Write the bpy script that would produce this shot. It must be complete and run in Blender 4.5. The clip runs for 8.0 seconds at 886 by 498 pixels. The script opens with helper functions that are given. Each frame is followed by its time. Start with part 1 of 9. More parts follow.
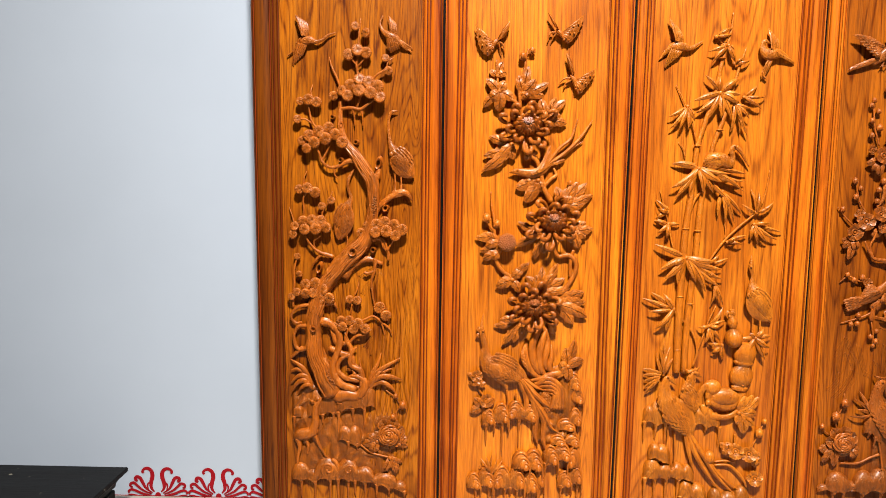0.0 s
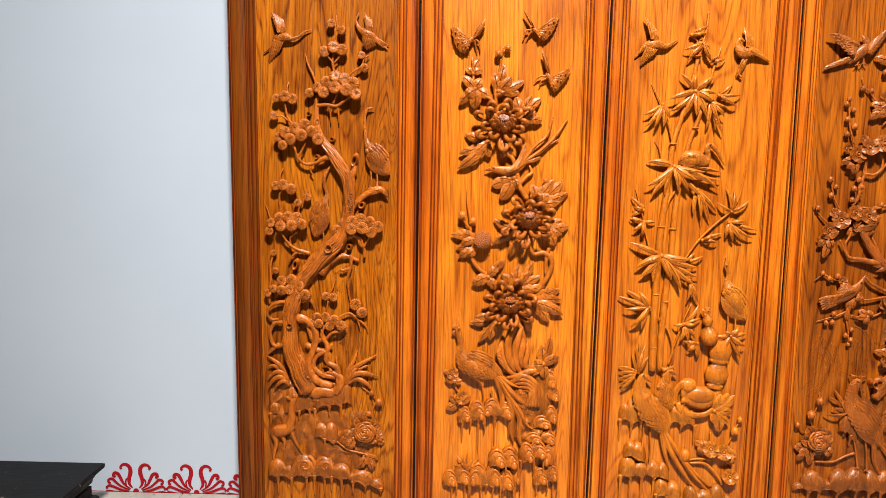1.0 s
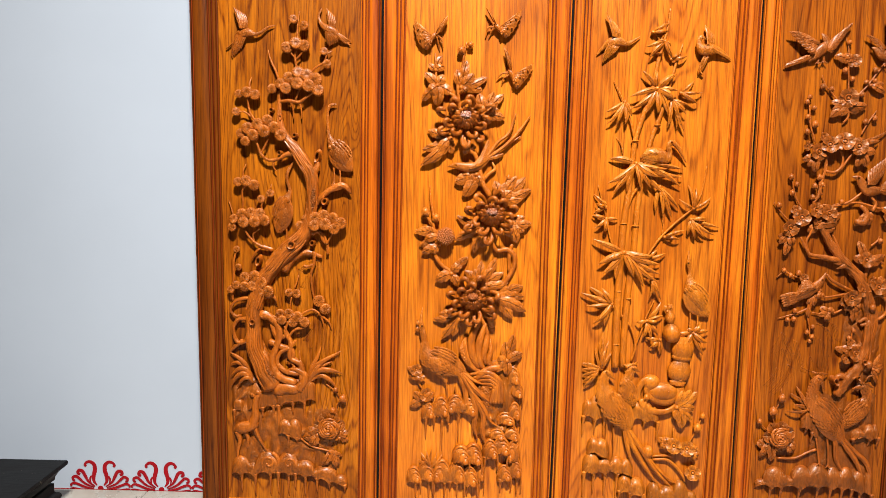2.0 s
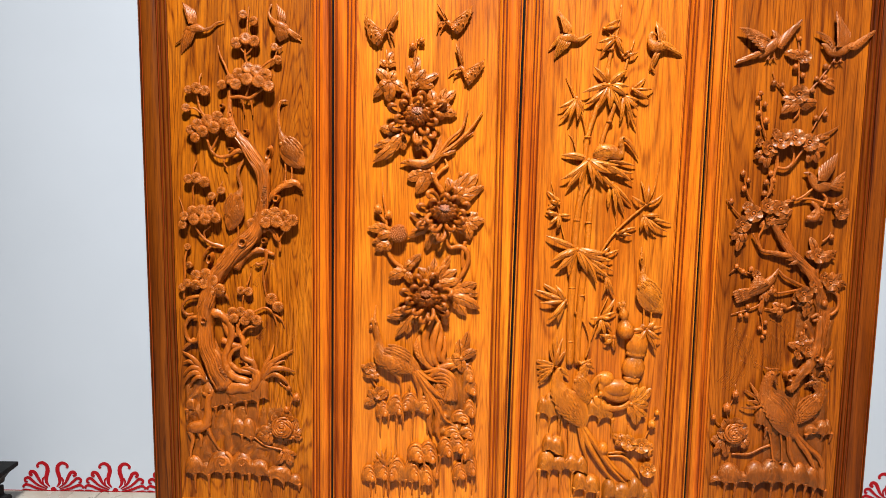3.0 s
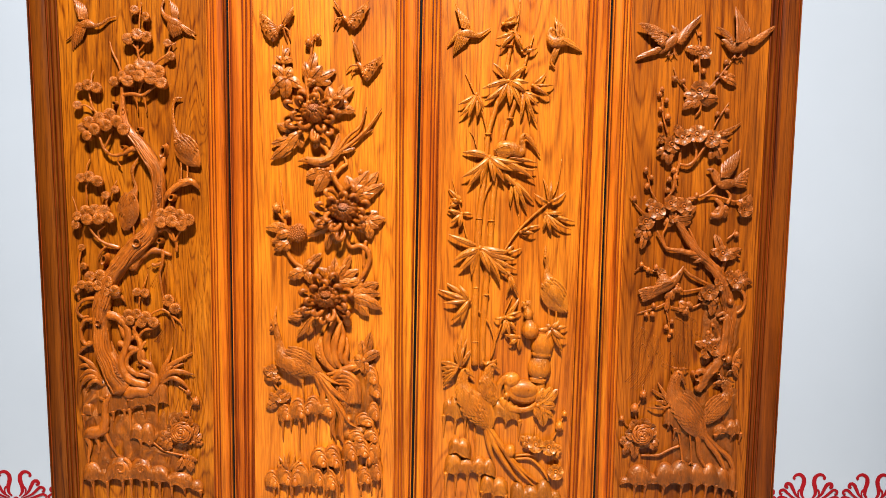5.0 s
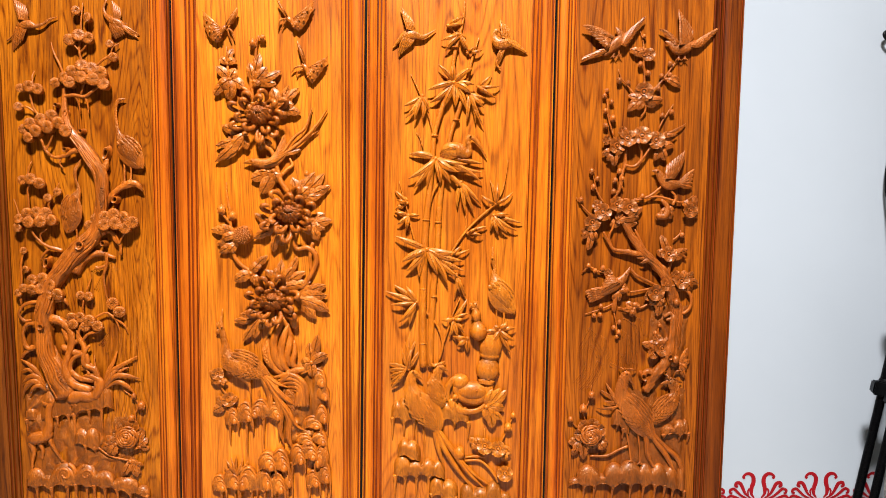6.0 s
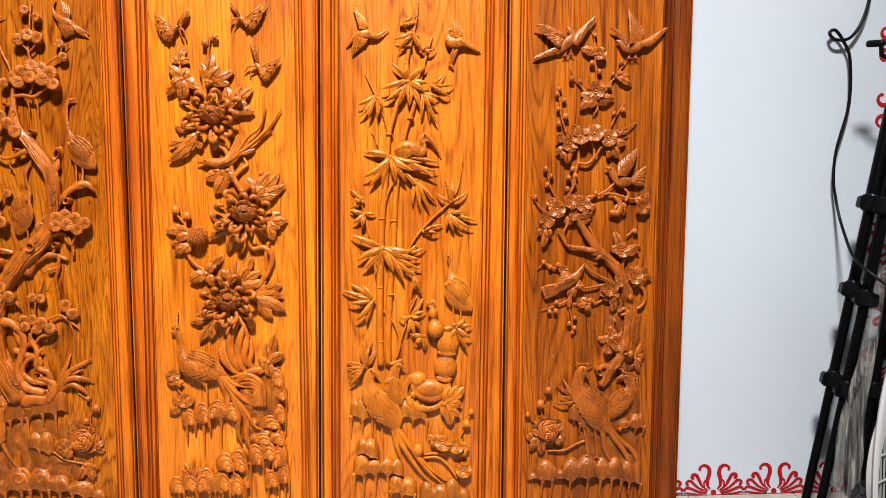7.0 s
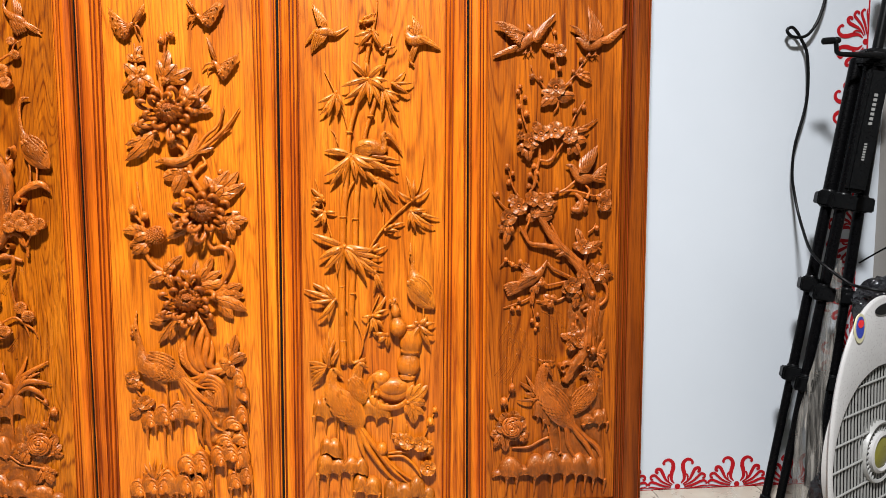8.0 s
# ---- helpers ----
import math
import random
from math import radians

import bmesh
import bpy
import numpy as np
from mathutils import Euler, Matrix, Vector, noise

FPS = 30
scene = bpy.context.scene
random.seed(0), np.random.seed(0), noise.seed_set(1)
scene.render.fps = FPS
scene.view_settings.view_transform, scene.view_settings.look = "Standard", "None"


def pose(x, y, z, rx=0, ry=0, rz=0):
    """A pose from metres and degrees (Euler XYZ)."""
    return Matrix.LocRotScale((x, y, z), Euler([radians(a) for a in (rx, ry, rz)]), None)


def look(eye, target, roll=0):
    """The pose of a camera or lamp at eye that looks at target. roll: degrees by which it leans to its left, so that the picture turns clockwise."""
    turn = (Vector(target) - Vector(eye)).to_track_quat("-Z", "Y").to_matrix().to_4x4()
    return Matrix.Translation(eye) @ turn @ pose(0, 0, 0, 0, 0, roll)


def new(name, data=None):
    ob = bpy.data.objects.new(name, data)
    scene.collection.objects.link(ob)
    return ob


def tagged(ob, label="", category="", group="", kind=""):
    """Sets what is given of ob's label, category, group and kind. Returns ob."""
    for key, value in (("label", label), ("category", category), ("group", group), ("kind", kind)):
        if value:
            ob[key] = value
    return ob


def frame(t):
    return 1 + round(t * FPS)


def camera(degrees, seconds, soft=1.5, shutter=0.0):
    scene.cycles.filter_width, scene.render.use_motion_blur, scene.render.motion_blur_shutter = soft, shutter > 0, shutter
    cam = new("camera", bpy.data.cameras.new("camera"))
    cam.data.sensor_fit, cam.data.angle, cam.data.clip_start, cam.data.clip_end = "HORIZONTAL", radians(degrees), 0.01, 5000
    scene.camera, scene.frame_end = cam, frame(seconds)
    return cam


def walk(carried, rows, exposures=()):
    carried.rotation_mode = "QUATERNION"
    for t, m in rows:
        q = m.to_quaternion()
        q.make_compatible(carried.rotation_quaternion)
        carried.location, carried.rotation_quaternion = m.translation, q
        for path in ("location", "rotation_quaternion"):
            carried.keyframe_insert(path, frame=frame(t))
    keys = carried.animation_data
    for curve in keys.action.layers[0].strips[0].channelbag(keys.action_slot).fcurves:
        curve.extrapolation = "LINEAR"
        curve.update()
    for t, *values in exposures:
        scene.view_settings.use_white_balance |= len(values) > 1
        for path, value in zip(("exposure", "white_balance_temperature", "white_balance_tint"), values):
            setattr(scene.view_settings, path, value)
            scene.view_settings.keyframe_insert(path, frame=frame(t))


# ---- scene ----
# ---- camera ----
cam = camera(63.9, 8.0, soft=0.25)
PATH = [
    (0, (0.059, 0.09, 1.237), (-0.002, 2.075, 1.002), 0.4),
    (0.5, (0.097, 0.092, 1.232), (0.033, 2.077, 0.997), 0.5),
    (1, (0.141, 0.089, 1.23), (0.079, 2.074, 0.994), 0.6),
    (1.5, (0.192, 0.089, 1.223), (0.135, 2.075, 0.989), 0.7),
    (3, (0.365, 0.103, 1.207), (0.35, 2.089, 0.974), 0.7),
    (3.5, (0.442, 0.115, 1.199), (0.433, 2.102, 0.968), 0.6),
    (4, (0.516, 0.124, 1.189), (0.51, 2.111, 0.964), 0.5),
    (4.5, (0.584, 0.138, 1.182), (0.586, 2.127, 0.964), 0.5),
    (6, (0.784, 0.142, 1.172), (0.837, 2.131, 0.971), 0.4),
    (6.5, (0.822, 0.133, 1.171), (0.905, 2.121, 0.971), 0.3),
    (7, (0.859, 0.126, 1.165), (0.971, 2.113, 0.966), 0.0),
    (7.5, (0.889, 0.123, 1.165), (1.035, 2.108, 0.963), -0.1),
    (8, (0.923, 0.127, 1.166), (1.087, 2.109, 0.96), -0.3),
]
walk(cam, [(t, look(eye, target, roll)) for t, eye, target, roll in PATH], exposures=[(0.0, 0.0), (3.0, 0.0), (4.5, 0.03), (6.0, 0.14), (8.0, 0.10)])

# ---- light: one broad light panel high in the room, behind the camera ----
WALL, FIELD = 2.587, 2.468   # the white wall, the carved boards
LEFT, RIGHT, BACK, CEIL = -2.9, 2.72, -3.6, 5.2

world = bpy.data.worlds.new("room_air")
scene.world = world
world.use_nodes = True
world.node_tree.nodes["Background"].inputs["Color"].default_value = (0.75, 0.85, 1.0, 1)
world.node_tree.nodes["Background"].inputs["Strength"].default_value = 0.02

lamp = bpy.data.lights.new("ceiling_light", "AREA")
lamp.shape, lamp.size, lamp.size_y, lamp.spread = "RECTANGLE", 0.6, 0.4, radians(90)
lamp.energy, lamp.color = 284, (0.98, 0.98, 1.0)
new("ceiling_light", lamp).matrix_world = look((0.54, -0.9, CEIL - 0.1), (0.54, WALL, -1.1))

# ---- materials ----


def shader(name):
    m = bpy.data.materials.new(name)
    m.use_nodes = True
    t = m.node_tree
    return m, t, t.nodes["Principled BSDF"]


def node(t, kind, **values):
    n = t.nodes.new(kind)
    for key, value in values.items():
        n.inputs[key].default_value = value
    return n


def spread(t, scale, grow=1.0, rough=0.55, warp=0.0, stretch=(1, 1, 1), shift=(0, 0, 0)):
    """Noise over the object's own coordinates, stretched."""
    c = t.nodes.new("ShaderNodeTexCoord")
    m = t.nodes.new("ShaderNodeMapping")
    m.inputs["Scale"].default_value = stretch
    m.inputs["Location"].default_value = shift
    n = node(t, "ShaderNodeTexNoise", Scale=scale, Detail=grow, Roughness=rough, Distortion=warp)
    t.links.new(c.outputs["Object"], m.inputs["Vector"])
    t.links.new(m.outputs["Vector"], n.inputs["Vector"])
    return n.outputs["Fac"]


def ramp(t, fac, *stops):
    r = t.nodes.new("ShaderNodeValToRGB")
    while len(r.color_ramp.elements) < len(stops):
        r.color_ramp.elements.new(0.5)
    for e, (at, colour) in zip(r.color_ramp.elements, stops):
        e.position = at
        e.color = (*colour, 1) if len(colour) == 3 else colour
    t.links.new(fac, r.inputs["Fac"])
    return r.outputs["Color"]


def blend(t, a, b, fac, kind="MIX"):
    n = t.nodes.new("ShaderNodeMix")
    n.data_type, n.blend_type = "RGBA", kind
    for key, v in ((6, a), (7, b), (0, fac)):
        if isinstance(v, (int, float)):
            n.inputs[key].default_value = v
        elif isinstance(v, tuple):
            n.inputs[key].default_value = (*v, 1)
        else:
            t.links.new(v, n.inputs[key])
    return n.outputs[2]


def bump(t, p, height, strength, distance):
    b = node(t, "ShaderNodeBump", Strength=strength, Distance=distance)
    t.links.new(height, b.inputs["Height"])
    t.links.new(b.outputs["Normal"], p.inputs["Normal"])
    return b


def grey(v):
    return (v, v, v)


def varnished_wood(name, dark, mid, light, streak, figure=9.0, along=0.10, shift=(0, 0, 0), rough=0.34, swirl=1.0, coat=0.12, bands=0.8, rings=0.6, fine=0.6):
    """Oiled hardwood with grain that runs upright: cloudy tone, growth rings cut lengthwise, fine fibres and dark pores."""
    m, t, p = shader(name)
    broad = spread(t, figure, 4, 0.55, swirl, (1, 1, along), shift)
    lines = spread(t, 62, 6, 0.7, 0.5 * swirl, (1, 1, along * 0.45), shift)
    fibre = spread(t, 260, 3, 0.6, 0.2, (1, 1, 0.035), shift)
    pores = spread(t, 300, 2, 0.5, 0.0, (1, 1, 0.035), shift)
    cloud = spread(t, 3.2, 3, 0.55, 0.8, (1, 1, 0.45), shift)
    tone = ramp(t, broad, (0.30, dark), (0.48, mid), (0.68, light))
    wave = t.nodes.new("ShaderNodeMath")
    wave.operation = "SINE"
    many = t.nodes.new("ShaderNodeMath")
    many.operation, many.inputs[1].default_value = "MULTIPLY", 210.0
    half = t.nodes.new("ShaderNodeMath")
    half.operation, half.inputs[1].default_value, half.inputs[2].default_value = "MULTIPLY_ADD", 0.5, 0.5
    t.links.new(spread(t, figure * 0.5, 2, 0.45, 0.7 * swirl, (1, 1, along * 0.9), shift), many.inputs[0])
    t.links.new(many.outputs[0], wave.inputs[0])
    t.links.new(wave.outputs[0], half.inputs[0])
    ring = ramp(t, half.outputs[0], (0.0, (0.42, 0.30, 0.20)), (0.16, (0.80, 0.72, 0.62)), (0.40, grey(1.0)), (1.0, grey(1.06)))
    tone = blend(t, tone, ring, ramp(t, lines, (0.40, grey(rings)), (0.62, grey(0.25 * rings))), "MULTIPLY")
    band = ramp(t, lines, (0.38, streak), (0.45, grey(0.82)), (0.53, grey(1.08)))
    tone = blend(t, tone, band, bands, "MULTIPLY")
    tone = blend(t, tone, ramp(t, fibre, (0.32, grey(0.56)), (0.60, grey(1.12))), fine, "MULTIPLY")
    tone = blend(t, tone, ramp(t, pores, (0.33, (0.30, 0.18, 0.12)), (0.41, grey(1.0))), 0.32, "MULTIPLY")
    tone = blend(t, tone, ramp(t, cloud, (0.34, (0.70, 0.62, 0.55)), (0.50, grey(1.0)), (0.68, (1.10, 1.12, 1.2))), 0.8, "MULTIPLY")
    t.links.new(tone, p.inputs["Base Color"])
    t.links.new(ramp(t, fibre, (0.3, grey(rough + 0.14)), (0.7, grey(rough - 0.05))), p.inputs["Roughness"])
    p.inputs["Specular IOR Level"].default_value = 0.12
    p.inputs["Coat Weight"].default_value = coat
    p.inputs["Coat Roughness"].default_value = 0.26
    bump(t, p, lines, 0.18, 0.002)
    return m


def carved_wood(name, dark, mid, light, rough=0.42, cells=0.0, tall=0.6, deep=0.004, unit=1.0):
    """Bare-cut, oiled wood of the reliefs: softer colour, chisel marks, creases shaded and edges lit in the colour;
    unit: metres to one unit of the mesh.
    """
    m, t, p = shader(name)
    broad = spread(t, 22 * unit, 3, 0.6, 0.6, (1, 1, 0.5))
    fibre = spread(t, 240 * unit, 4, 0.65, 0.3, (1, 1, 0.09))
    cuts = spread(t, 95 * unit, 4, 0.65, 1.6, (1, 1, 0.5))
    tone = ramp(t, broad, (0.30, dark), (0.50, mid), (0.72, light))
    tone = blend(t, tone, ramp(t, fibre, (0.30, grey(0.60)), (0.62, grey(1.10))), 0.8, "MULTIPLY")
    # crease shade and edge highlights painted in by the mesh's curvature
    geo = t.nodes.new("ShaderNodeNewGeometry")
    relief_shading = ramp(t, geo.outputs["Pointiness"], (0.45, grey(0.82)), (0.50, grey(0.98)), (0.545, grey(1.9)))
    tone = blend(t, tone, relief_shading, 0.85, "MULTIPLY")
    t.links.new(tone, p.inputs["Base Color"])
    t.links.new(ramp(t, fibre, (0.3, grey(rough + 0.12)), (0.7, grey(rough - 0.06))), p.inputs["Roughness"])
    p.inputs["Specular IOR Level"].default_value = 0.60
    p.inputs["Specular Tint"].default_value = (1.0, 0.64, 0.30, 1)
    p.inputs["Coat Weight"].default_value = 0.24
    p.inputs["Coat Roughness"].default_value = 0.31
    p.inputs["Coat Tint"].default_value = (1.0, 0.86, 0.70, 1)
    b = bump(t, p, cuts, 0.95, 0.0040)
    if cells:
        c = t.nodes.new("ShaderNodeTexCoord")
        q = t.nodes.new("ShaderNodeMapping")
        q.inputs["Scale"].default_value = (1, 0.3, tall)
        v = node(t, "ShaderNodeTexVoronoi", Scale=cells)
        e = node(t, "ShaderNodeBump", Strength=0.8, Distance=deep)
        e.invert = True
        t.links.new(c.outputs["Object"], q.inputs["Vector"])
        t.links.new(q.outputs["Vector"], v.inputs["Vector"])
        t.links.new(v.outputs["Distance"], e.inputs["Height"])
        t.links.new(e.outputs["Normal"], b.inputs["Normal"])
    return m


def painted(name, colour, rough=0.6, vary=0.06, scale=3.0, relief=0.0, fine=180.0, sheen=0.5):
    """Paint, plastic or enamel with slight unevenness."""
    m, t, p = shader(name)
    big = spread(t, scale, 4, 0.6)
    small = spread(t, fine, 2, 0.5)
    p.inputs["Specular IOR Level"].default_value = sheen
    low = tuple(max(c * (1 - vary), 0) for c in colour)
    high = tuple(min(c * (1 + vary), 1) for c in colour)
    t.links.new(ramp(t, big, (0.3, low), (0.7, high)), p.inputs["Base Color"])
    t.links.new(ramp(t, small, (0.3, grey(min(rough + 0.08, 1))), (0.7, grey(max(rough - 0.08, 0.02)))), p.inputs["Roughness"])
    if relief:
        bump(t, p, small, relief, 0.001)
    return m


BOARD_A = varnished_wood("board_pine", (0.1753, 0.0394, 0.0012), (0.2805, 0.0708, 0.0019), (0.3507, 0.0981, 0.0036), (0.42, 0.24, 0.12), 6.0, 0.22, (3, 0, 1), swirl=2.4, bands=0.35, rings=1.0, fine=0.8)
BOARD_B = varnished_wood("board_chrysanthemum", (0.3743, 0.0884, 0.0031), (0.4813, 0.1254, 0.0051), (0.5526, 0.1624, 0.0083), (0.58, 0.40, 0.20), 8.0, 0.09, (7, 0, 2), swirl=1.4, bands=0.35, rings=0.65, coat=0.34, fine=0.75)
BOARD_C = varnished_wood("board_bamboo", (0.3227, 0.0719, 0.0028), (0.4128, 0.1014, 0.0043), (0.4728, 0.1331, 0.0071), (0.58, 0.40, 0.20), 6.5, 0.14, (1, 0, 5), swirl=2.0, bands=0.3, rings=0.75, coat=0.34, fine=0.75)
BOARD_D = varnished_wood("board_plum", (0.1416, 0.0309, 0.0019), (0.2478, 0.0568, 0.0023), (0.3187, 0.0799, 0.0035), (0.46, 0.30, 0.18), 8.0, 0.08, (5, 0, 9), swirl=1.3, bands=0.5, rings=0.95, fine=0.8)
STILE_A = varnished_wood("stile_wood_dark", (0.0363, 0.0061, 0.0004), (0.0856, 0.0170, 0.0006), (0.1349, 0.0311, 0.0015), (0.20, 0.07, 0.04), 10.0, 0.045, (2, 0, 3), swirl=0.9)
STILE_B = varnished_wood("stile_wood", (0.2264, 0.0367, 0.0019), (0.4354, 0.0915, 0.0032), (0.5139, 0.1464, 0.0063), (0.42, 0.22, 0.13), 10.0, 0.045, (8, 0, 1), swirl=0.9)
STILE_C = varnished_wood("stile_wood_red", (0.2086, 0.0301, 0.0014), (0.4013, 0.0750, 0.0024), (0.4736, 0.1199, 0.0049), (0.42, 0.22, 0.13), 10.0, 0.045, (3, 0, 8), swirl=0.9)
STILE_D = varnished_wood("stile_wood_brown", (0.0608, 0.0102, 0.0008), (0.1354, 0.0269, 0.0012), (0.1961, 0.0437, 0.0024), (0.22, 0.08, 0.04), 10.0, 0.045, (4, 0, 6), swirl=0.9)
DARK_BEAD = varnished_wood("dark_red_bead", (0.090, 0.010, 0.002), (0.150, 0.020, 0.003), (0.230, 0.036, 0.004), (0.4, 0.2, 0.1), 12.0, 0.03, (6, 0, 2))
TONES_A = ((0.1153, 0.0238, 0.0008), (0.1728, 0.0375, 0.0013), (0.2448, 0.0580, 0.0031))
TONES_B = ((0.1314, 0.0277, 0.0008), (0.2006, 0.0455, 0.0015), (0.2766, 0.0722, 0.0039))
TONES_C = ((0.1743, 0.0394, 0.0008), (0.2325, 0.0579, 0.0013), (0.2907, 0.0816, 0.0034))
TONES_D = ((0.0941, 0.0194, 0.0007), (0.1519, 0.0316, 0.0018), (0.2171, 0.0504, 0.0039))
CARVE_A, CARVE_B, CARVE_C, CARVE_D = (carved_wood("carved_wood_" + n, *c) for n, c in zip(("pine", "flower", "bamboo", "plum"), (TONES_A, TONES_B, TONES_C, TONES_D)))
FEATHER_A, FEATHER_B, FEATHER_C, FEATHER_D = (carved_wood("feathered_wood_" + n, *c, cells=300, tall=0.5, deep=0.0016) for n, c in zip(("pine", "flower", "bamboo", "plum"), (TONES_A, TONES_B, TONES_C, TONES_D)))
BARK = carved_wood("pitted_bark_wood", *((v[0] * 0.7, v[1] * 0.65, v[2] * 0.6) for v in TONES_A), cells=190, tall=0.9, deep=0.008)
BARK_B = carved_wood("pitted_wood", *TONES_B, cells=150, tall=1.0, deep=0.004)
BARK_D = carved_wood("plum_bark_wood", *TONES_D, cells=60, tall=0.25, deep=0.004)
WHITE_WALL = painted("white_wall_board", (0.345, 0.372, 0.400), 0.42, 0.03, 1.5, 0.05, 300)
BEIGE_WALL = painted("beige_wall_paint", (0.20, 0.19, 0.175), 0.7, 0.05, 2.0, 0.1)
# for the unseen ceiling and walls: dark, so that shadows get less fill
UNSEEN_CEILING = painted("dark_unseen_ceiling", (0.09, 0.09, 0.09), 0.9, 0.03)
UNSEEN_WALL = painted("dark_unseen_wall", (0.055, 0.055, 0.06), 0.8, 0.06, 2.0, 0.1)
RED_PAINT = painted("red_paint", (0.23, 0.003, 0.006), 0.6, 0.12, 30, sheen=0.15)


def floor_tile():
    """Cream glazed tile, scuffed and spotted with black stains."""
    m, t, p = shader("cream_floor_tile")
    broad = spread(t, 9, 5, 0.6)
    spots = spread(t, 30, 5, 0.65, 0.6)
    tone = ramp(t, broad, (0.3, (0.24, 0.215, 0.175)), (0.7, (0.30, 0.275, 0.225)))
    tone = blend(t, tone, (0.025, 0.023, 0.020), ramp(t, spots, (0.63, grey(0)), (0.68, grey(0.85))))
    t.links.new(tone, p.inputs["Base Color"])
    t.links.new(ramp(t, broad, (0.3, grey(0.22)), (0.7, grey(0.40))), p.inputs["Roughness"])
    return m


TILE = floor_tile()
GROUT = painted("tile_grout", (0.22, 0.20, 0.17), 0.9, 0.2, 60)
BLACK_PLASTIC = painted("black_plastic", (0.0022, 0.0024, 0.0026), 0.34, 0.2, 40, sheen=0.11)
BLACK_METAL = painted("black_anodised_metal", (0.0012, 0.0012, 0.0014), 0.30, 0.2, 60, sheen=0.07)
PALE_PRINT = painted("pale_print", (0.13, 0.13, 0.125), 0.6, 0.05)
WHITE_PLASTIC = painted("white_plastic", (0.285, 0.282, 0.276), 0.32, 0.05, 12)
GREY_PLASTIC = painted("grey_grille_plastic", (0.20, 0.20, 0.19), 0.4, 0.08, 30)
FAN_SHADE = painted("fan_inside_shade", (0.006, 0.006, 0.006), 0.6, 0.2, 20, sheen=0.1)
OLIVE = painted("olive_hub_plastic", (0.13, 0.12, 0.015), 0.35, 0.15, 20)
STICKER_BLUE = painted("blue_sticker", (0.012, 0.030, 0.26), 0.4, 0.05)
STICKER_RED = painted("red_sticker", (0.55, 0.010, 0.012), 0.4, 0.05)
STICKER_YELLOW = painted("yellow_sticker", (0.40, 0.38, 0.24), 0.4, 0.05)


def slate_wood():
    """Black-stained, scuffed timber top."""
    m, t, p = shader("black_stained_wood")
    broad = spread(t, 5, 5, 0.65, 1.0, (0.35, 1, 1))
    fine = spread(t, 90, 4, 0.6, 0.4, (0.12, 1, 1))
    chips = spread(t, 34, 3, 0.6, 0.3)
    tone = ramp(t, broad, (0.3, (0.0018, 0.0017, 0.0016)), (0.7, (0.0070, 0.0062, 0.0055)))
    tone = blend(t, tone, ramp(t, fine, (0.3, grey(0.6)), (0.7, grey(1.3))), 0.8, "MULTIPLY")
    tone = blend(t, tone, (0.16, 0.14, 0.10), ramp(t, chips, (0.70, grey(0)), (0.73, grey(0.8))))
    t.links.new(tone, p.inputs["Base Color"])
    t.links.new(ramp(t, broad, (0.3, grey(0.42)), (0.7, grey(0.62))), p.inputs["Roughness"])
    bump(t, p, fine, 0.3, 0.002)
    p.inputs["Specular IOR Level"].default_value = 0.12
    return m


def clear_film():
    """Crumpled, half-clear film: streaks of grey haze along its folds."""
    m, t, p = shader("clear_plastic_film")
    folds = spread(t, 60, 4, 0.6, 0.8, (1, 1, 0.06))
    t.links.new(ramp(t, folds, (0.30, (0.02, 0.018, 0.016)), (0.70, (0.26, 0.245, 0.22))), p.inputs["Base Color"])
    t.links.new(ramp(t, folds, (0.36, grey(0.06)), (0.50, grey(0.30)), (0.66, grey(0.85))), p.inputs["Alpha"])
    p.inputs["Roughness"].default_value = 0.18
    bump(t, p, folds, 0.5, 0.004)
    return m


def bag_plastic():
    m, t, p = shader("black_bag_plastic")
    p.inputs["Base Color"].default_value = (0.005, 0.005, 0.006, 1)
    p.inputs["Roughness"].default_value = 0.16
    bump(t, p, spread(t, 26, 4, 0.6, 1.5), 0.6, 0.01)
    return m


BAG = bag_plastic()
SLATE = slate_wood()
FILM = clear_film()

# ---- building helpers ----


class Geo:
    """Points and faces of one mesh in the making."""

    def __init__(self):
        self.v, self.f = [], []

    def grid(self, rows, close=False, caps=False):
        """Skin over rows of points with the same count each; close joins each row's ends."""
        s, n = len(self.v), len(rows[0])
        for r in rows:
            self.v.extend(r)
        for i in range(len(rows) - 1):
            for j in range(n if close else n - 1):
                k = (j + 1) % n
                self.f.append((s + i * n + j, s + i * n + k, s + (i + 1) * n + k, s + (i + 1) * n + j))
        if caps:
            self.f.append(tuple(s + j for j in range(n))[::-1])
            self.f.append(tuple(s + (len(rows) - 1) * n + j for j in range(n)))
        return self

    def box(self, x0, x1, y0, y1, z0, z1, m=None):
        s = len(self.v)
        for x in (x0, x1):
            for y in (y0, y1):
                for z in (z0, z1):
                    p = Vector((x, y, z))
                    self.v.append(m @ p if m else p)
        for f in ((0, 1, 3, 2), (4, 6, 7, 5), (0, 4, 5, 1), (2, 3, 7, 6), (0, 2, 6, 4), (1, 5, 7, 3)):
            self.f.append(tuple(s + i for i in f))
        return self


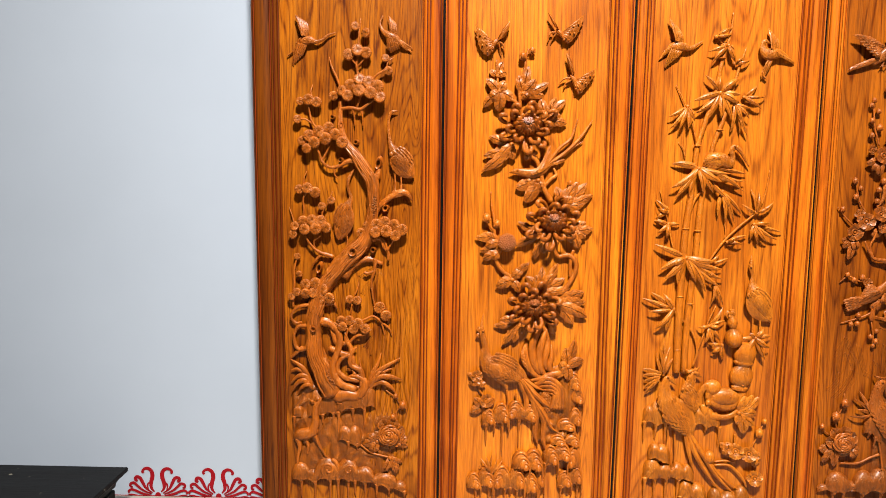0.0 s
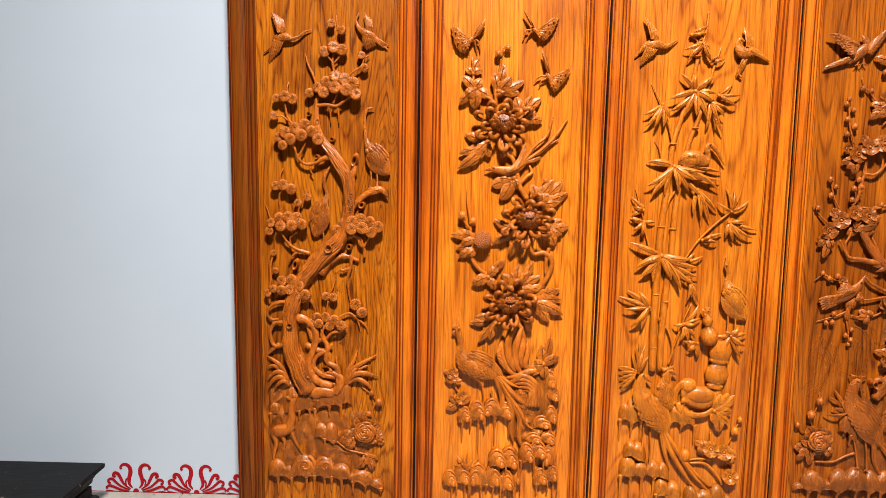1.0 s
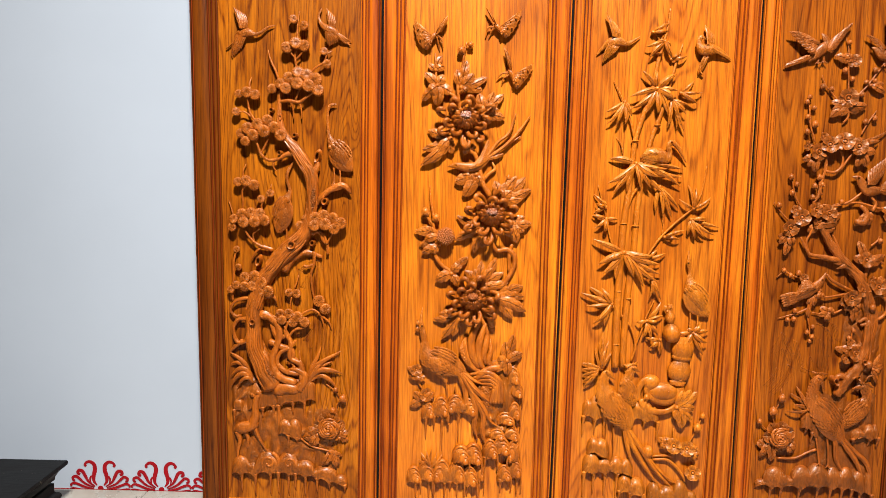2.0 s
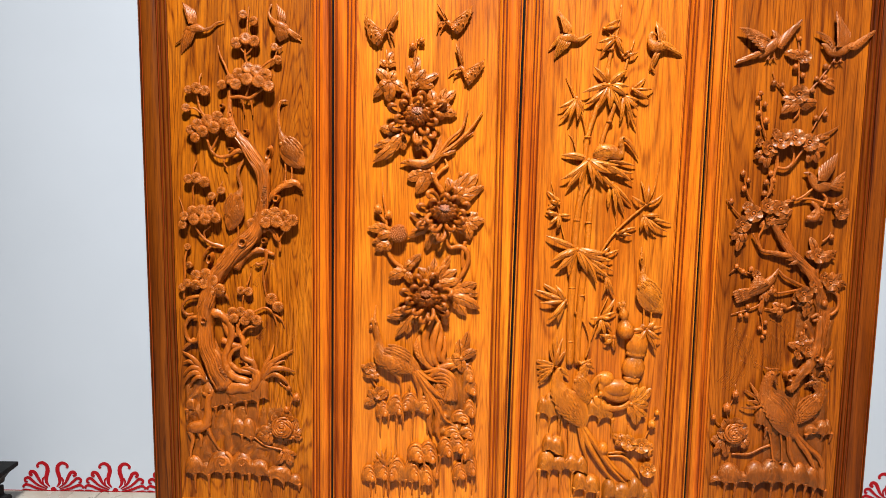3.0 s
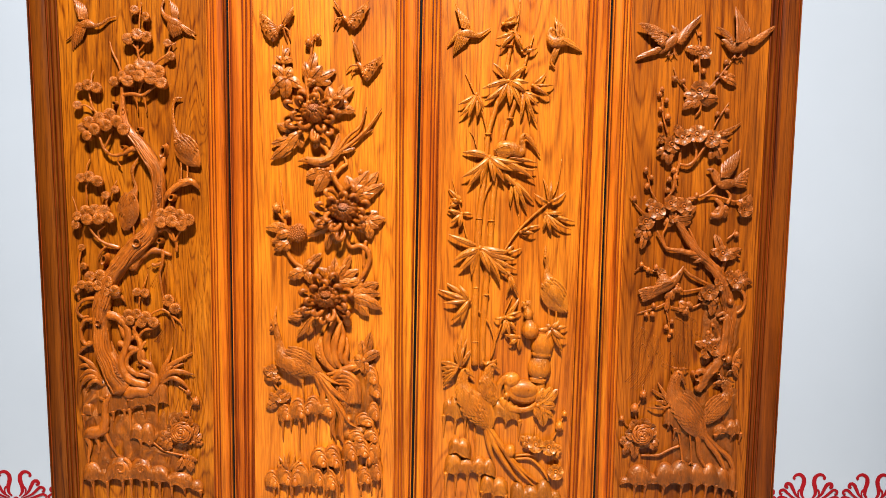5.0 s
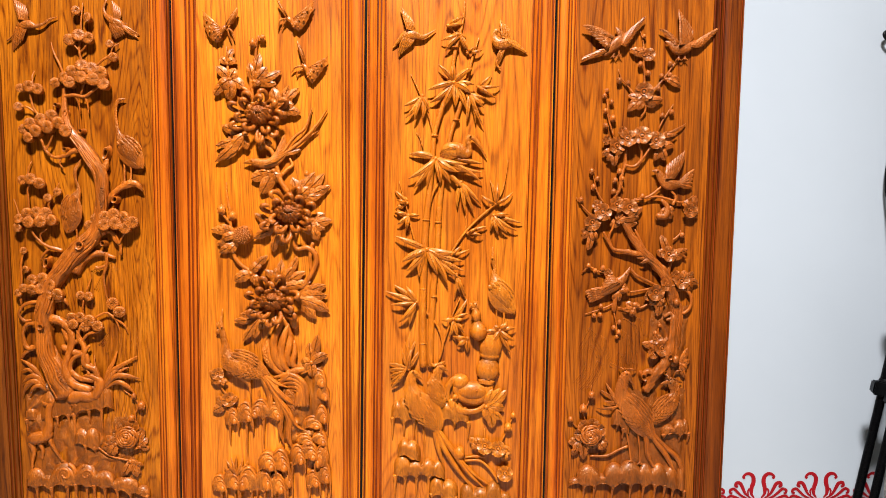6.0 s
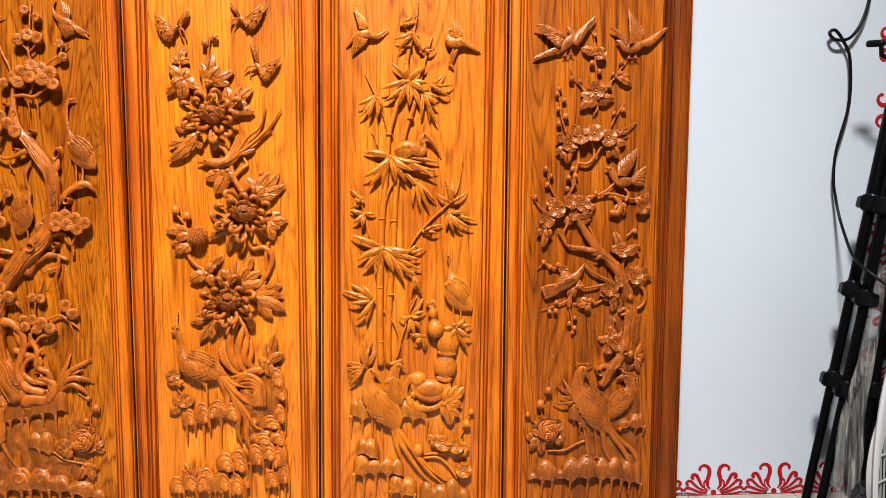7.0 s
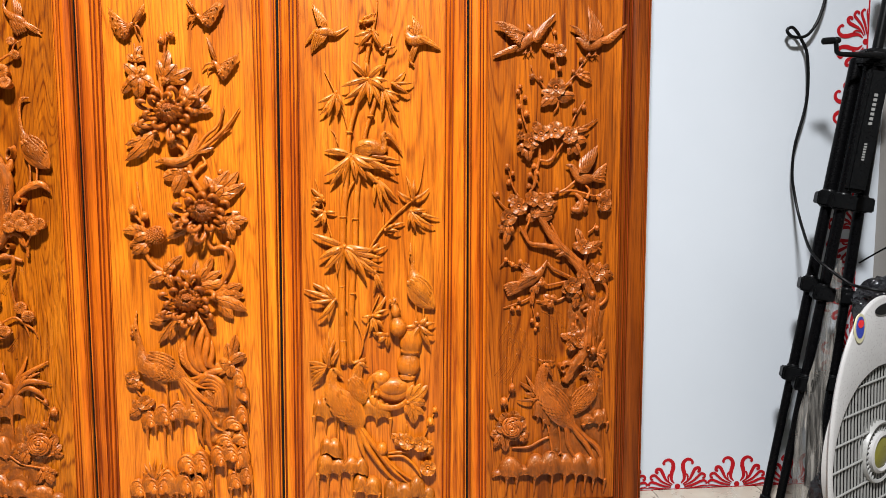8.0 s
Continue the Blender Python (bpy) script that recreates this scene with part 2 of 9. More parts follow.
def mesh_of(name, g, material, sharp=40, bevel=0.0):
    data = bpy.data.meshes.new(name)
    data.from_pydata([tuple(p) for p in g.v], [], g.f)
    bm = bmesh.new()
    bm.from_mesh(data)
    bmesh.ops.recalc_face_normals(bm, faces=bm.faces)
    if bevel:
        edges = [e for e in bm.edges if len(e.link_faces) == 2 and e.calc_face_angle(0) > 0.7]
        bmesh.ops.bevel(bm, geom=edges, offset=bevel, segments=2, affect="EDGES", clamp_overlap=True)
    bm.to_mesh(data)
    bm.free()
    data.polygons.foreach_set("use_smooth", [True] * len(data.polygons))
    data.set_sharp_from_angle(angle=radians(sharp))
    data.materials.append(material)
    return data


def thing(name, x, y, z, label, category, group="", kind=""):
    """An empty at the base of a thing."""
    ob = new(name)
    ob.empty_display_size = 0.05
    ob.matrix_world = pose(x, y, z)
    return tagged(ob, label, category, group, kind)


def place(ob, parent):
    """Hang ob under parent and keep it where it stands."""
    stand, up = Matrix.Identity(4), parent
    while up:
        stand = up.matrix_basis @ stand if up.parent is None else up.matrix_parent_inverse @ up.matrix_basis @ stand
        up = up.parent
    ob.parent = parent
    ob.matrix_parent_inverse = stand.inverted()
    return ob


def part(name, g, material, parent=None, label="", sharp=40, bevel=0.0, m=None):
    """Link a mesh as one object, under a thing or a part if one is given. g: a Geo, or a mesh that is shared."""
    data = mesh_of(name, g, material, sharp, bevel) if isinstance(g, Geo) else g
    ob = new(name, data)
    if m is not None:
        ob.matrix_basis = m
    if parent:
        place(ob, parent)
    return tagged(ob, label)


def spline(points, steps=6):
    """A smooth run through the points (any number of values each)."""
    p = [np.array(q, float) for q in points]
    if len(p) == 2:
        return [p[0] + (p[1] - p[0]) * k / steps for k in range(steps + 1)]
    p = [2 * p[0] - p[1], *p, 2 * p[-1] - p[-2]]
    out = []
    for i in range(1, len(p) - 2):
        a, b, c, d = p[i - 1:i + 3]
        for k in range(steps):
            u = k / steps
            out.append(0.5 * (2 * b + (c - a) * u + (2 * a - 5 * b + 4 * c - d) * u * u + (3 * b - a - 3 * c + d) * u ** 3))
    out.append(p[-2])
    return out


def sweep(g, points, n=10, steps=6, flat=1.0, rough=0.0, ref=(0, -1, 0), close_ends=True):
    """A round bar through world points (x, y, z, radius); flat squeezes it along ref."""
    run = spline(points, steps)
    rows = []
    up = Vector(ref)
    for i, q in enumerate(run):
        a, b = run[max(i - 1, 0)], run[min(i + 1, len(run) - 1)]
        t = Vector(b[:3] - a[:3])
        t = t.normalized() if t.length > 1e-9 else Vector((0, 0, 1))
        nrm = up - t * t.dot(up)
        if nrm.length < 0.15:
            nrm = t.orthogonal()
        nrm.normalize()
        side = t.cross(nrm)
        r = max(q[3], 0.0004)
        c = Vector(q[:3])
        row = []
        for k in range(n):
            w = 2 * math.pi * k / n
            s = r
            if rough:
                q = c + (nrm * math.cos(w) + side * math.sin(w)) * r
                s *= 1 + rough * (0.9 * noise.noise(q * 55) + 0.6 * noise.noise(q * 140)) + 0.45 * rough * math.cos(5 * w + 0.5 * i + 3 * noise.noise(c * 12))
            row.append(c + nrm * (math.cos(w) * s * flat) + side * (math.sin(w) * s))
        rows.append(row)
    if close_ends:
        def tip(row, away, r):
            c = sum(row, Vector()) / n
            return [c + (p - c) * 0.6 + away * (r * 0.35) for p in row], [c + (p - c) * 0.15 + away * (r * 0.5) for p in row]
        t0 = Vector(run[0][:3] - run[1][:3]).normalized()
        t1 = Vector(run[-1][:3] - run[-2][:3]).normalized()
        a, b = tip(rows[0], t0, run[0][3])
        c, d = tip(rows[-1], t1, run[-1][3])
        rows = [b, a, *rows, c, d]
    return g.grid(rows, close=True, caps=True)


def lathe(g, profile, m, n=24, caps=True):
    """Turn (radius, height) round the z axis of m."""
    rows = [[m @ Vector((r * math.cos(2 * math.pi * k / n), r * math.sin(2 * math.pi * k / n), h)) for k in range(n)] for r, h in profile]
    return g.grid(rows, close=True, caps=caps)

# ---- the room ----


def slab(name, label, material, *sides):
    g = Geo()
    g.box(*sides)
    return tagged(part(name, g, material), label, name.split("_")[0], kind="structure")


wall_north = slab("wall_north", "smooth white wall with a painted red scroll border", WHITE_WALL, LEFT - 0.12, RIGHT + 0.12, WALL, WALL + 0.12, -0.02, CEIL)
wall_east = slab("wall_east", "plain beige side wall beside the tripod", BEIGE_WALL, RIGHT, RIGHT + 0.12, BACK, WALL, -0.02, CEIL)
# west, south and ceiling are out of view, coloured to hold back bounce
wall_west = slab("wall_west", "unseen side wall, dark to cut bounced light", UNSEEN_WALL, LEFT - 0.12, LEFT, BACK, WALL, -0.02, CEIL)
wall_south = slab("wall_south", "unseen wall behind, dark to cut bounced light", UNSEEN_WALL, LEFT - 0.12, RIGHT + 0.12, BACK - 0.12, BACK, -0.02, CEIL)
ceiling = slab("ceiling", "unseen ceiling, darkened to cut bounced light", UNSEEN_CEILING, LEFT - 0.12, RIGHT + 0.12, BACK - 0.12, WALL + 0.12, CEIL, CEIL + 0.1)
floor = slab("floor", "cream floor tiles with dark stained joints", GROUT, LEFT - 0.12, RIGHT + 0.12, BACK - 0.12, WALL + 0.12, -0.12, -0.004)


def ribbon(g, points, y=0.0, steps=7):
    """A flat painted stroke in the wall plane: (x, z, half width)."""
    run = spline([(x, z, 1.05 * w) for x, z, w in points], steps)
    front, back = [], []
    for i, (x, z, w) in enumerate(run):
        a, b = run[max(i - 1, 0)], run[min(i + 1, len(run) - 1)]
        d = Vector((b[0] - a[0], b[1] - a[1]))
        d = d.normalized() if d.length else Vector((1, 0))
        for row, yy in ((front, y - 0.0012), (back, y)):
            row.append((Vector((x - d.y * w, yy, z + d.x * w)), Vector((x + d.y * w, yy, z - d.x * w))))
    rows = [[f[0], f[1], b[1], b[0]] for f, b in zip(front, back)]
    return g.grid(rows, close=True, caps=True)


def scroll_motif():
    """One palmette of the painted border: a dot with three curls to each side, standing on z = 0."""
    g = Geo()
    lathe(g, [(0.0105, 0), (0.0105, 0.0014)], pose(0, 0, 0.004, 90), 20)
    for s in (-1, 1):
        lift = 0.0002 * (s > 0)
        ribbon(g, [(s * 0.013, 0.016, 0.002), (s * 0.024, 0.032, 0.0050), (s * 0.024, 0.054, 0.0068), (s * 0.0185, 0.076, 0.0074), (s * 0.021, 0.096, 0.0066), (s * 0.034, 0.107, 0.0056), (s * 0.048, 0.105, 0.0046), (s * 0.056, 0.095, 0.0042), (s * 0.051, 0.089, 0.0040)], y=-0.0004 - lift)
        ribbon(g, [(s * 0.020, 0.012, 0.0016), (s * 0.044, 0.030, 0.0039), (s * 0.056, 0.052, 0.0056), (s * 0.066, 0.070, 0.0059), (s * 0.079, 0.073, 0.0056), (s * 0.083, 0.063, 0.0055), (s * 0.075, 0.057, 0.0039)], y=-0.0008 - lift)
        ribbon(g, [(s * 0.024, 0.008, 0.0016), (s * 0.056, 0.022, 0.0036), (s * 0.075, 0.038, 0.0045), (s * 0.089, 0.050, 0.0047), (s * 0.102, 0.046, 0.0045), (s * 0.102, 0.036, 0.0039), (s * 0.094, 0.034, 0.0028)], y=-0.0012 - lift)
        ribbon(g, [(s * 0.026, 0.002, 0.002), (s * 0.060, 0.010, 0.0040), (s * 0.084, 0.020, 0.0044), (s * 0.100, 0.024, 0.0042), (s * 0.111, 0.017, 0.0034), (s * 0.108, 0.011, 0.0026)], y=-0.0016 - lift)
        ribbon(g, [(s * 0.034, 0.026, 0.0012), (s * 0.038, 0.040, 0.0028), (s * 0.034, 0.050, 0.0030), (s * 0.030, 0.054, 0.0010)], y=-0.0020 - lift)
        ribbon(g, [(s * 0.030, -0.004, 0.0012), (s * 0.070, 0.000, 0.0024), (s * 0.100, 0.005, 0.0024), (s * 0.114, 0.003, 0.0010)], y=-0.0024 - lift)
    return mesh_of("painted_scroll", g, RED_PAINT)


SCROLL = scroll_motif()
for i in range(3):
    part("painted_scroll", SCROLL, None, wall_north, "red scroll painted on the white wall" if i == 0 else "", m=pose(-0.8485 - 0.229 * (i - 1), WALL, 0.000))
for i in range(5):
    part("painted_scroll", SCROLL, None, wall_north, m=pose(1.998 + 0.229 * (i - 1), WALL, 0.006))
for i in range(7):
    part("painted_scroll", SCROLL, None, wall_north, m=pose(2.645, WALL, 0.258 + 0.229 * i, 0, -90, 0))
g = Geo()
g.box(LEFT, RIGHT, WALL - 0.0015, WALL, -0.003, 0.0016)
g.box(2.646, 2.651, WALL - 0.0015, WALL, 0.005, 2.2)
part("border_line", g, RED_PAINT, wall_north, "thin dark red line under the scrolls")

# ---- the four carved panels ----
TOP, FOOT, RAIL_LOW, RAIL_HIGH = 1.92, 0.0, 0.040, 1.778


def stile_profile(w):
    """Across a frame member of width w, from its outer edge to the board: (offset, height above the board)."""
    return [(0.0, -0.1165), (0.0, -0.085), (0.0030, -0.085), (0.0032, 0.017), (0.0044, 0.0215), (0.0072, 0.0205), (0.0084, 0.008), (0.0112, 0.008), (0.0124, 0.0175), (0.0150, 0.0205), (0.45 * w, 0.0235), (w - 0.034, 0.0215), (w - 0.0300, 0.0190),
            (w - 0.0290, 0.006), (w - 0.0262, 0.006), (w - 0.0252, 0.0170), (w - 0.0225, 0.0195), (w - 0.0195, 0.0165), (w - 0.0185, 0.0045), (w - 0.0158, 0.0045), (w - 0.0148, 0.0120), (w - 0.0115, 0.0130),
            (w - 0.0070, 0.0095), (w - 0.0056, 0.0015), (w - 0.0032, 0.0015), (w - 0.0026, 0.0050), (w - 0.0008, 0.0045), (w, 0.0), (w, -0.1165)]


def slant(x, low=0.0, high=0.0):
    """An edge that stands a little out of plumb: off by low near its foot and by high near its top."""
    return lambda z: x + low + (high - low) * (z - 0.2) / 1.4


def carved_panel(x0, x1, b0, b1, board_wood, frame_wood, right_wood, label):
    root = thing("carved_panel", (x0(0.9) + x1(0.9)) / 2, FIELD, FOOT, label, "carved panel", "carved wooden panels along the wall")
    zs = [FOOT + (TOP - FOOT) * k / 40 for k in range(41)]

    def strip(rows):
        """A thin upright bar: (near edge, far edge, z) each, from the given height above the board down into it."""
        g = Geo()
        g.grid([[Vector((p, FIELD - h, z)), Vector((q, FIELD - h, z)), Vector((q, FIELD + deep, z)), Vector((p, FIELD + deep, z))] for p, q, h, deep, z in rows], close=True, caps=True)
        return g
    for a, b, s in ((x0, b0, 1), (x1, b1, -1)):
        g = Geo()
        g.grid([[Vector((a(z) + s * o, FIELD - h, z)) for o, h in stile_profile(abs(b(z) - a(z)))] for z in zs], close=True, caps=True)
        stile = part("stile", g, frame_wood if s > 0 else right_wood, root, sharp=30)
        for far, o, r, h in ((0, 0.0098, 0.0016, 0.0150), (1, -0.0276, 0.0017, 0.0150), (1, -0.0172, 0.0016, 0.0100), (1, -0.0044, 0.0010, 0.0045)):
            rows = []
            for z in (FOOT + 0.001, TOP / 2, TOP - 0.001):
                c = a(z) + s * ((abs(b(z) - a(z)) if far else 0.0) + o)
                rows.append((c - r, c + r, h, 0.0, z))
            part("bead", strip(rows), DARK_BEAD, stile, bevel=0.0007)
    # the open gap's shade, made as a black strip set into the joint
    if x1(0.9) < 1.5:
        part("gap_shade_strip", strip([(x1(z) - 0.0026, x1(z) + 0.0032, 0.0155, 0.05, z) for z in (FOOT + 0.001, TOP - 0.002)]), BLACK_PLASTIC, root, "black strip put in for the shade between panels")
    for za, zb, s in ((FOOT, RAIL_LOW, 1), (TOP, RAIL_HIGH, -1)):
        g = Geo()
        prof = [(o, h - 0.001) for o, h in stile_profile(abs(zb - za))]
        m = (za + zb) / 2
        g.grid([[Vector((x, FIELD - h, za + s * o)) for o, h in prof] for x in (b0(m) - 0.004, (b0(m) + b1(m)) / 2, b1(m) + 0.004)], close=True, caps=True)
        part("rail", g, right_wood, root, sharp=50)
    g = Geo()
    g.box(b0(0.9) - 0.022, b1(0.9) + 0.022, FIELD, FIELD + 0.03, RAIL_LOW - 0.01, RAIL_HIGH + 0.01)
    part("board", g, board_wood, root)
    return root


JOINT_1, JOINT_2, JOINT_3, GAP = (-0.020, -0.006, 0.005), (0.5805, -0.004, 0.016), (1.199, -0.005, 0.001), 0.0003


def beside(joint, off):
    return slant(joint[0] + off, *joint[1:])


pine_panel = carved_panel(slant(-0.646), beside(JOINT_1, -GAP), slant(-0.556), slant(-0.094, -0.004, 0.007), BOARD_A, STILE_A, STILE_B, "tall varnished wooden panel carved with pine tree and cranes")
flower_panel = carved_panel(beside(JOINT_1, GAP), beside(JOINT_2, -GAP), slant(0.050, -0.010, 0.010), slant(0.523, -0.012, -0.008), BOARD_B, STILE_B, STILE_B, "tall varnished wooden panel carved with chrysanthemums and pheasant")
bamboo_panel = carved_panel(beside(JOINT_2, GAP), beside(JOINT_3, -GAP), slant(0.649, -0.005, 0.013), slant(1.115, -0.008, 0.010), BOARD_C, STILE_B, STILE_C, "tall varnished wooden panel carved with bamboo and birds")
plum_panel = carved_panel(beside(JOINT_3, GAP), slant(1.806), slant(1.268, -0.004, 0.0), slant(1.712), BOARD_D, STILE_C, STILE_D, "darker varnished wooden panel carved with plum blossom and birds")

# ---- relief carving: each helper works in (x, z, height above the board), metres ----
AHEAD = Vector((0, -1, 0))
PLAIN = {FEATHER_A.name: CARVE_A, FEATHER_B.name: CARVE_B, FEATHER_C.name: CARVE_C, FEATHER_D.name: CARVE_D}


def on_board(x, z, d=0.0):
    return Vector((x, FIELD - d, z))


def bar(g, points, n=10, steps=6, flat=0.8, rough=0.0):
    """A carved stem: (x, z, d, radius)."""
    return sweep(g, [(x, FIELD - d, z, r) for x, z, d, r in points], n, steps, flat, rough)


def stem(parent, wood, name, *points, rough=0.0, n=10, flat=0.8, label=""):
    flat = 0.5 if name == "scroll" else flat
    thin = {"twig": 0.58, "branch": 0.64, "trunk": 0.82}.get(name, 1.0)
    return part(name, bar(Geo(), [(*p[:3], p[3] * thin) for p in points], n, 6, flat, rough), wood, parent, label, sharp=60)


def bark_ridges(parent, wood, spine, thin, seed):
    """Long, broken ridges of bark that follow a trunk."""
    k = random.Random(seed)
    run = spline(spine, 6)
    for side in (-0.72, -0.46, -0.22, 0.04, 0.30, 0.54, 0.76):
        at = k.randrange(0, 8)
        while at < len(run) - 8:
            size = k.randrange(9, 20)
            pts = []
            for m in range(at, min(at + size, len(run) - 1), 2):
                x, z, d, r = run[m]
                a, b = run[max(m - 1, 0)], run[m + 1]
                t = Vector((b[0] - a[0], b[1] - a[1])).normalized()
                r *= thin
                u = side + 0.10 * math.sin(0.7 * m + seed)
                edge = math.sin(math.pi * (m - at + 1) / (size + 1))
                pts.append((x - t.y * u * r, z + t.x * u * r, d + 0.8 * r * math.sqrt(max(1 - u * u, 0)) - 0.0004, 0.0006 + 0.15 * r * edge))
            if len(pts) > 2:
                part("bark_ridge", bar(Geo(), pts, 7, 3, 0.9), wood, parent)
            at += size + k.randrange(1, 6)


SHAPES = {
    "lance": lambda u: (max(u, 0) ** 0.55) * (max(1 - u, 0) ** 0.85) * 1.95,
    "oval": lambda u: (max(u, 0) ** 0.5) * (max(1 - u, 0) ** 0.55) * 2.05,
    "lobed": lambda u: (max(u, 0) ** 0.45) * (max(1 - u, 0) ** 0.6) * 2.0 * (0.74 + 0.30 * abs(math.sin(math.pi * (3.2 * u + 0.15))) ** 0.7),
    "feather": lambda u: min(1.0, 0.45 + 1.3 * u) * (max(1 - u, 0) ** 0.28),
    "wing": lambda u: 0.18 + 0.95 * (u ** 0.8) * (max(1 - u, 0) ** 0.30) * 1.25,
    "petal": lambda u: 0.25 + 0.95 * math.sin(math.pi * min(u * 0.62 + 0.02, 1)) * (max(1 - u, 0) ** 0.18) if u < 1 else 0.12,
}


def leaf(g, base, tip, w, kind="lance", arch=0.006, bend=0.0, cup=0.28, vein=0.0, thick=0.0035, nu=14, twist=0.0):
    """A solid carved leaf, feather or petal from base to tip, (x, z, d) each; w: half its width."""
    a, b = on_board(*base), on_board(*tip)
    run = b - a
    size = max(run.length, 1e-4)
    along = run / size
    side = along.cross(AHEAD)
    side = side.normalized() if side.length > 1e-4 else Vector((1, 0, 0))
    fwd = side.cross(along).normalized()
    if fwd.dot(AHEAD) < 0:
        fwd = -fwd
    vs = (-1, -0.72, -0.4, -0.12, 0.0, 0.12, 0.4, 0.72, 1)
    rows = []
    for i in range(nu + 1):
        u = i / nu
        hw = max(w * SHAPES[kind](u), 0.0005)
        hump = 4 * u * (1 - u)
        c = a + run * u + side * (bend * size * hump) + fwd * (arch * hump)
        top, low = [], []
        for v in vs:
            lift = -cup * hw * v * v - (0.30 * min(hw, 0.009) if v == 0 else 0) + twist * v * hw * (u - 0.2)
            if vein:
                lift -= vein * min(w, 0.012) * 0.26 * max(0.0, math.cos(2 * math.pi * (3.0 * u - 0.75 * abs(v)))) ** 4 * (1 - 0.6 * v * v)
            p = c + side * (v * hw) + fwd * lift
            top.append(p)
            low.append(p - fwd * (thick * (1.25 - v * v)))
        rows.append(top + low[::-1])
    return g.grid(rows, close=True, caps=True)


def leaves(parent, wood, base, tips, w, kind="lance", name="leaf", arch=0.007, cup=0.26, vein=0.0, spread_d=0.004):
    """A spray: leaves from one base, each (x, z, d) tip a leaf of its own under the spray's knot."""
    g = Geo()
    blob(g, base, 0.4 * w + 0.003, 0.4 * w + 0.003, 0.5 * w + 0.003, 8, 6)
    knot = part(name + "_spray", g, wood, parent)
    for i, tip in enumerate(tips):
        k = random.Random(int(tip[0] * 7919 + tip[1] * 104729))
        h = base[2] + spread_d * (i % 3) - 0.002
        part(name, leaf(Geo(), (base[0], base[1], h), tip, w * k.uniform(0.74, 1.04) * (1.0 if kind == "lance" else 1.25), kind, arch * k.uniform(0.7, 1.5), k.uniform(-0.07, 0.07), cup * k.uniform(0.6, 1.3), vein,
                        twist=k.uniform(-0.35, 0.35)), wood, knot, sharp=35)
    return knot


def blob(g, at, rx, rz, rd, n=16, rings=10, folds=0.0, count=3.0, lean=0.0, under=1.0):
    """A rounded lump; folds cuts curved flutes over it."""
    c = on_board(*at)
    rows = []
    for i in range(rings + 1):
        p = math.pi * (0.02 + 0.96 * i / rings)
        row = []
        for k in range(n):
            w = 2 * math.pi * k / n
            x, z, y = math.sin(p) * math.cos(w), math.cos(p), math.sin(p) * math.sin(w)
            s = 1.0
            if folds:
                s -= folds * max(0.0, math.cos(count * math.pi * (math.hypot(x - 2.2 * lean, z + 0.9) * 1.1))) ** 5
            row.append(c + Vector((x * rx * s, -y * rd * s, z * rz * s * (under if z < 0 else 1))))
        rows.append(row)
    return g.grid(rows, close=True, caps=True)


def bead(parent, wood, name, x, z, d, r, tall=1.15):
    """A bud: a round ball with a small tip, sitting in a cup of two sepals."""
    g = Geo()
    if name == "bud":
        r *= 0.80
        k = random.Random(int(x * 9973 + z * 31337))
        lean = k.uniform(-0.5, 0.5)
        blob(g, (x, z, d), r, r * min(tall, 1.12), r, 14, 10)
        bar(g, [(x + 0.35 * lean * r, z + 0.7 * r, d + 0.2 * r, 0.34 * r), (x + 0.6 * lean * r, z + 1.12 * r * tall, d + 0.1 * r, 0.06 * r)], 7, 3, 0.9)
        for s in (-1, 1):
            bar(g, [(x - 0.3 * lean * r, z - 1.15 * r, d - 0.1 * r, 0.20 * r), (x + s * 0.66 * r, z - 0.62 * r, d + 0.35 * r, 0.30 * r), (x + s * 0.86 * r, z + 0.02 * r, d + 0.45 * r, 0.08 * r)], 7, 4, 0.8)
    else:
        blob(g, (x, z, d), r, r * tall, r, 12, 8)
    return part(name, g, wood, parent)


def needle_disc_mesh(wood):
    """A round cushion of pine needles, radius 1: cut by rays from a small eye, facing the room."""
    g = Geo()
    n, rows = 64, []
    short = random.Random(5)
    cuts = {k: short.uniform(0.35, 1.0) for k in range(0, n, 4)}
    for r, h, cut in ((0.03, 0.20, 0), (0.09, 0.22, 0), (0.13, 0.34, 0.2), (0.22, 0.37, 1.0), (0.50, 0.40, 1.0), (0.84, 0.37, 1.0), (0.95, 0.28, 0.8), (1.0, 0.10, 0.4), (0.97, -0.35, 0), (0.7, -0.7, 0)):
        row = []
        for k in range(n):
            w = 2 * math.pi * k / n
            deep = 0.12 * cuts.get(k, 0.0)
            rr = r * (1 - 0.02 * cut * (k % 4 == 0))
            row.append(Vector((rr * math.cos(w), -(h - cut * deep), rr * math.sin(w))))
        rows.append(row)
    g.grid(rows, close=True, caps=True)
    return mesh_of("needle_disc", g, wood, 45)


def pine_cluster(parent, wood, disc, *spots):
    """Needle discs on a leafy backing: (x, z, d, radius) each."""
    back = None
    for x, z, d, r in spots:
        pad = part("needle_pad" if back else "pine_tuft", blob(Geo(), (x, z - 0.25 * r, d * 0.45), r * 0.85, r * 0.8, d * 0.5, 10, 6), wood, back or parent)
        back = back or pad
    for x, z, d, r in spots:
        k = random.Random(int(x * 9973 + z * 31337))
        part("needle_disc", disc, None, back, m=Matrix.Translation(on_board(x, z, d)) @ pose(0, 0, 0, k.uniform(-20, 4), k.uniform(0, 360), k.uniform(-14, 14)) @ Matrix.Diagonal((r * 1.10, r * 0.8, r * 1.10, 1)))
    return back


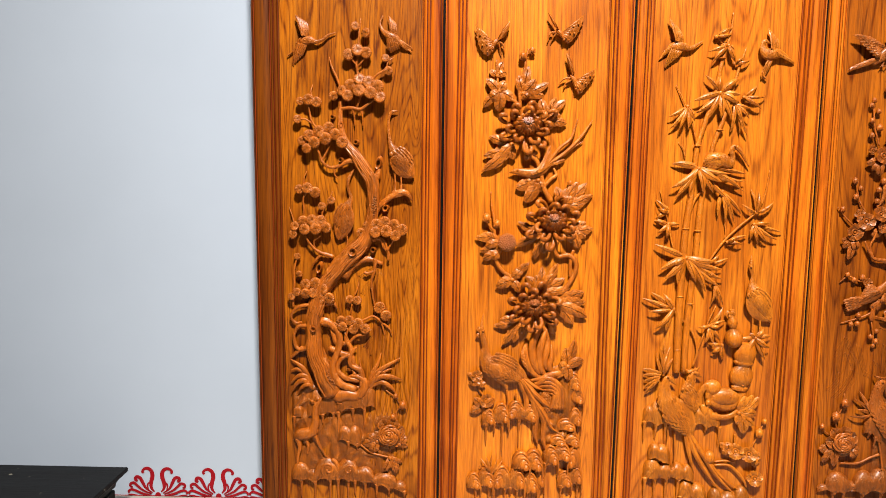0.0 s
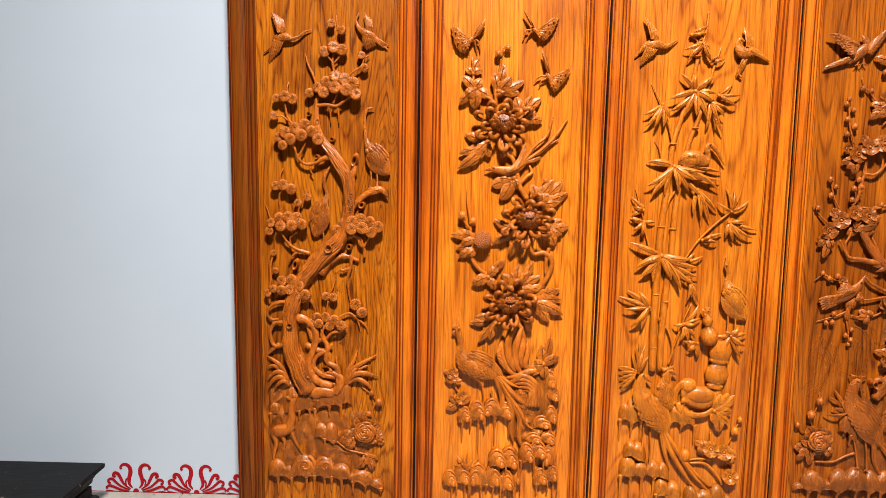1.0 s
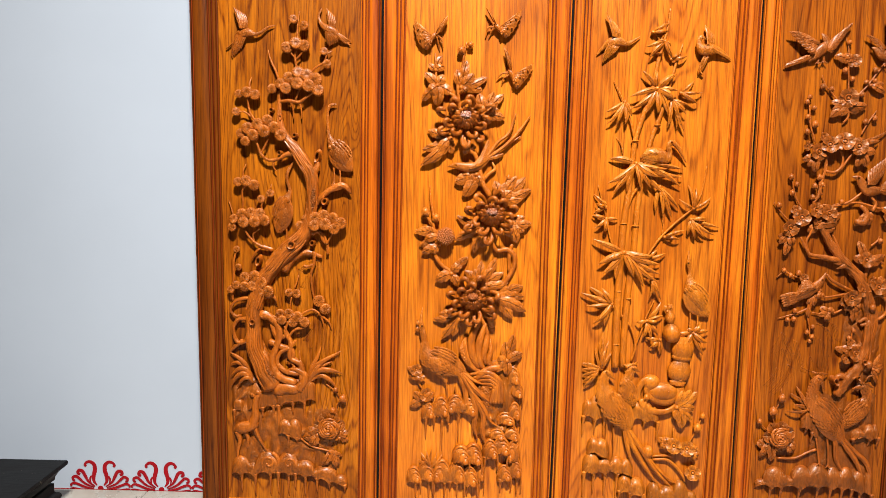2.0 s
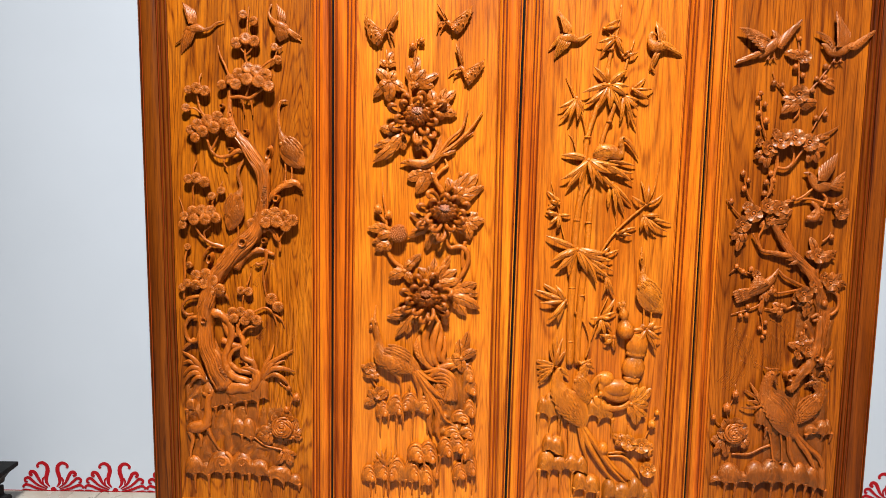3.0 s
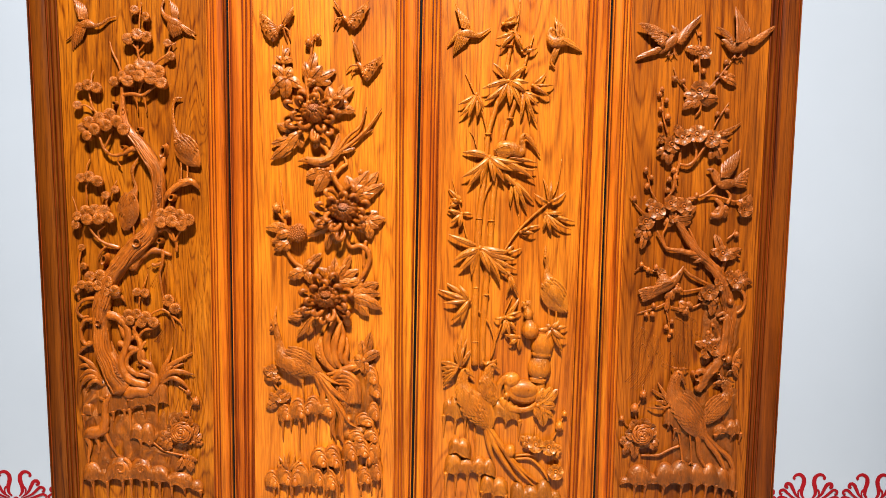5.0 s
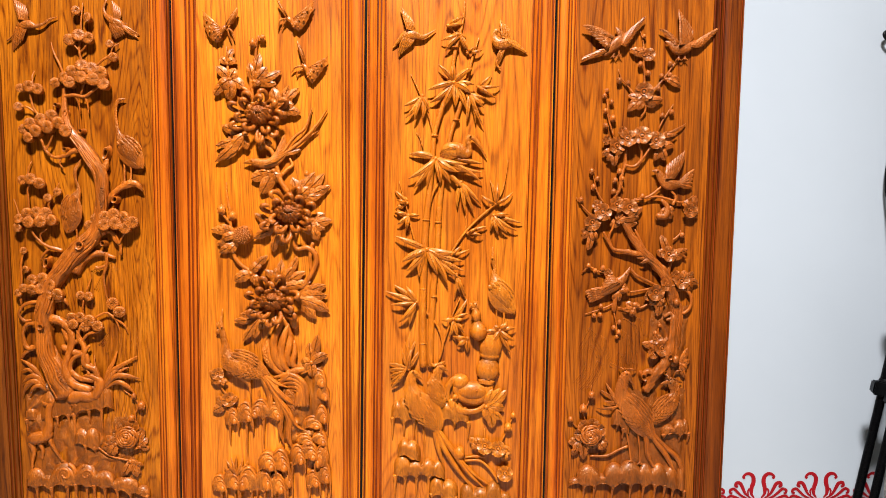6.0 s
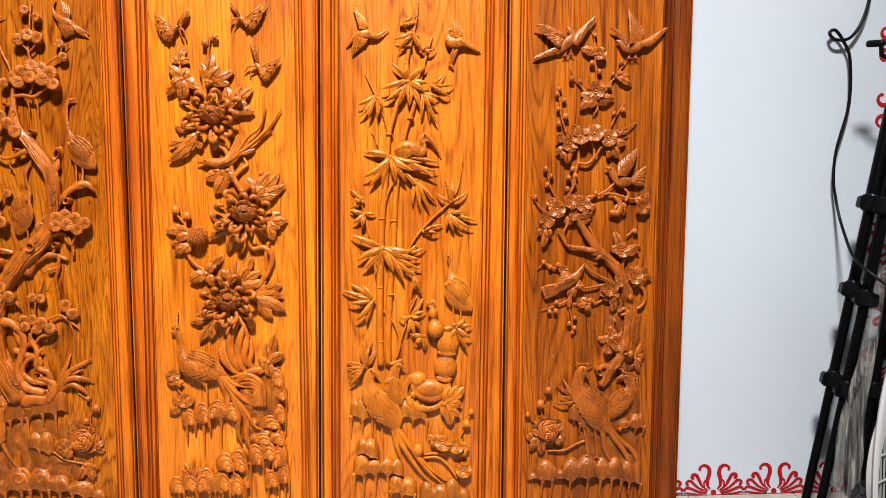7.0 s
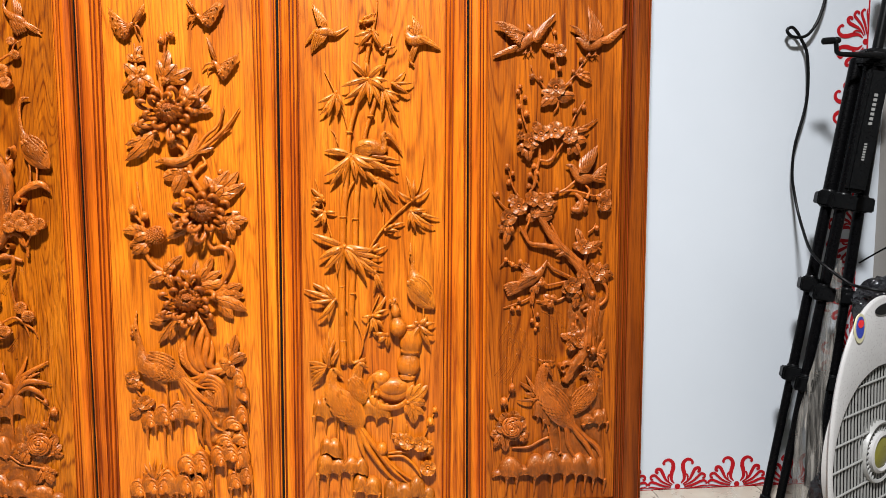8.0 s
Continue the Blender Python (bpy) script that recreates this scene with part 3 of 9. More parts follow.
def chrysanthemum(parent, wood, x, z, d, r):
    """A full flower seen from a little below: a beaded heart over a bowl of incurved petals, with thick hooked ones round it."""
    k = random.Random(int(x * 9973 + z * 31337))
    hx, hz = x, z + 0.20 * r
    g = Geo()
    blob(g, (x, z + 0.06 * r, d), 0.44 * r, 0.44 * r, 0.36 * r, 20, 10)
    blob(g, (hx, hz, d + 0.24 * r), 0.24 * r, 0.17 * r, 0.20 * r, 18, 10)
    for i in range(38):
        q = math.sqrt((i + 0.5) / 38)
        w = i * 2.39996
        blob(g, (hx + 0.23 * r * q * math.cos(w), hz + 0.16 * r * q * math.sin(w), d + 0.24 * r + 0.21 * r * math.sqrt(max(1 - q * q * 0.9, 0.05))), 0.040 * r, 0.036 * r, 0.045 * r, 6, 4)
    heart = part("chrysanthemum", g, wood, parent, "carved chrysanthemum with beaded heart and hooked petals")
    for ring, count, r0, r1, d0, d1, w0, a0, a1 in ((0, 9, 0.52, 0.24, 0.04, 0.56, 0.095, -188, 8), (1, 9, 0.60, 0.42, -0.02, 0.44, 0.115, -200, 20), (2, 6, 0.26, 0.42, 0.14, 0.40, 0.095, 20, 160)):
        for i in range(count):
            w = radians(a0 + (a1 - a0) * (i + k.uniform(-0.18, 0.18)) / (count - 1))
            c, s = math.cos(w), math.sin(w)
            a = (hx + r0 * r * c, hz - (0.10 * r if ring < 2 else 0) + 0.84 * r0 * r * s, d + d0 * r)
            b = (hx + r1 * r * c, hz - (0.02 * r if ring < 2 else 0) + 0.78 * r1 * r * s, d + (d1 + k.uniform(-0.05, 0.05)) * r)
            part("petal", leaf(Geo(), a, b, w0 * r, "petal", 0.10 * r, k.uniform(-0.08, 0.08), 0.35, 0.0, 0.0035, 10), wood, heart, sharp=50)
    for i in range(15):
        w = 2 * math.pi * (i + k.uniform(-0.25, 0.25)) / 15
        c, s = math.cos(w), math.sin(w)
        out = r * (k.uniform(0.98, 1.22) if i % 2 else k.uniform(0.72, 0.86))
        high = 0.0 if i % 2 else 0.12
        h = (1 if c > 0 else -1) * (-1 if k.random() < 0.25 else 1)
        px, pz = -s * h, c * h

        def spot(f, g_, lift, rad):
            return (x + c * out * f + px * g_ * r, z + 0.90 * (s * out * f + pz * g_ * r), d + (lift + high) * r, rad * r)
        pts = [spot(0.30, 0.0, -0.10, 0.045), spot(0.66, -0.10, 0.02, 0.075), spot(0.94, -0.08, 0.18, 0.095), spot(1.08, 0.05, 0.32, 0.100), spot(1.03, 0.17, 0.38, 0.100), spot(0.88, 0.19, 0.36, 0.080), spot(0.82, 0.13, 0.34, 0.035)]
        part("petal", bar(Geo(), pts, 10, 4, 0.85), wood, heart)
    return heart


def petal_mesh(wood):
    g = Geo()
    leaf(g, (0, 0.0, 0.0), (0, 1.0, 0.16), 0.52, "petal", 0.10, 0, -0.30, 0, 0.12, 9)
    for p in g.v:
        p.y -= FIELD
    return mesh_of("petal", g, wood, 50)


def blossom_heart_mesh(wood):
    g = Geo()
    lathe(g, [(0.40, -0.25), (0.42, 0.10), (0.34, 0.24), (0.26, 0.20), (0.24, 0.10), (0.16, 0.12), (0.13, 0.26), (0.06, 0.30)], pose(0, 0, 0, 90), 18)
    return mesh_of("blossom_heart", g, wood, 45)


def plum_blossom(parent, wood, kit, x, z, d, r, tilt=0.0):
    """Five dished petals round a ringed eye."""
    k = random.Random(int(x * 9973 + z * 31337))
    turn = k.uniform(0, 72)
    base = Matrix.Translation(on_board(x, z, d)) @ pose(0, 0, 0, k.uniform(-18, 6), 0, k.uniform(-16, 16) + tilt)
    heart = part("plum_blossom", kit[1], None, parent, m=base @ Matrix.Diagonal((r, r, r, 1)))
    for i in range(5):
        part("petal", kit[0], None, heart, m=base @ pose(0, 0, 0, 0, turn + 72 * i, 0) @ pose(0, 0, 0.16 * r, k.uniform(-8, 10)) @ Matrix.Diagonal((r * 1.02, r, r * 0.86, 1)))
    return heart


def rose(parent, wood, x, z, d, r):
    """A full rose: rings of rolled, overlapping petals round a tight bud, over a waved skirt."""
    k = random.Random(int(x * 9973 + z * 31337))
    core = part("rose", blob(Geo(), (x, z, d), 0.62 * r, 0.62 * r, 0.34 * r, 24, 10), wood, parent, "carved rose with rolled petals")
    turn = k.uniform(0, 6)
    for q, n, span in ((0.10, 2, 2.6), (0.24, 3, 2.5), (0.40, 3, 2.5), (0.57, 4, 1.95), (0.73, 5, 1.6)):
        for i in range(n):
            a = turn + 2 * math.pi * i / n + 2.4 * q
            lift = 0.36 * math.sqrt(max(1 - (q / 0.86) ** 2, 0.02))
            pts = []
            for m in range(7):
                u = m / 6
                w = a + span * (u - 0.5)
                e = q * (1.06 - 0.20 * u)
                pts.append((x + e * r * math.cos(w), z + e * r * math.sin(w), d + (lift + 0.05 * math.sin(math.pi * u)) * r, (0.030 + 0.075 * math.sin(math.pi * u) ** 0.7) * r))
            part("petal", bar(Geo(), pts, 9, 4, 0.8), wood, core)
    for i in range(7):
        w = 2 * math.pi * i / 7 + turn
        c, s = math.cos(w), math.sin(w)
        part("petal", leaf(Geo(), (x + 0.45 * r * c, z + 0.45 * r * s, d - 0.10 * r), (x + 1.20 * r * c, z + 1.20 * r * s, d - 0.14 * r + 0.06 * r * (i % 2)), 0.50 * r, "oval", 0.07 * r, 0.0, -0.22, 0.5, 0.0035, 12), wood, core, sharp=45)
    return core


def fan(body, wood, root_a, root_b, tip_a, tip_b, n, w, kind="feather", arch=0.004):
    """Feathers from a shoulder line to a line of tips, overlapping, each a piece of its own."""
    for i in range(n):
        u = i / max(n - 1, 1)
        a = [p + (q - p) * u for p, q in zip(root_a, root_b)]
        b = [p + (q - p) * u for p, q in zip(tip_a, tip_b)]
        a[2] += 0.0022 * (n - i)
        part("feather", leaf(Geo(), a, b, w, kind, arch, 0.04, 0.30, 0.9 if w > 0.005 else 0.0, 0.003, 12), wood, body, sharp=35)


def plumage(body, wood, spine, flat):
    """Rows of small overlapping feathers laid over the thick part of a bird."""
    run = spline(spine, 6)
    if not (spine[0][3] < spine[-1][3] and spine[0][3] < 0.0035):
        run = run[::-1]
    thick = max(q[3] for q in run)
    g = Geo()
    i, odd = 0.0, 0
    while i < len(run) - 2:
        k = int(i)
        q, nxt = run[k], run[min(k + 1, len(run) - 1)]
        step = math.dist(q[:2], nxt[:2]) + 1e-6
        i += max(0.30 * q[3] / step, 0.35)
        if q[3] < 0.36 * thick:
            continue
        odd += 1
        t = Vector((nxt[0] - q[0], nxt[1] - q[1])).normalized()
        side = Vector((-t.y, t.x))
        for n in range(-2, 3):
            w = radians(32 * (n + 0.5 * (odd % 2)))
            c, s = math.cos(w), math.sin(w)
            a = (q[0] + side.x * q[3] * s, q[1] + side.y * q[3] * s, q[2] + q[3] * flat * c - 0.0004)
            size = 0.58 * q[3] + 0.003
            m = 0.97
            b = (q[0] + t.x * size + side.x * q[3] * s * m, q[1] + t.y * size + side.y * q[3] * s * m, q[2] + q[3] * flat * c * m + 0.0009)
            leaf(g, a, b, 0.24 * q[3] + 0.0008, "oval", 0.0003, 0.0, 0.20, 0.0, 0.0012, 6)
    if g.v:
        tagged(part("plumage", g, wood, body, sharp=35), kind="stuff")


def bird(parent, wood, name, spine, fans=(), legs=(), plumes=(), beak=None, eye=None, label="", flat=0.55):
    """One carved bird: a body swept along its spine, fans of feathers, legs and long plumes."""
    plain = PLAIN[wood.name]
    spine = [(*p[:3], p[3] * 0.9) for p in spine]
    body = part(name, bar(Geo(), spine, 16, 6, flat), wood, parent, label, sharp=45)
    if name in ("pheasant", "phoenix", "peacock", "peahen"):
        plumage(body, plain, spine, flat)
    for f in fans:
        fan(body, plain, *f)
    for a, b in legs:
        g = Geo()
        bar(g, [(*a, 0.0036), ((a[0] + b[0]) / 2 + 0.002, (a[1] + b[1]) / 2, (a[2] + b[2]) / 2, 0.0028), (*b, 0.0034)], 7, 3, 1.0)
        for q in (-0.010, 0.0, 0.010):
            bar(g, [(*b, 0.0022), (b[0] + q, b[1] - 0.008, b[2] + 0.004, 0.0012)], 6, 2, 1.0)
        part("leg", g, plain, body)
    for p in plumes:
        g = Geo()
        for s in (-1, 0, 1):
            bar(g, [(x + s * 0.42 * r, z, d + (0.003 if s == 0 else 0), r * 0.42) for x, z, d, r in p], 8, 6, 0.9)
        part("plume", g, plain, body)
    if beak:
        part("beak", bar(Geo(), beak, 7, 4, 1.0), plain, body)
    if eye:
        g = Geo()
        blob(g, eye, 0.0036, 0.0036, 0.003, 8, 5)
        part("eye", g, plain, body)
    return body


def feathered_wing(body, wood, shoulder, tip, w, side=1.0):
    """A folded wing laid on a bird: a plate under rows of scallops and long flight feathers; side names the edge that bulges."""
    a, b = Vector(shoulder[:2]), Vector(tip[:2])
    run = b - a
    size = run.length
    t = run / size
    n = Vector((-t.y, t.x)) * side
    plate = part("wing", leaf(Geo(), shoulder, tip, w, "oval", 0.006, 0.10 * side, 0.30, 0.0, 0.005, 24), wood, body, sharp=35)

    def at(u, v, lift):
        q = a + run * u + n * (v * w + 0.10 * size * 4 * u * (1 - u))
        return (q.x, q.y, shoulder[2] + (tip[2] - shoulder[2]) * u + 0.006 * 4 * u * (1 - u) - 0.30 * w * v * v + lift)
    for u0, u1, count, lift, wide in ((0.34, 1.02, 6, 0.0012, 0.22), (0.22, 0.66, 6, 0.0030, 0.20), (0.10, 0.40, 6, 0.0046, 0.19), (0.02, 0.22, 4, 0.0058, 0.19)):
        for k in range(count):
            v = -0.82 + 1.64 * k / (count - 1)
            s0, s1 = math.sin(math.pi * min(u0 + 0.16, 0.5)) ** 0.6, max(math.sin(math.pi * min(u1, 0.97)), 0.10) ** 0.6
            part("feather", leaf(Geo(), at(u0, v * s0, lift), at(u1 - 0.10 * abs(v), v * s1, lift + 0.0008), wide * w, "oval", 0.0012, 0.0, 0.25, 0.5 if u1 > 0.5 else 0.0, 0.0022, 10), wood, plate, sharp=35)
    return plate


def wing_plate(g, root, rim, narrow=False):
    """A butterfly's wing: a thin fluted plate from its root to a scalloped rim of (x, z, d) points."""
    run = spline(rim, 6)
    a = np.array(root)
    cols = []
    for i, q in enumerate(run):
        flute = 0.0012 if i % 3 == 0 and not narrow else 0.0
        far = 1.0 if narrow else 1.0 + 0.03 * math.cos(i * 2.1)
        top, low = [], []
        for u in (0.02, 0.25, 0.5, 0.75, 0.93, 1.0):
            p = a + (q - a) * u * far
            p[2] += 0.008 * math.sin(math.pi * u) - flute * (u > 0.2)
            top.append(on_board(*p))
            p[2] -= 0.004
            low.append(on_board(*p))
        cols.append(top + low[::-1])
    g.grid(cols, close=True, caps=True)
    for i in () if narrow else range(4, len(run) - 2, 6):
        for u in (0.55, 0.8):
            p = a + (run[i] - a) * u
            blob(g, (p[0], p[1], p[2] + 0.008), 0.0032, 0.0032, 0.003, 8, 5)
    return g


def butterfly(parent, wood, body, wings, feelers):
    g = Geo()
    bar(g, body, 10, 5, 1.0)
    for k, (root, *rim) in enumerate(wings):
        wing_plate(g, root, rim, k > 0)
    for f in feelers:
        bar(g, f, 6, 5, 1.0)
    return part("butterfly", g, wood, parent, sharp=35)


def rock_ledge(parent, wood, lumps, drips, name="cloud_rock", folds=0.10, hood=False):
    """A shelf of cloud rocks that run into one another, (x, z, half width, half height, height) each, over an arched hem with a deep undercut and hanging drips (x, lower end)."""
    row = sorted((x, z, rx, rz, 0.92 * d) for x, z, rx, rz, d in lumps)
    xs = [q[0] for q in row]
    lows = [q[1] - 0.50 * q[3] for q in row]
    high = [q[4] for q in row]
    x0, x1 = row[0][0] - 1.04 * row[0][2], row[-1][0] + 1.04 * row[-1][2]
    hang = sorted(q[0] for q in drips if x0 < q[0] < x1)
    posts = [x0] + [q for q in hang if x0 + 0.006 < q < x1 - 0.006] + [x1]
    n = max(int((x1 - x0) / 0.0013), 30)
    cols = []
    for i in range(n + 1):
        x = x0 + (x1 - x0) * i / n
        edge = max(min(1.0, 5 * i / n, 5 * (n - i) / n), 0.0) ** 0.5
        top = max(z + 1.02 * rz * math.sqrt(max(1 - ((x - xc) / (1.08 * rx)) ** 2, 0)) if abs(x - xc) < 1.08 * rx else -9 for xc, z, rx, rz, _ in row)
        low = float(np.interp(x, xs, lows))
        k = max(m for m in range(len(posts) - 1) if posts[m] <= x + 1e-9)
        s = (x - posts[k]) / (posts[k + 1] - posts[k])
        rise = min(0.42 * (posts[k + 1] - posts[k]), 0.020) * math.sqrt(max(1 - (2 * s - 1) ** 2, 0))
        low += rise - 0.009
        top = max(top, low + 0.004)
        body = (0.70 * float(np.interp(x, xs, high)) + 0.006) * edge
        col = [on_board(x, top, -0.003)]
        for v in (0.02, 0.06, 0.12, 0.2, 0.3, 0.4, 0.5, 0.6, 0.7, 0.8, 0.88, 0.95, 1.0):
            z = top + (low - top) * v
            h = body * min(1.0, (v * 3.0) ** 0.5) * (1.0 - 0.22 * max(v - 0.7, 0) / 0.3)
            for m, (xc, zc, rx, rz, d) in enumerate(row):
                a, b = (x - xc) / (1.08 * rx), (z - zc + 0.1 * rz) / (1.12 * rz)
                q = a * a + (b * b if b > 0 else 0.35 * b * b)
                if q < 1:
                    way = 0.30 * (-1) ** m
                    cut = folds * max(0.0, math.cos(4.4 * math.pi * math.hypot(a - way, b + 0.75))) ** 6 if b < 0.45 else 0.0
                    h = max(h, d * (math.sqrt(1 - q) * 0.98 + 0.06 - cut))
            col.append(on_board(x, z, h))
        h = -(col[-1].y - FIELD)
        col.append(on_board(x, low - 0.0012, h * 0.86))
        col.append(on_board(x, low + 0.0030, h * 0.55))
        col.append(on_board(x, low + 0.0050, -0.004))
        cols.append(col)
    base = part(name, Geo().grid(cols), wood, parent, sharp=70)
    for xd, zd in drips:
        xd = min(max(xd, x0 + 0.004), x1 - 0.004)
        low = float(np.interp(xd, xs, lows))
        d = 0.50 * float(np.interp(xd, xs, high)) + 0.003
        if zd < low - 0.004:
            fall = low - zd
            part("drip", bar(Geo(), [(xd, low + 0.006, d, 0.0085), (xd + 0.0008, low - 0.10 * fall, d, 0.0054), (xd, low - 0.40 * fall, d * 0.80, 0.0036), (xd - 0.0006, low - 0.75 * fall, d * 0.55, 0.0028), (xd, zd, d * 0.20, 0.0010)], 9, 4, 0.9), wood, base)
    if hood:
        for i, (x, z, rx, rz, d) in enumerate(lumps):
            way = -1 if i % 4 == 2 else 1
            for k in range(3):
                s = 1.04 - 0.27 * k
                cx, cz = x + 0.26 * rx * k * way, z - 0.16 * rz * k
                q = d * (0.80 + 0.16 * k)
                g = Geo()
                blob(g, (cx, cz, 0.42 * q), 0.98 * s * rx, 1.02 * s * rz, 0.72 * q, 18, 12, under=0.45)
                hook = [(cx - way * 0.98 * s * rx, cz - 0.10 * rz, 0.50 * q, 0.05 * rx), (cx - way * 0.80 * s * rx, cz + 0.46 * s * rz, 0.72 * q, 0.10 * rx), (cx - way * 0.20 * s * rx, cz + 0.92 * s * rz, 0.84 * q, 0.13 * rx), (cx + way * 0.48 * s * rx, cz + 0.76 * s * rz, 0.88 * q, 0.13 * rx),
                        (cx + way * 0.92 * s * rx, cz + 0.05 * s * rz, 0.84 * q, 0.12 * rx), (cx + way * 0.96 * s * rx, cz - 0.80 * rz, 0.62 * q, 0.09 * rx), (cx + way * 0.84 * s * rx, cz - (1.60 - 0.2 * k) * rz, 0.36 * q, 0.02 * rx)]
                bar(g, hook, 9, 5, 0.7)
                part("fold", g, wood, base)
    return base


def rock_face(parent, wood, x, z, rx, rz, d, ridges=26.0, seed=0.0, tall=0.45):
    """A low, uneven mass of cut rock that rises out of the board and dies away at its rim."""
    nx, nz = 46, 64
    cols = []
    for i in range(nx + 1):
        col = []
        for j in range(nz + 1):
            u, v = 2 * i / nx - 1, 2 * j / nz - 1
            p = Vector((x + rx * u, 0, z + rz * v))
            q = Vector((p.x * ridges, seed, p.z * ridges * tall))
            rim = 1 - max(abs(u), abs(v)) ** 3 - 0.35 * abs(noise.noise(Vector((u * 2, v * 2, seed))))
            cut = 1 - abs(noise.noise(q + Vector((0, 0, 2.0 * noise.noise(q * 0.5))))) * 2.0
            h = d * (0.30 + 0.75 * cut + 0.25 * noise.noise(q * 2.6)) * max(min(rim * 1.8, 1), 0) - 0.002
            col.append(on_board(p.x, p.z, h))
        cols.append(col)
    return part("rock_face", Geo().grid(cols), wood, parent, sharp=80)


def wave_field(parent, wood, x0, x1, z0, z1, d):
    """Board cut into long, flowing flutes that die away at the rim."""
    nx, nz = 110, 120
    cols = []
    for i in range(nx + 1):
        col = []
        for j in range(nz + 1):
            u, v = i / nx, j / nz
            x, z = x0 + (x1 - x0) * u, z0 + (z1 - z0) * v
            flow = x + 0.16 * (z - z0) ** 2 - 0.10 * (z - z0) + 0.030 * noise.noise(Vector((x * 5, 1.7, z * 3.2))) + 0.010 * noise.noise(Vector((x * 16, 4.2, z * 9)))
            rim = min(1.0, 6 * min(u, 1 - u), 7 * min(v, 1 - v)) + 0.5 * noise.noise(Vector((x * 14, 8.8, z * 7)))
            cut = min(1.0, 1.9 * abs(math.sin(math.pi * flow / 0.0150)))
            col.append(on_board(x, z, d * max(min(rim, 1), 0) * (cut * (0.75 + 0.4 * noise.noise(Vector((flow * 60, 2.1, z * 4))))) - 0.0006))
        cols.append(col)
    return part("wave_cut_board", Geo().grid(cols), wood, parent, sharp=60)


def cloud_curl(parent, wood, x, z, d, r, turns=1.6, start=0.0, way=1):
    """A spiral cloud scroll."""
    pts = []
    n = int(14 * turns)
    for i in range(n + 1):
        u = i / n
        w = radians(start) + way * 2 * math.pi * turns * u
        q = r * (1 - 0.86 * u)
        pts.append((x + q * math.cos(w), z + q * math.sin(w), d * (0.7 + 0.5 * u), r * (0.20 - 0.09 * u)))
    g = Geo()
    blob(g, (x, z, d * 0.2), r * 0.95, r * 0.95, d * 0.75, 18, 8)
    bar(g, pts, 9, 2, 0.9)
    return part("cloud_curl", g, wood, parent)


def incised(parent, wood, name, *lines, r=0.0046, hatch=0):
    """Low ridges left standing between shallow cuts in the board; hatch sets finer ones beside each."""
    for line in lines:
        part(name, bar(Geo(), [(x, z, 0.0014 if r > 0.003 else 0.0004, 1.25 * r) for x, z, *_ in line], 7, 7, 0.75), wood, parent)
        for k in range(1, hatch + 1):
            cut = line[:-1] if len(line) > 3 and k % 2 else line
            part(name, bar(Geo(), [(x + 0.0058 * k, z - 0.003 * k, 0.0003, 0.8 * r) for x, z, *_ in cut], 6, 6, 0.75), wood, parent)


def knot_hole(parent, wood, x, z, d, a, b, tilt=0.0):
    """A lopped twig: a short stub that ends in a raised oval rim round a hollow."""
    def rim(k, e):
        return [(x + k * (a * math.cos(w) * math.cos(tilt) - b * math.sin(w) * math.sin(tilt)), z + k * (a * math.cos(w) * math.sin(tilt) + b * math.sin(w) * math.cos(tilt)), e) for w in (math.tau * n / 12 for n in range(13))]
    g = Geo()
    rows = [[on_board(*q) for q in rim(k, e)[:-1]] for k, e in ((1.5, 0.002), (1.15, d * 0.6), (1.08, d - 0.001), (1.18, d + 0.003), (1.02, d + 0.006), (0.72, d + 0.004), (0.56, d - 0.002), (0.50, max(d - 0.012, 0.003)))]
    g.grid(rows, close=True, caps=True)
    return part("knot_hole", g, wood, parent, sharp=60)


# ---- first panel: pine, cranes, rocks and a rose ----
P, M = pine_panel, CARVE_A
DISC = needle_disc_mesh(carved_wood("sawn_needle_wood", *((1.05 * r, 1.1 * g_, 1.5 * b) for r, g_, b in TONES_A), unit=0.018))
SPINE = [(-0.393, 0.454, 0.0115, 0.0431), (-0.423, 0.517, 0.0144, 0.0355), (-0.447, 0.585, 0.0144, 0.0345), (-0.452, 0.672, 0.0158, 0.0355), (-0.445, 0.740, 0.0173, 0.0347), (-0.419, 0.816, 0.0173, 0.0318), (-0.374, 0.882, 0.0173, 0.0341), (-0.315, 0.943, 0.0187, 0.0369), (-0.269, 0.995, 0.0187, 0.0283), (-0.249, 1.079, 0.0187, 0.0250), (-0.248, 1.162, 0.0202, 0.0261), (-0.271, 1.220, 0.0216, 0.0261), (-0.308, 1.270, 0.0216, 0.0229), (-0.342, 1.321, 0.0187, 0.0151), (-0.354, 1.378, 0.0158, 0.0113), (-0.353, 1.450, 0.0144, 0.0076)]
trunk = stem(P, M, "trunk", *SPINE, rough=0.16, n=18, label="gnarled carved pine trunk")
bark_ridges(trunk, M, SPINE, 0.82, 5)
stem(P, M, "branch", (-0.289, 1.249, 0.0216, 0.0151), (-0.326, 1.248, 0.023, 0.0132), (-0.362, 1.230, 0.023, 0.0095), (-0.395, 1.228, 0.0216, 0.0076), (-0.417, 1.248, 0.0216, 0.0076), (-0.427, 1.278, 0.0245, 0.0057), (-0.438, 1.294, 0.0259, 0.0047), rough=0.2)
stem(P, M, "branch", (-0.417, 1.248, 0.0216, 0.0066), (-0.402, 1.273, 0.023, 0.0057), (-0.391, 1.295, 0.0259, 0.0038))
stem(P, M, "branch", (-0.370, 1.230, 0.0216, 0.0057), (-0.376, 1.206, 0.0187, 0.0047), (-0.366, 1.190, 0.0158, 0.0028))
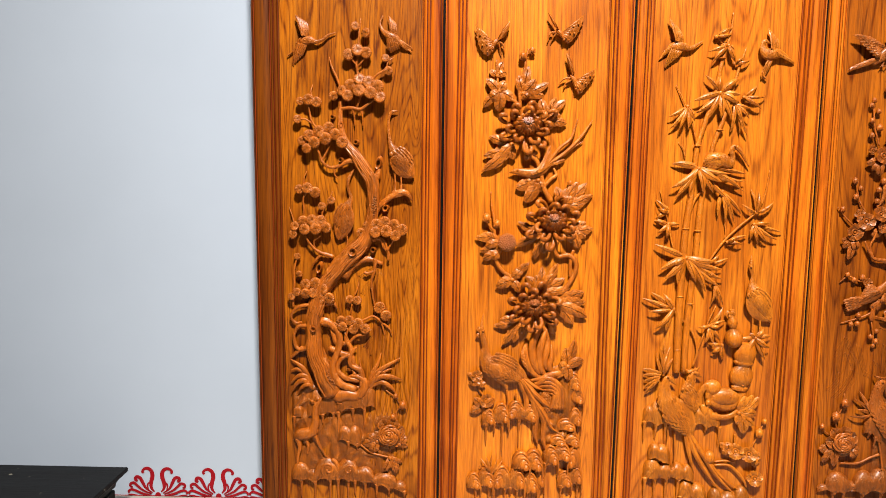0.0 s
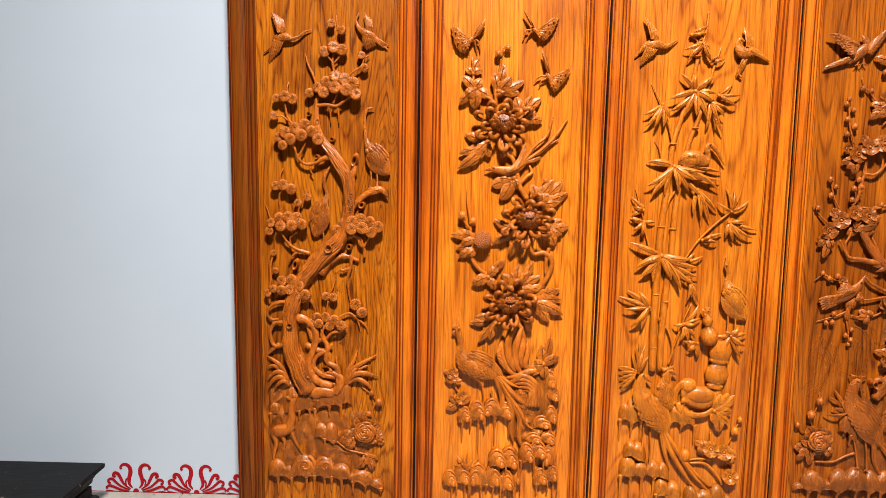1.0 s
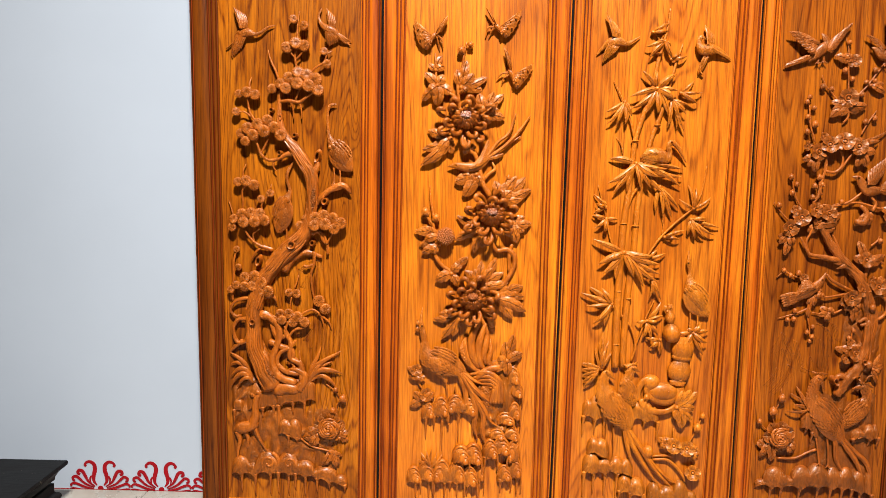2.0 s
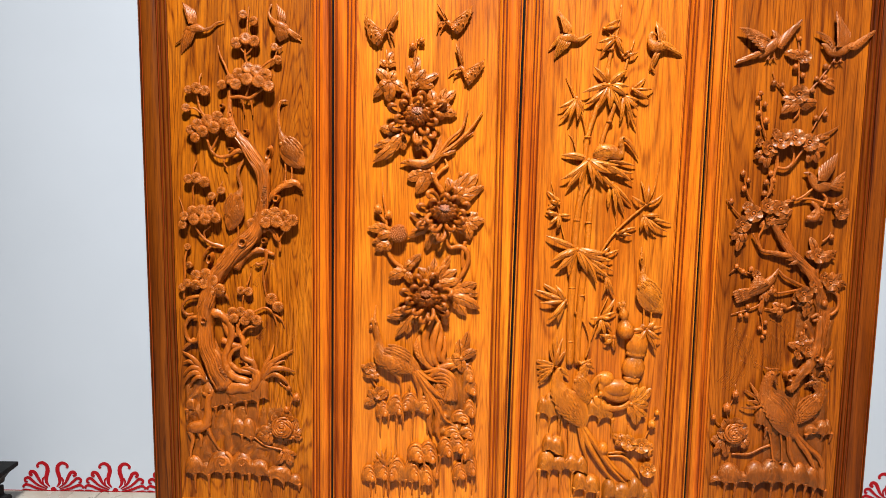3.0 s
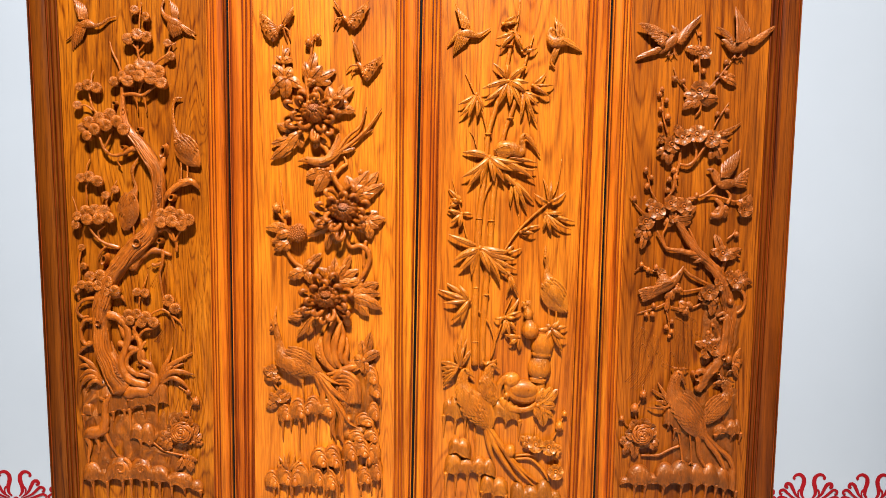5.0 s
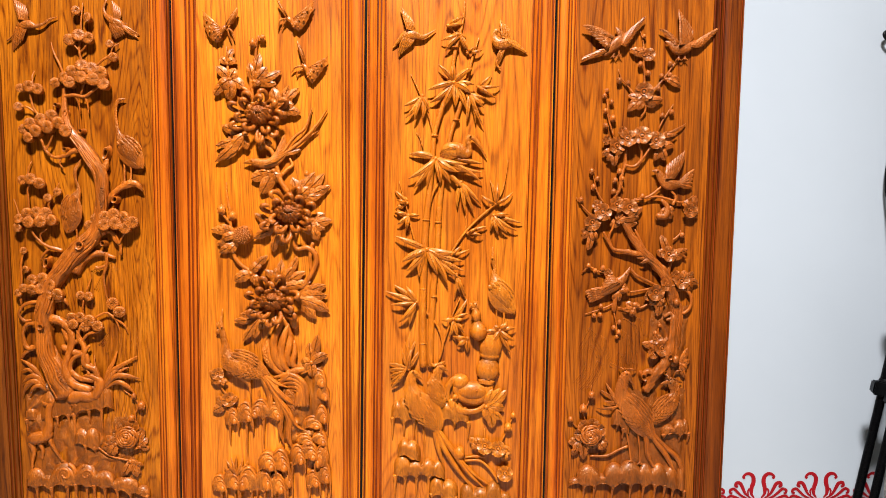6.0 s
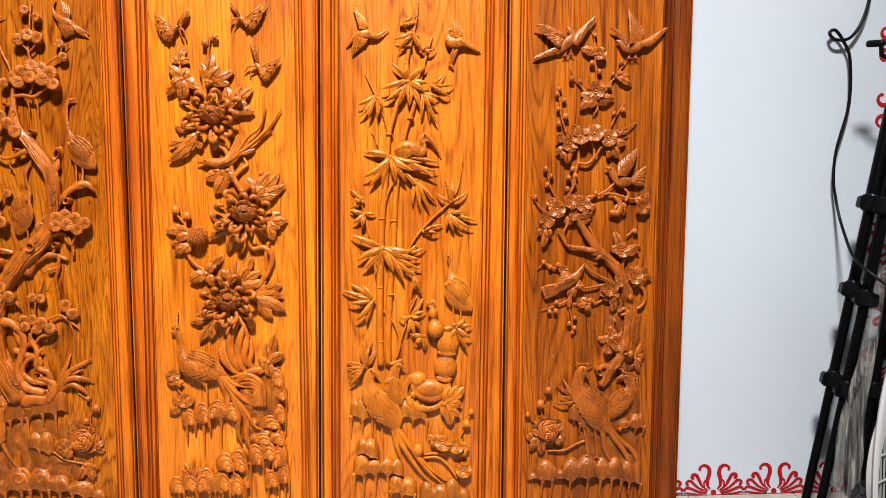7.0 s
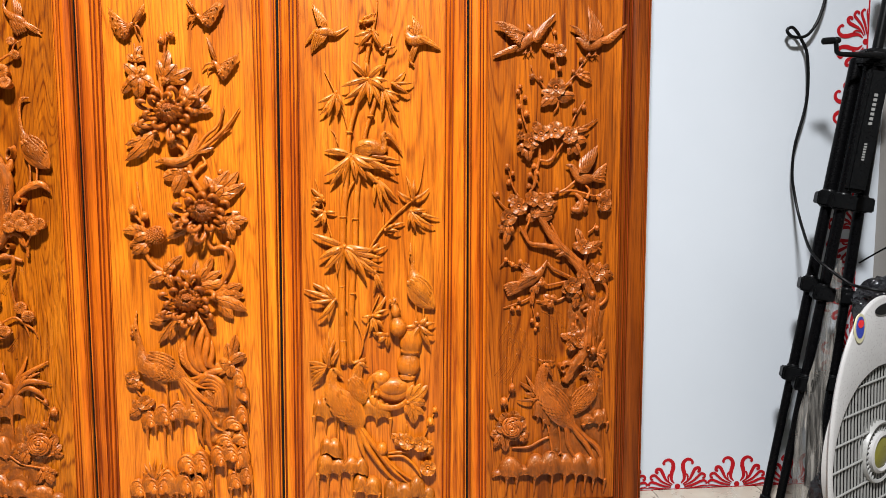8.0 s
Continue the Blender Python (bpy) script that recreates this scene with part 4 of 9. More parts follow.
stem(P, M, "branch", (-0.246, 1.185, 0.0187, 0.0227), (-0.232, 1.205, 0.0187, 0.0160), (-0.230, 1.222, 0.0187, 0.0120), rough=0.2)
stem(P, M, "branch", (-0.238, 1.084, 0.013, 0.0151), (-0.210, 1.114, 0.0173, 0.0151), (-0.171, 1.140, 0.0202, 0.0170), (-0.138, 1.144, 0.0202, 0.0151), (-0.118, 1.120, 0.0158, 0.0038), rough=0.25, label="short broken bough under a crane")
stem(P, M, "branch", (-0.354, 1.418, 0.0158, 0.0095), (-0.320, 1.421, 0.023, 0.0095), (-0.287, 1.417, 0.0245, 0.0085), (-0.259, 1.435, 0.0259, 0.0066), (-0.240, 1.449, 0.0274, 0.0057))
stem(P, M, "branch", (-0.315, 1.417, 0.023, 0.0066), (-0.308, 1.393, 0.0187, 0.0047), (-0.308, 1.364, 0.013, 0.0028))
stem(P, M, "branch", (-0.286, 1.417, 0.023, 0.0066), (-0.281, 1.393, 0.0187, 0.0047), (-0.281, 1.363, 0.013, 0.0028))
stem(P, M, "branch", (-0.298, 1.424, 0.023, 0.0057), (-0.289, 1.449, 0.0259, 0.0047), (-0.282, 1.463, 0.0274, 0.0038))
stem(P, M, "twig", (-0.352, 1.477, 0.0144, 0.0066), (-0.365, 1.517, 0.0144, 0.0066), (-0.382, 1.553, 0.013, 0.0057), (-0.390, 1.585, 0.0101, 0.0023))
stem(P, M, "twig", (-0.293, 1.521, 0.0173, 0.0076), (-0.300, 1.559, 0.0187, 0.0066), (-0.294, 1.609, 0.0173, 0.0057), (-0.291, 1.662, 0.0144, 0.0047), (-0.286, 1.708, 0.0101, 0.0028))
stem(P, M, "twig", (-0.297, 1.556, 0.0173, 0.0057), (-0.312, 1.573, 0.0202, 0.0047), (-0.320, 1.590, 0.0216, 0.0038))
stem(P, M, "twig", (-0.298, 1.553, 0.0173, 0.0057), (-0.281, 1.570, 0.0202, 0.0047), (-0.270, 1.587, 0.0216, 0.0038))
stem(P, M, "twig", (-0.252, 1.511, 0.0173, 0.0057), (-0.229, 1.530, 0.0202, 0.0066), (-0.205, 1.546, 0.0202, 0.0057), (-0.195, 1.571, 0.0187, 0.0038), (-0.179, 1.583, 0.013, 0.0028))
stem(P, M, "twig", (-0.429, 1.349, 0.0173, 0.0066), (-0.449, 1.377, 0.0187, 0.0066), (-0.456, 1.409, 0.0202, 0.0057), (-0.459, 1.434, 0.023, 0.0038))
stem(P, M, "twig", (-0.446, 1.367, 0.0173, 0.0057), (-0.470, 1.384, 0.0202, 0.0047), (-0.491, 1.382, 0.0216, 0.0038))
stem(P, M, "twig", (-0.449, 1.456, 0.0187, 0.0057), (-0.451, 1.477, 0.0158, 0.0047), (-0.446, 1.496, 0.0101, 0.0023))
stem(P, M, "twig", (-0.483, 1.046, 0.0187, 0.0066), (-0.480, 1.086, 0.0187, 0.0057), (-0.481, 1.123, 0.0202, 0.0057), (-0.468, 1.145, 0.023, 0.0038))
stem(P, M, "twig", (-0.479, 1.163, 0.0173, 0.0047), (-0.478, 1.193, 0.013, 0.0038), (-0.470, 1.213, 0.0086, 0.0023))
stem(P, M, "twig", (-0.411, 1.046, 0.0158, 0.0057), (-0.418, 1.076, 0.0187, 0.0057), (-0.401, 1.105, 0.0202, 0.0047), (-0.384, 1.146, 0.013, 0.0028))
stem(P, M, "twig", (-0.513, 1.034, 0.0158, 0.0057), (-0.521, 1.064, 0.013, 0.0038), (-0.532, 1.093, 0.0086, 0.0019))
stem(P, M, "branch", (-0.385, 0.927, 0.013, 0.0113), (-0.418, 0.938, 0.0187, 0.0085), (-0.444, 0.953, 0.0202, 0.0076), (-0.464, 0.976, 0.023, 0.0057), (-0.475, 0.998, 0.0259, 0.0038), rough=0.2)
stem(P, M, "branch", (-0.445, 0.953, 0.0187, 0.0057), (-0.446, 0.980, 0.023, 0.0047), (-0.425, 0.998, 0.0259, 0.0038))
stem(P, M, "branch", (-0.417, 0.938, 0.0158, 0.0076), (-0.440, 0.919, 0.0158, 0.0066), (-0.454, 0.896, 0.013, 0.0047))
stem(P, M, "branch", (-0.278, 0.977, 0.0158, 0.0151), (-0.247, 0.992, 0.0187, 0.0151), (-0.221, 0.988, 0.0187, 0.0113), (-0.211, 0.962, 0.0173, 0.0095), (-0.197, 0.944, 0.0158, 0.0076), (-0.198, 0.917, 0.0144, 0.0076), rough=0.2)
stem(P, M, "branch", (-0.200, 0.951, 0.0187, 0.0066), (-0.208, 0.981, 0.023, 0.0057), (-0.225, 0.996, 0.0259, 0.0038))
stem(P, M, "branch", (-0.200, 0.951, 0.0187, 0.0066), (-0.187, 0.974, 0.0216, 0.0047), (-0.178, 0.989, 0.0245, 0.0038))
stem(P, M, "branch", (-0.243, 0.921, 0.0158, 0.0095), (-0.244, 0.883, 0.0158, 0.0085), (-0.255, 0.845, 0.0144, 0.0066), (-0.251, 0.798, 0.0144, 0.0057), (-0.244, 0.760, 0.0144, 0.0047), rough=0.3)
stem(P, M, "branch", (-0.248, 0.879, 0.0158, 0.0076), (-0.268, 0.872, 0.0173, 0.0085), (-0.278, 0.876, 0.0187, 0.0066))
stem(P, M, "branch", (-0.348, 0.862, 0.0086, 0.0302), (-0.316, 0.901, 0.0101, 0.0227), (-0.268, 0.920, 0.0115, 0.0151), (-0.219, 0.905, 0.0101, 0.0095), rough=0.2)
stem(P, M, "branch", (-0.431, 0.750, 0.0187, 0.0113), (-0.475, 0.761, 0.0202, 0.0095), (-0.513, 0.749, 0.0202, 0.0085), (-0.530, 0.720, 0.0187, 0.0076), (-0.517, 0.699, 0.0158, 0.0076), (-0.495, 0.699, 0.0144, 0.0076), rough=0.2)
stem(P, M, "branch", (-0.411, 0.765, 0.0187, 0.0132), (-0.384, 0.769, 0.0202, 0.0113), (-0.371, 0.750, 0.0173, 0.0038))
stem(P, M, "branch", (-0.522, 0.752, 0.0158, 0.0066), (-0.523, 0.796, 0.0173, 0.0076), (-0.517, 0.834, 0.0158, 0.0066), (-0.517, 0.881, 0.0144, 0.0057), (-0.508, 0.922, 0.0144, 0.0047))
stem(P, M, "branch", (-0.417, 0.706, 0.0115, 0.0076), (-0.393, 0.681, 0.0158, 0.0132), (-0.380, 0.644, 0.0158, 0.0151), (-0.370, 0.619, 0.0144, 0.0113), rough=0.2)
stem(P, M, "branch", (-0.325, 0.615, 0.013, 0.0095), (-0.334, 0.639, 0.0187, 0.0066), (-0.345, 0.667, 0.0245, 0.0047))
stem(P, M, "branch", (-0.331, 0.631, 0.0173, 0.0076), (-0.309, 0.656, 0.023, 0.0076), (-0.278, 0.664, 0.0245, 0.0076), (-0.256, 0.679, 0.0216, 0.0038))
stem(P, M, "branch", (-0.286, 0.709, 0.0187, 0.0057), (-0.267, 0.720, 0.0173, 0.0057), (-0.245, 0.724, 0.0173, 0.0057), (-0.216, 0.701, 0.0158, 0.0066), (-0.195, 0.681, 0.0115, 0.0047), (-0.186, 0.653, 0.0072, 0.0023))
stem(P, M, "branch", (-0.223, 0.709, 0.0158, 0.0066), (-0.215, 0.677, 0.0101, 0.0047), (-0.213, 0.657, 0.0058, 0.0023))
stem(P, M, "twig", (-0.312, 0.796, 0.0158, 0.0047), (-0.304, 0.816, 0.0144, 0.0042), (-0.298, 0.840, 0.0086, 0.0019))
stem(P, M, "twig", (-0.321, 0.766, 0.0187, 0.0047), (-0.325, 0.743, 0.0173, 0.0047), (-0.324, 0.721, 0.0158, 0.0038))
pine_cluster(P, M, DISC, (-0.303, 1.681, 0.023, 0.0132), (-0.269, 1.660, 0.0245, 0.0142))
pine_cluster(P, M, DISC, (-0.325, 1.591, 0.0259, 0.0170), (-0.295, 1.605, 0.0288, 0.0180), (-0.268, 1.597, 0.0259, 0.0170))
pine_cluster(P, M, DISC, (-0.205, 1.581, 0.0202, 0.0123), (-0.195, 1.540, 0.0216, 0.0132))
pine_cluster(P, M, DISC, (-0.288, 1.512, 0.0331, 0.0180), (-0.319, 1.494, 0.0317, 0.0170), (-0.259, 1.503, 0.0331, 0.0189), (-0.230, 1.489, 0.0346, 0.0198), (-0.348, 1.476, 0.0302, 0.0161), (-0.290, 1.476, 0.0389, 0.0189), (-0.328, 1.460, 0.0346, 0.0170), (-0.253, 1.469, 0.0389, 0.0189), (-0.222, 1.455, 0.036, 0.0180), (-0.375, 1.459, 0.0259, 0.0142))
pine_cluster(P, M, DISC, (-0.486, 1.442, 0.023, 0.0123), (-0.458, 1.447, 0.0274, 0.0170), (-0.432, 1.439, 0.0259, 0.0161))
pine_cluster(P, M, DISC, (-0.496, 1.384, 0.0216, 0.0132))
pine_cluster(P, M, DISC, (-0.391, 1.357, 0.0288, 0.0170), (-0.424, 1.344, 0.0317, 0.0180), (-0.456, 1.330, 0.0317, 0.0180), (-0.369, 1.334, 0.0317, 0.0180), (-0.402, 1.321, 0.036, 0.0189), (-0.480, 1.314, 0.0274, 0.0142), (-0.439, 1.308, 0.036, 0.0180), (-0.347, 1.309, 0.0331, 0.0180), (-0.465, 1.288, 0.0317, 0.0151))
pine_cluster(P, M, DISC, (-0.494, 1.154, 0.0245, 0.0142), (-0.467, 1.158, 0.0274, 0.0170), (-0.440, 1.144, 0.0274, 0.0170))
pine_cluster(P, M, DISC, (-0.419, 1.098, 0.0216, 0.0123))
pine_cluster(P, M, DISC, (-0.387, 1.117, 0.0216, 0.0123))
pine_cluster(P, M, DISC, (-0.481, 1.048, 0.0288, 0.0170), (-0.451, 1.052, 0.0317, 0.0170), (-0.422, 1.049, 0.0317, 0.0180), (-0.510, 1.031, 0.0274, 0.0151), (-0.475, 1.021, 0.036, 0.0170), (-0.438, 1.023, 0.036, 0.0180), (-0.404, 1.027, 0.0331, 0.0170), (-0.517, 1.003, 0.0259, 0.0142))
pine_cluster(P, M, DISC, (-0.287, 1.011, 0.0288, 0.0151), (-0.265, 1.032, 0.0302, 0.0161), (-0.236, 1.039, 0.0331, 0.0180), (-0.208, 1.047, 0.0331, 0.0180), (-0.176, 1.038, 0.0331, 0.0180), (-0.238, 1.014, 0.036, 0.0180), (-0.202, 1.018, 0.0374, 0.0189), (-0.172, 1.003, 0.036, 0.0170), (-0.150, 1.022, 0.0331, 0.0180))
pine_cluster(P, M, DISC, (-0.476, 0.834, 0.0302, 0.0170), (-0.442, 0.839, 0.0317, 0.0180), (-0.507, 0.807, 0.0259, 0.0132), (-0.526, 0.791, 0.023, 0.0123), (-0.476, 0.803, 0.0331, 0.0170), (-0.448, 0.807, 0.0346, 0.0170), (-0.417, 0.819, 0.0346, 0.0180), (-0.428, 0.785, 0.0346, 0.0161), (-0.397, 0.788, 0.0331, 0.0189))
pine_cluster(P, M, DISC, (-0.329, 0.783, 0.0216, 0.0132), (-0.302, 0.780, 0.023, 0.0142))
pine_cluster(P, M, DISC, (-0.227, 0.756, 0.0216, 0.0189), (-0.205, 0.729, 0.023, 0.0180))
pine_cluster(P, M, DISC, (-0.358, 0.712, 0.0259, 0.0151), (-0.329, 0.712, 0.0288, 0.0161), (-0.380, 0.690, 0.0245, 0.0132), (-0.352, 0.690, 0.0302, 0.0151), (-0.299, 0.702, 0.0302, 0.0180), (-0.315, 0.682, 0.0288, 0.0151), (-0.275, 0.684, 0.0288, 0.0161))
pine_cluster(P, M, DISC, (-0.500, 0.867, 0.0202, 0.0113))
pine_cluster(P, M, DISC, (-0.506, 0.928, 0.0173, 0.0104))
# hollows drawn as raised, pitted strips; their depth is only darker colour
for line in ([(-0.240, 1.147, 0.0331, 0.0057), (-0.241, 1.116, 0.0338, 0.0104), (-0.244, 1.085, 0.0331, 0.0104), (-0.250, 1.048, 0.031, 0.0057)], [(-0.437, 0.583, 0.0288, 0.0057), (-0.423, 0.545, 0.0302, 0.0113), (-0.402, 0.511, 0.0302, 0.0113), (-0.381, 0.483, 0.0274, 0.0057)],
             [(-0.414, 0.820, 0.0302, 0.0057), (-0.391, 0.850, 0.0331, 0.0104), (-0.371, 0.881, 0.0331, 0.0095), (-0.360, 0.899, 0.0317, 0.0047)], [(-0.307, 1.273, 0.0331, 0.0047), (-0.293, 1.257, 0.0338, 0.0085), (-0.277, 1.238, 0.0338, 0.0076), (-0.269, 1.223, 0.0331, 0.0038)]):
    stem(P, BARK, "hollow_strip", *line, flat=0.5, label="pitted hollow shown as a darker strip on the trunk")
for x, z, d, a, b, tilt in ((-0.314, 0.948, 0.046, 0.013, 0.013, 0), (-0.230, 1.240, 0.022, 0.0085, 0.0185, -0.25), (-0.206, 1.093, 0.024, 0.0085, 0.0105, -0.5), (-0.303, 1.309, 0.026, 0.0065, 0.0065, 0), (-0.381, 1.391, 0.016, 0.0060, 0.0060, 0),
                            (-0.354, 1.251, 0.028, 0.0060, 0.0065, 0), (-0.431, 0.889, 0.026, 0.0075, 0.0150, -0.2), (-0.248, 0.953, 0.026, 0.0075, 0.0080, 0), (-0.449, 0.684, 0.044, 0.0080, 0.0085, 0), (-0.350, 1.365, 0.022, 0.0045, 0.0080, 0)):
    knot_hole(P, M, x, z, d, a, b, tilt)
bead(P, M, "knot", -0.245, 0.989, 0.0245, 0.0095)
stem(P, M, "root", (-0.425, 0.708, 0.022, 0.016), (-0.385, 0.692, 0.022, 0.0125), (-0.364, 0.652, 0.020, 0.0115), (-0.372, 0.600, 0.019, 0.0115), (-0.389, 0.545, 0.020, 0.013), (-0.370, 0.492, 0.020, 0.014), (-0.312, 0.468, 0.016, 0.013), rough=0.2)
stem(P, M, "root", (-0.336, 0.682, 0.019, 0.0050), (-0.343, 0.645, 0.020, 0.0070), (-0.325, 0.611, 0.020, 0.0085), (-0.328, 0.557, 0.019, 0.0085), (-0.292, 0.533, 0.019, 0.0095), (-0.288, 0.478, 0.015, 0.012), rough=0.25)
stem(P, M, "root", (-0.328, 0.592, 0.020, 0.0075), (-0.362, 0.572, 0.021, 0.0075), (-0.372, 0.536, 0.021, 0.0080), (-0.342, 0.508, 0.020, 0.0095), (-0.300, 0.500, 0.017, 0.0080), rough=0.2)
stem(P, M, "root", (-0.452, 0.700, 0.026, 0.0095), (-0.478, 0.691, 0.022, 0.0075), (-0.507, 0.684, 0.018, 0.0066), (-0.522, 0.651, 0.016, 0.0062), (-0.511, 0.609, 0.016, 0.0070), (-0.482, 0.611, 0.019, 0.0075), (-0.466, 0.645, 0.024, 0.0075), rough=0.2)
stem(P, M, "root", (-0.492, 0.612, 0.015, 0.0080), (-0.520, 0.590, 0.013, 0.0065), (-0.535, 0.572, 0.009, 0.0030), rough=0.2)
incised(P, BOARD_A, "slope_line", [(-0.285, 0.615), (-0.250, 0.662), (-0.222, 0.700)], [(-0.262, 0.585), (-0.222, 0.630), (-0.188, 0.672)], [(-0.236, 0.560), (-0.200, 0.600), (-0.172, 0.645)], [(-0.292, 0.800), (-0.270, 0.842), (-0.226, 0.872)], [(-0.300, 0.860), (-0.262, 0.886), (-0.236, 0.896)], [(-0.180, 0.598), (-0.170, 0.622), (-0.160, 0.606), (-0.148, 0.632)], r=0.0026, hatch=2)

bird(P, FEATHER_A, "flying_crane", [(-0.499, 1.627, 0.0072, 0.0057), (-0.476, 1.636, 0.013, 0.0151), (-0.452, 1.638, 0.0158, 0.0151), (-0.432, 1.633, 0.0158, 0.0076), (-0.411, 1.640, 0.0144, 0.0049), (-0.392, 1.655, 0.0115, 0.0042), (-0.369, 1.663, 0.0086, 0.0015)],
     fans=[((-0.475, 1.650, 0.0144), (-0.456, 1.650, 0.0158), (-0.499, 1.719, 0.0173), (-0.466, 1.699, 0.0144), 6, 0.0064), ((-0.489, 1.630, 0.0101), (-0.462, 1.626, 0.0144), (-0.511, 1.557, 0.0043), (-0.481, 1.588, 0.0086), 5, 0.0064)],
     plumes=[[(-0.490, 1.627, 0.0086, 0.0057), (-0.506, 1.606, 0.0072, 0.0047), (-0.529, 1.588, 0.0058, 0.0028)]], label="carved crane in flight")
bird(P, FEATHER_A, "flying_crane", [(-0.214, 1.716, 0.0086, 0.0028), (-0.223, 1.691, 0.0115, 0.0045), (-0.214, 1.668, 0.0144, 0.0076), (-0.193, 1.652, 0.0173, 0.0151), (-0.173, 1.642, 0.0158, 0.0151), (-0.153, 1.625, 0.0115, 0.0076), (-0.121, 1.602, 0.0058, 0.0023)],
     fans=[((-0.187, 1.659, 0.0144), (-0.172, 1.656, 0.0158), (-0.196, 1.718, 0.0144), (-0.176, 1.698, 0.0115), 4, 0.0060), ((-0.197, 1.641, 0.0187), (-0.172, 1.638, 0.0173), (-0.187, 1.597, 0.0101), (-0.161, 1.611, 0.0115), 5, 0.0068), ((-0.170, 1.642, 0.0144), (-0.159, 1.639, 0.0144), (-0.130, 1.605, 0.0058), (-0.117, 1.613, 0.0058), 3, 0.0049)], label="carved crane in flight")
crane = bird(P, FEATHER_A, "standing_crane", [(-0.165, 1.412, 0.0120, 0.0015), (-0.186, 1.408, 0.0140, 0.0060), (-0.195, 1.386, 0.0140, 0.0052), (-0.196, 1.353, 0.0140, 0.0052), (-0.192, 1.318, 0.0150, 0.0067), (-0.184, 1.293, 0.0170, 0.0149), (-0.164, 1.264, 0.0200, 0.0335), (-0.147, 1.239, 0.0190, 0.0316), (-0.131, 1.214, 0.0150, 0.0167), (-0.118, 1.195, 0.0100, 0.0047)],
     legs=[((-0.177, 1.218, 0.0130), (-0.175, 1.154, 0.0180)), ((-0.157, 1.207, 0.0130), (-0.154, 1.158, 0.0200))], flat=0.6, label="carved crane on a bough")
feathered_wing(crane, M, (-0.178, 1.287, 0.0310), (-0.114, 1.194, 0.0180), 0.0300, 1.0)
crane = bird(P, FEATHER_A, "standing_crane", [(-0.308, 1.227, 0.0115, 0.0015), (-0.330, 1.187, 0.0158, 0.0072), (-0.331, 1.157, 0.0158, 0.0057), (-0.323, 1.124, 0.0144, 0.0076), (-0.337, 1.091, 0.0158, 0.0227), (-0.345, 1.058, 0.0173, 0.0302), (-0.347, 1.024, 0.0158, 0.0227), (-0.358, 0.987, 0.0101, 0.0076)],
     legs=[((-0.338, 1.009, 0.0115), (-0.337, 0.957, 0.013))], label="carved crane under the pine")
feathered_wing(crane, M, (-0.333, 1.108, 0.0280), (-0.366, 0.984, 0.0150), 0.0240, -1.0)


def deer(label, spine, neck, legs, ears, antlers=()):
    """A small carved deer: body, neck with head, legs, ears and antlers."""
    body = part("carved_deer", bar(Geo(), spine, 14, 6, 0.7), M, P, label)
    part("neck", bar(Geo(), neck, 12, 6, 0.8), M, body)
    for q in legs:
        part("leg", bar(Geo(), q, 8, 5, 0.9), M, body)
    for a, b in ears:
        part("ear", leaf(Geo(), a, b, 0.0057, "oval"), M, body)
    for q in antlers:
        part("antler", bar(Geo(), q, 7, 5, 1.0), M, body)
    return body


deer("small carved deer standing among the rocks", [(-0.523, 0.290, 0.0086, 0.0132), (-0.506, 0.300, 0.013, 0.0208), (-0.482, 0.306, 0.0144, 0.0208), (-0.458, 0.316, 0.0144, 0.0170), (-0.451, 0.328, 0.013, 0.0095)],
     [(-0.462, 0.316, 0.0144, 0.0170), (-0.452, 0.349, 0.0158, 0.0142), (-0.452, 0.381, 0.0173, 0.0113), (-0.447, 0.409, 0.0187, 0.0104), (-0.439, 0.421, 0.0187, 0.0076), (-0.431, 0.436, 0.0173, 0.0038)],
     [[(-0.515, 0.286, 0.0101, 0.0132), (-0.509, 0.255, 0.0101, 0.0076), (-0.517, 0.218, 0.0086, 0.0045), (-0.522, 0.168, 0.0058, 0.0030)], [(-0.488, 0.287, 0.0101, 0.0095), (-0.480, 0.259, 0.0101, 0.0057), (-0.484, 0.229, 0.0072, 0.0034)], [(-0.456, 0.303, 0.0115, 0.0095), (-0.443, 0.267, 0.0101, 0.0057), (-0.418, 0.219, 0.0086, 0.0034)]],
     [((-0.448, 0.417, 0.0202), (-0.470, 0.429, 0.0202)), ((-0.440, 0.421, 0.0202), (-0.443, 0.441, 0.0202))])
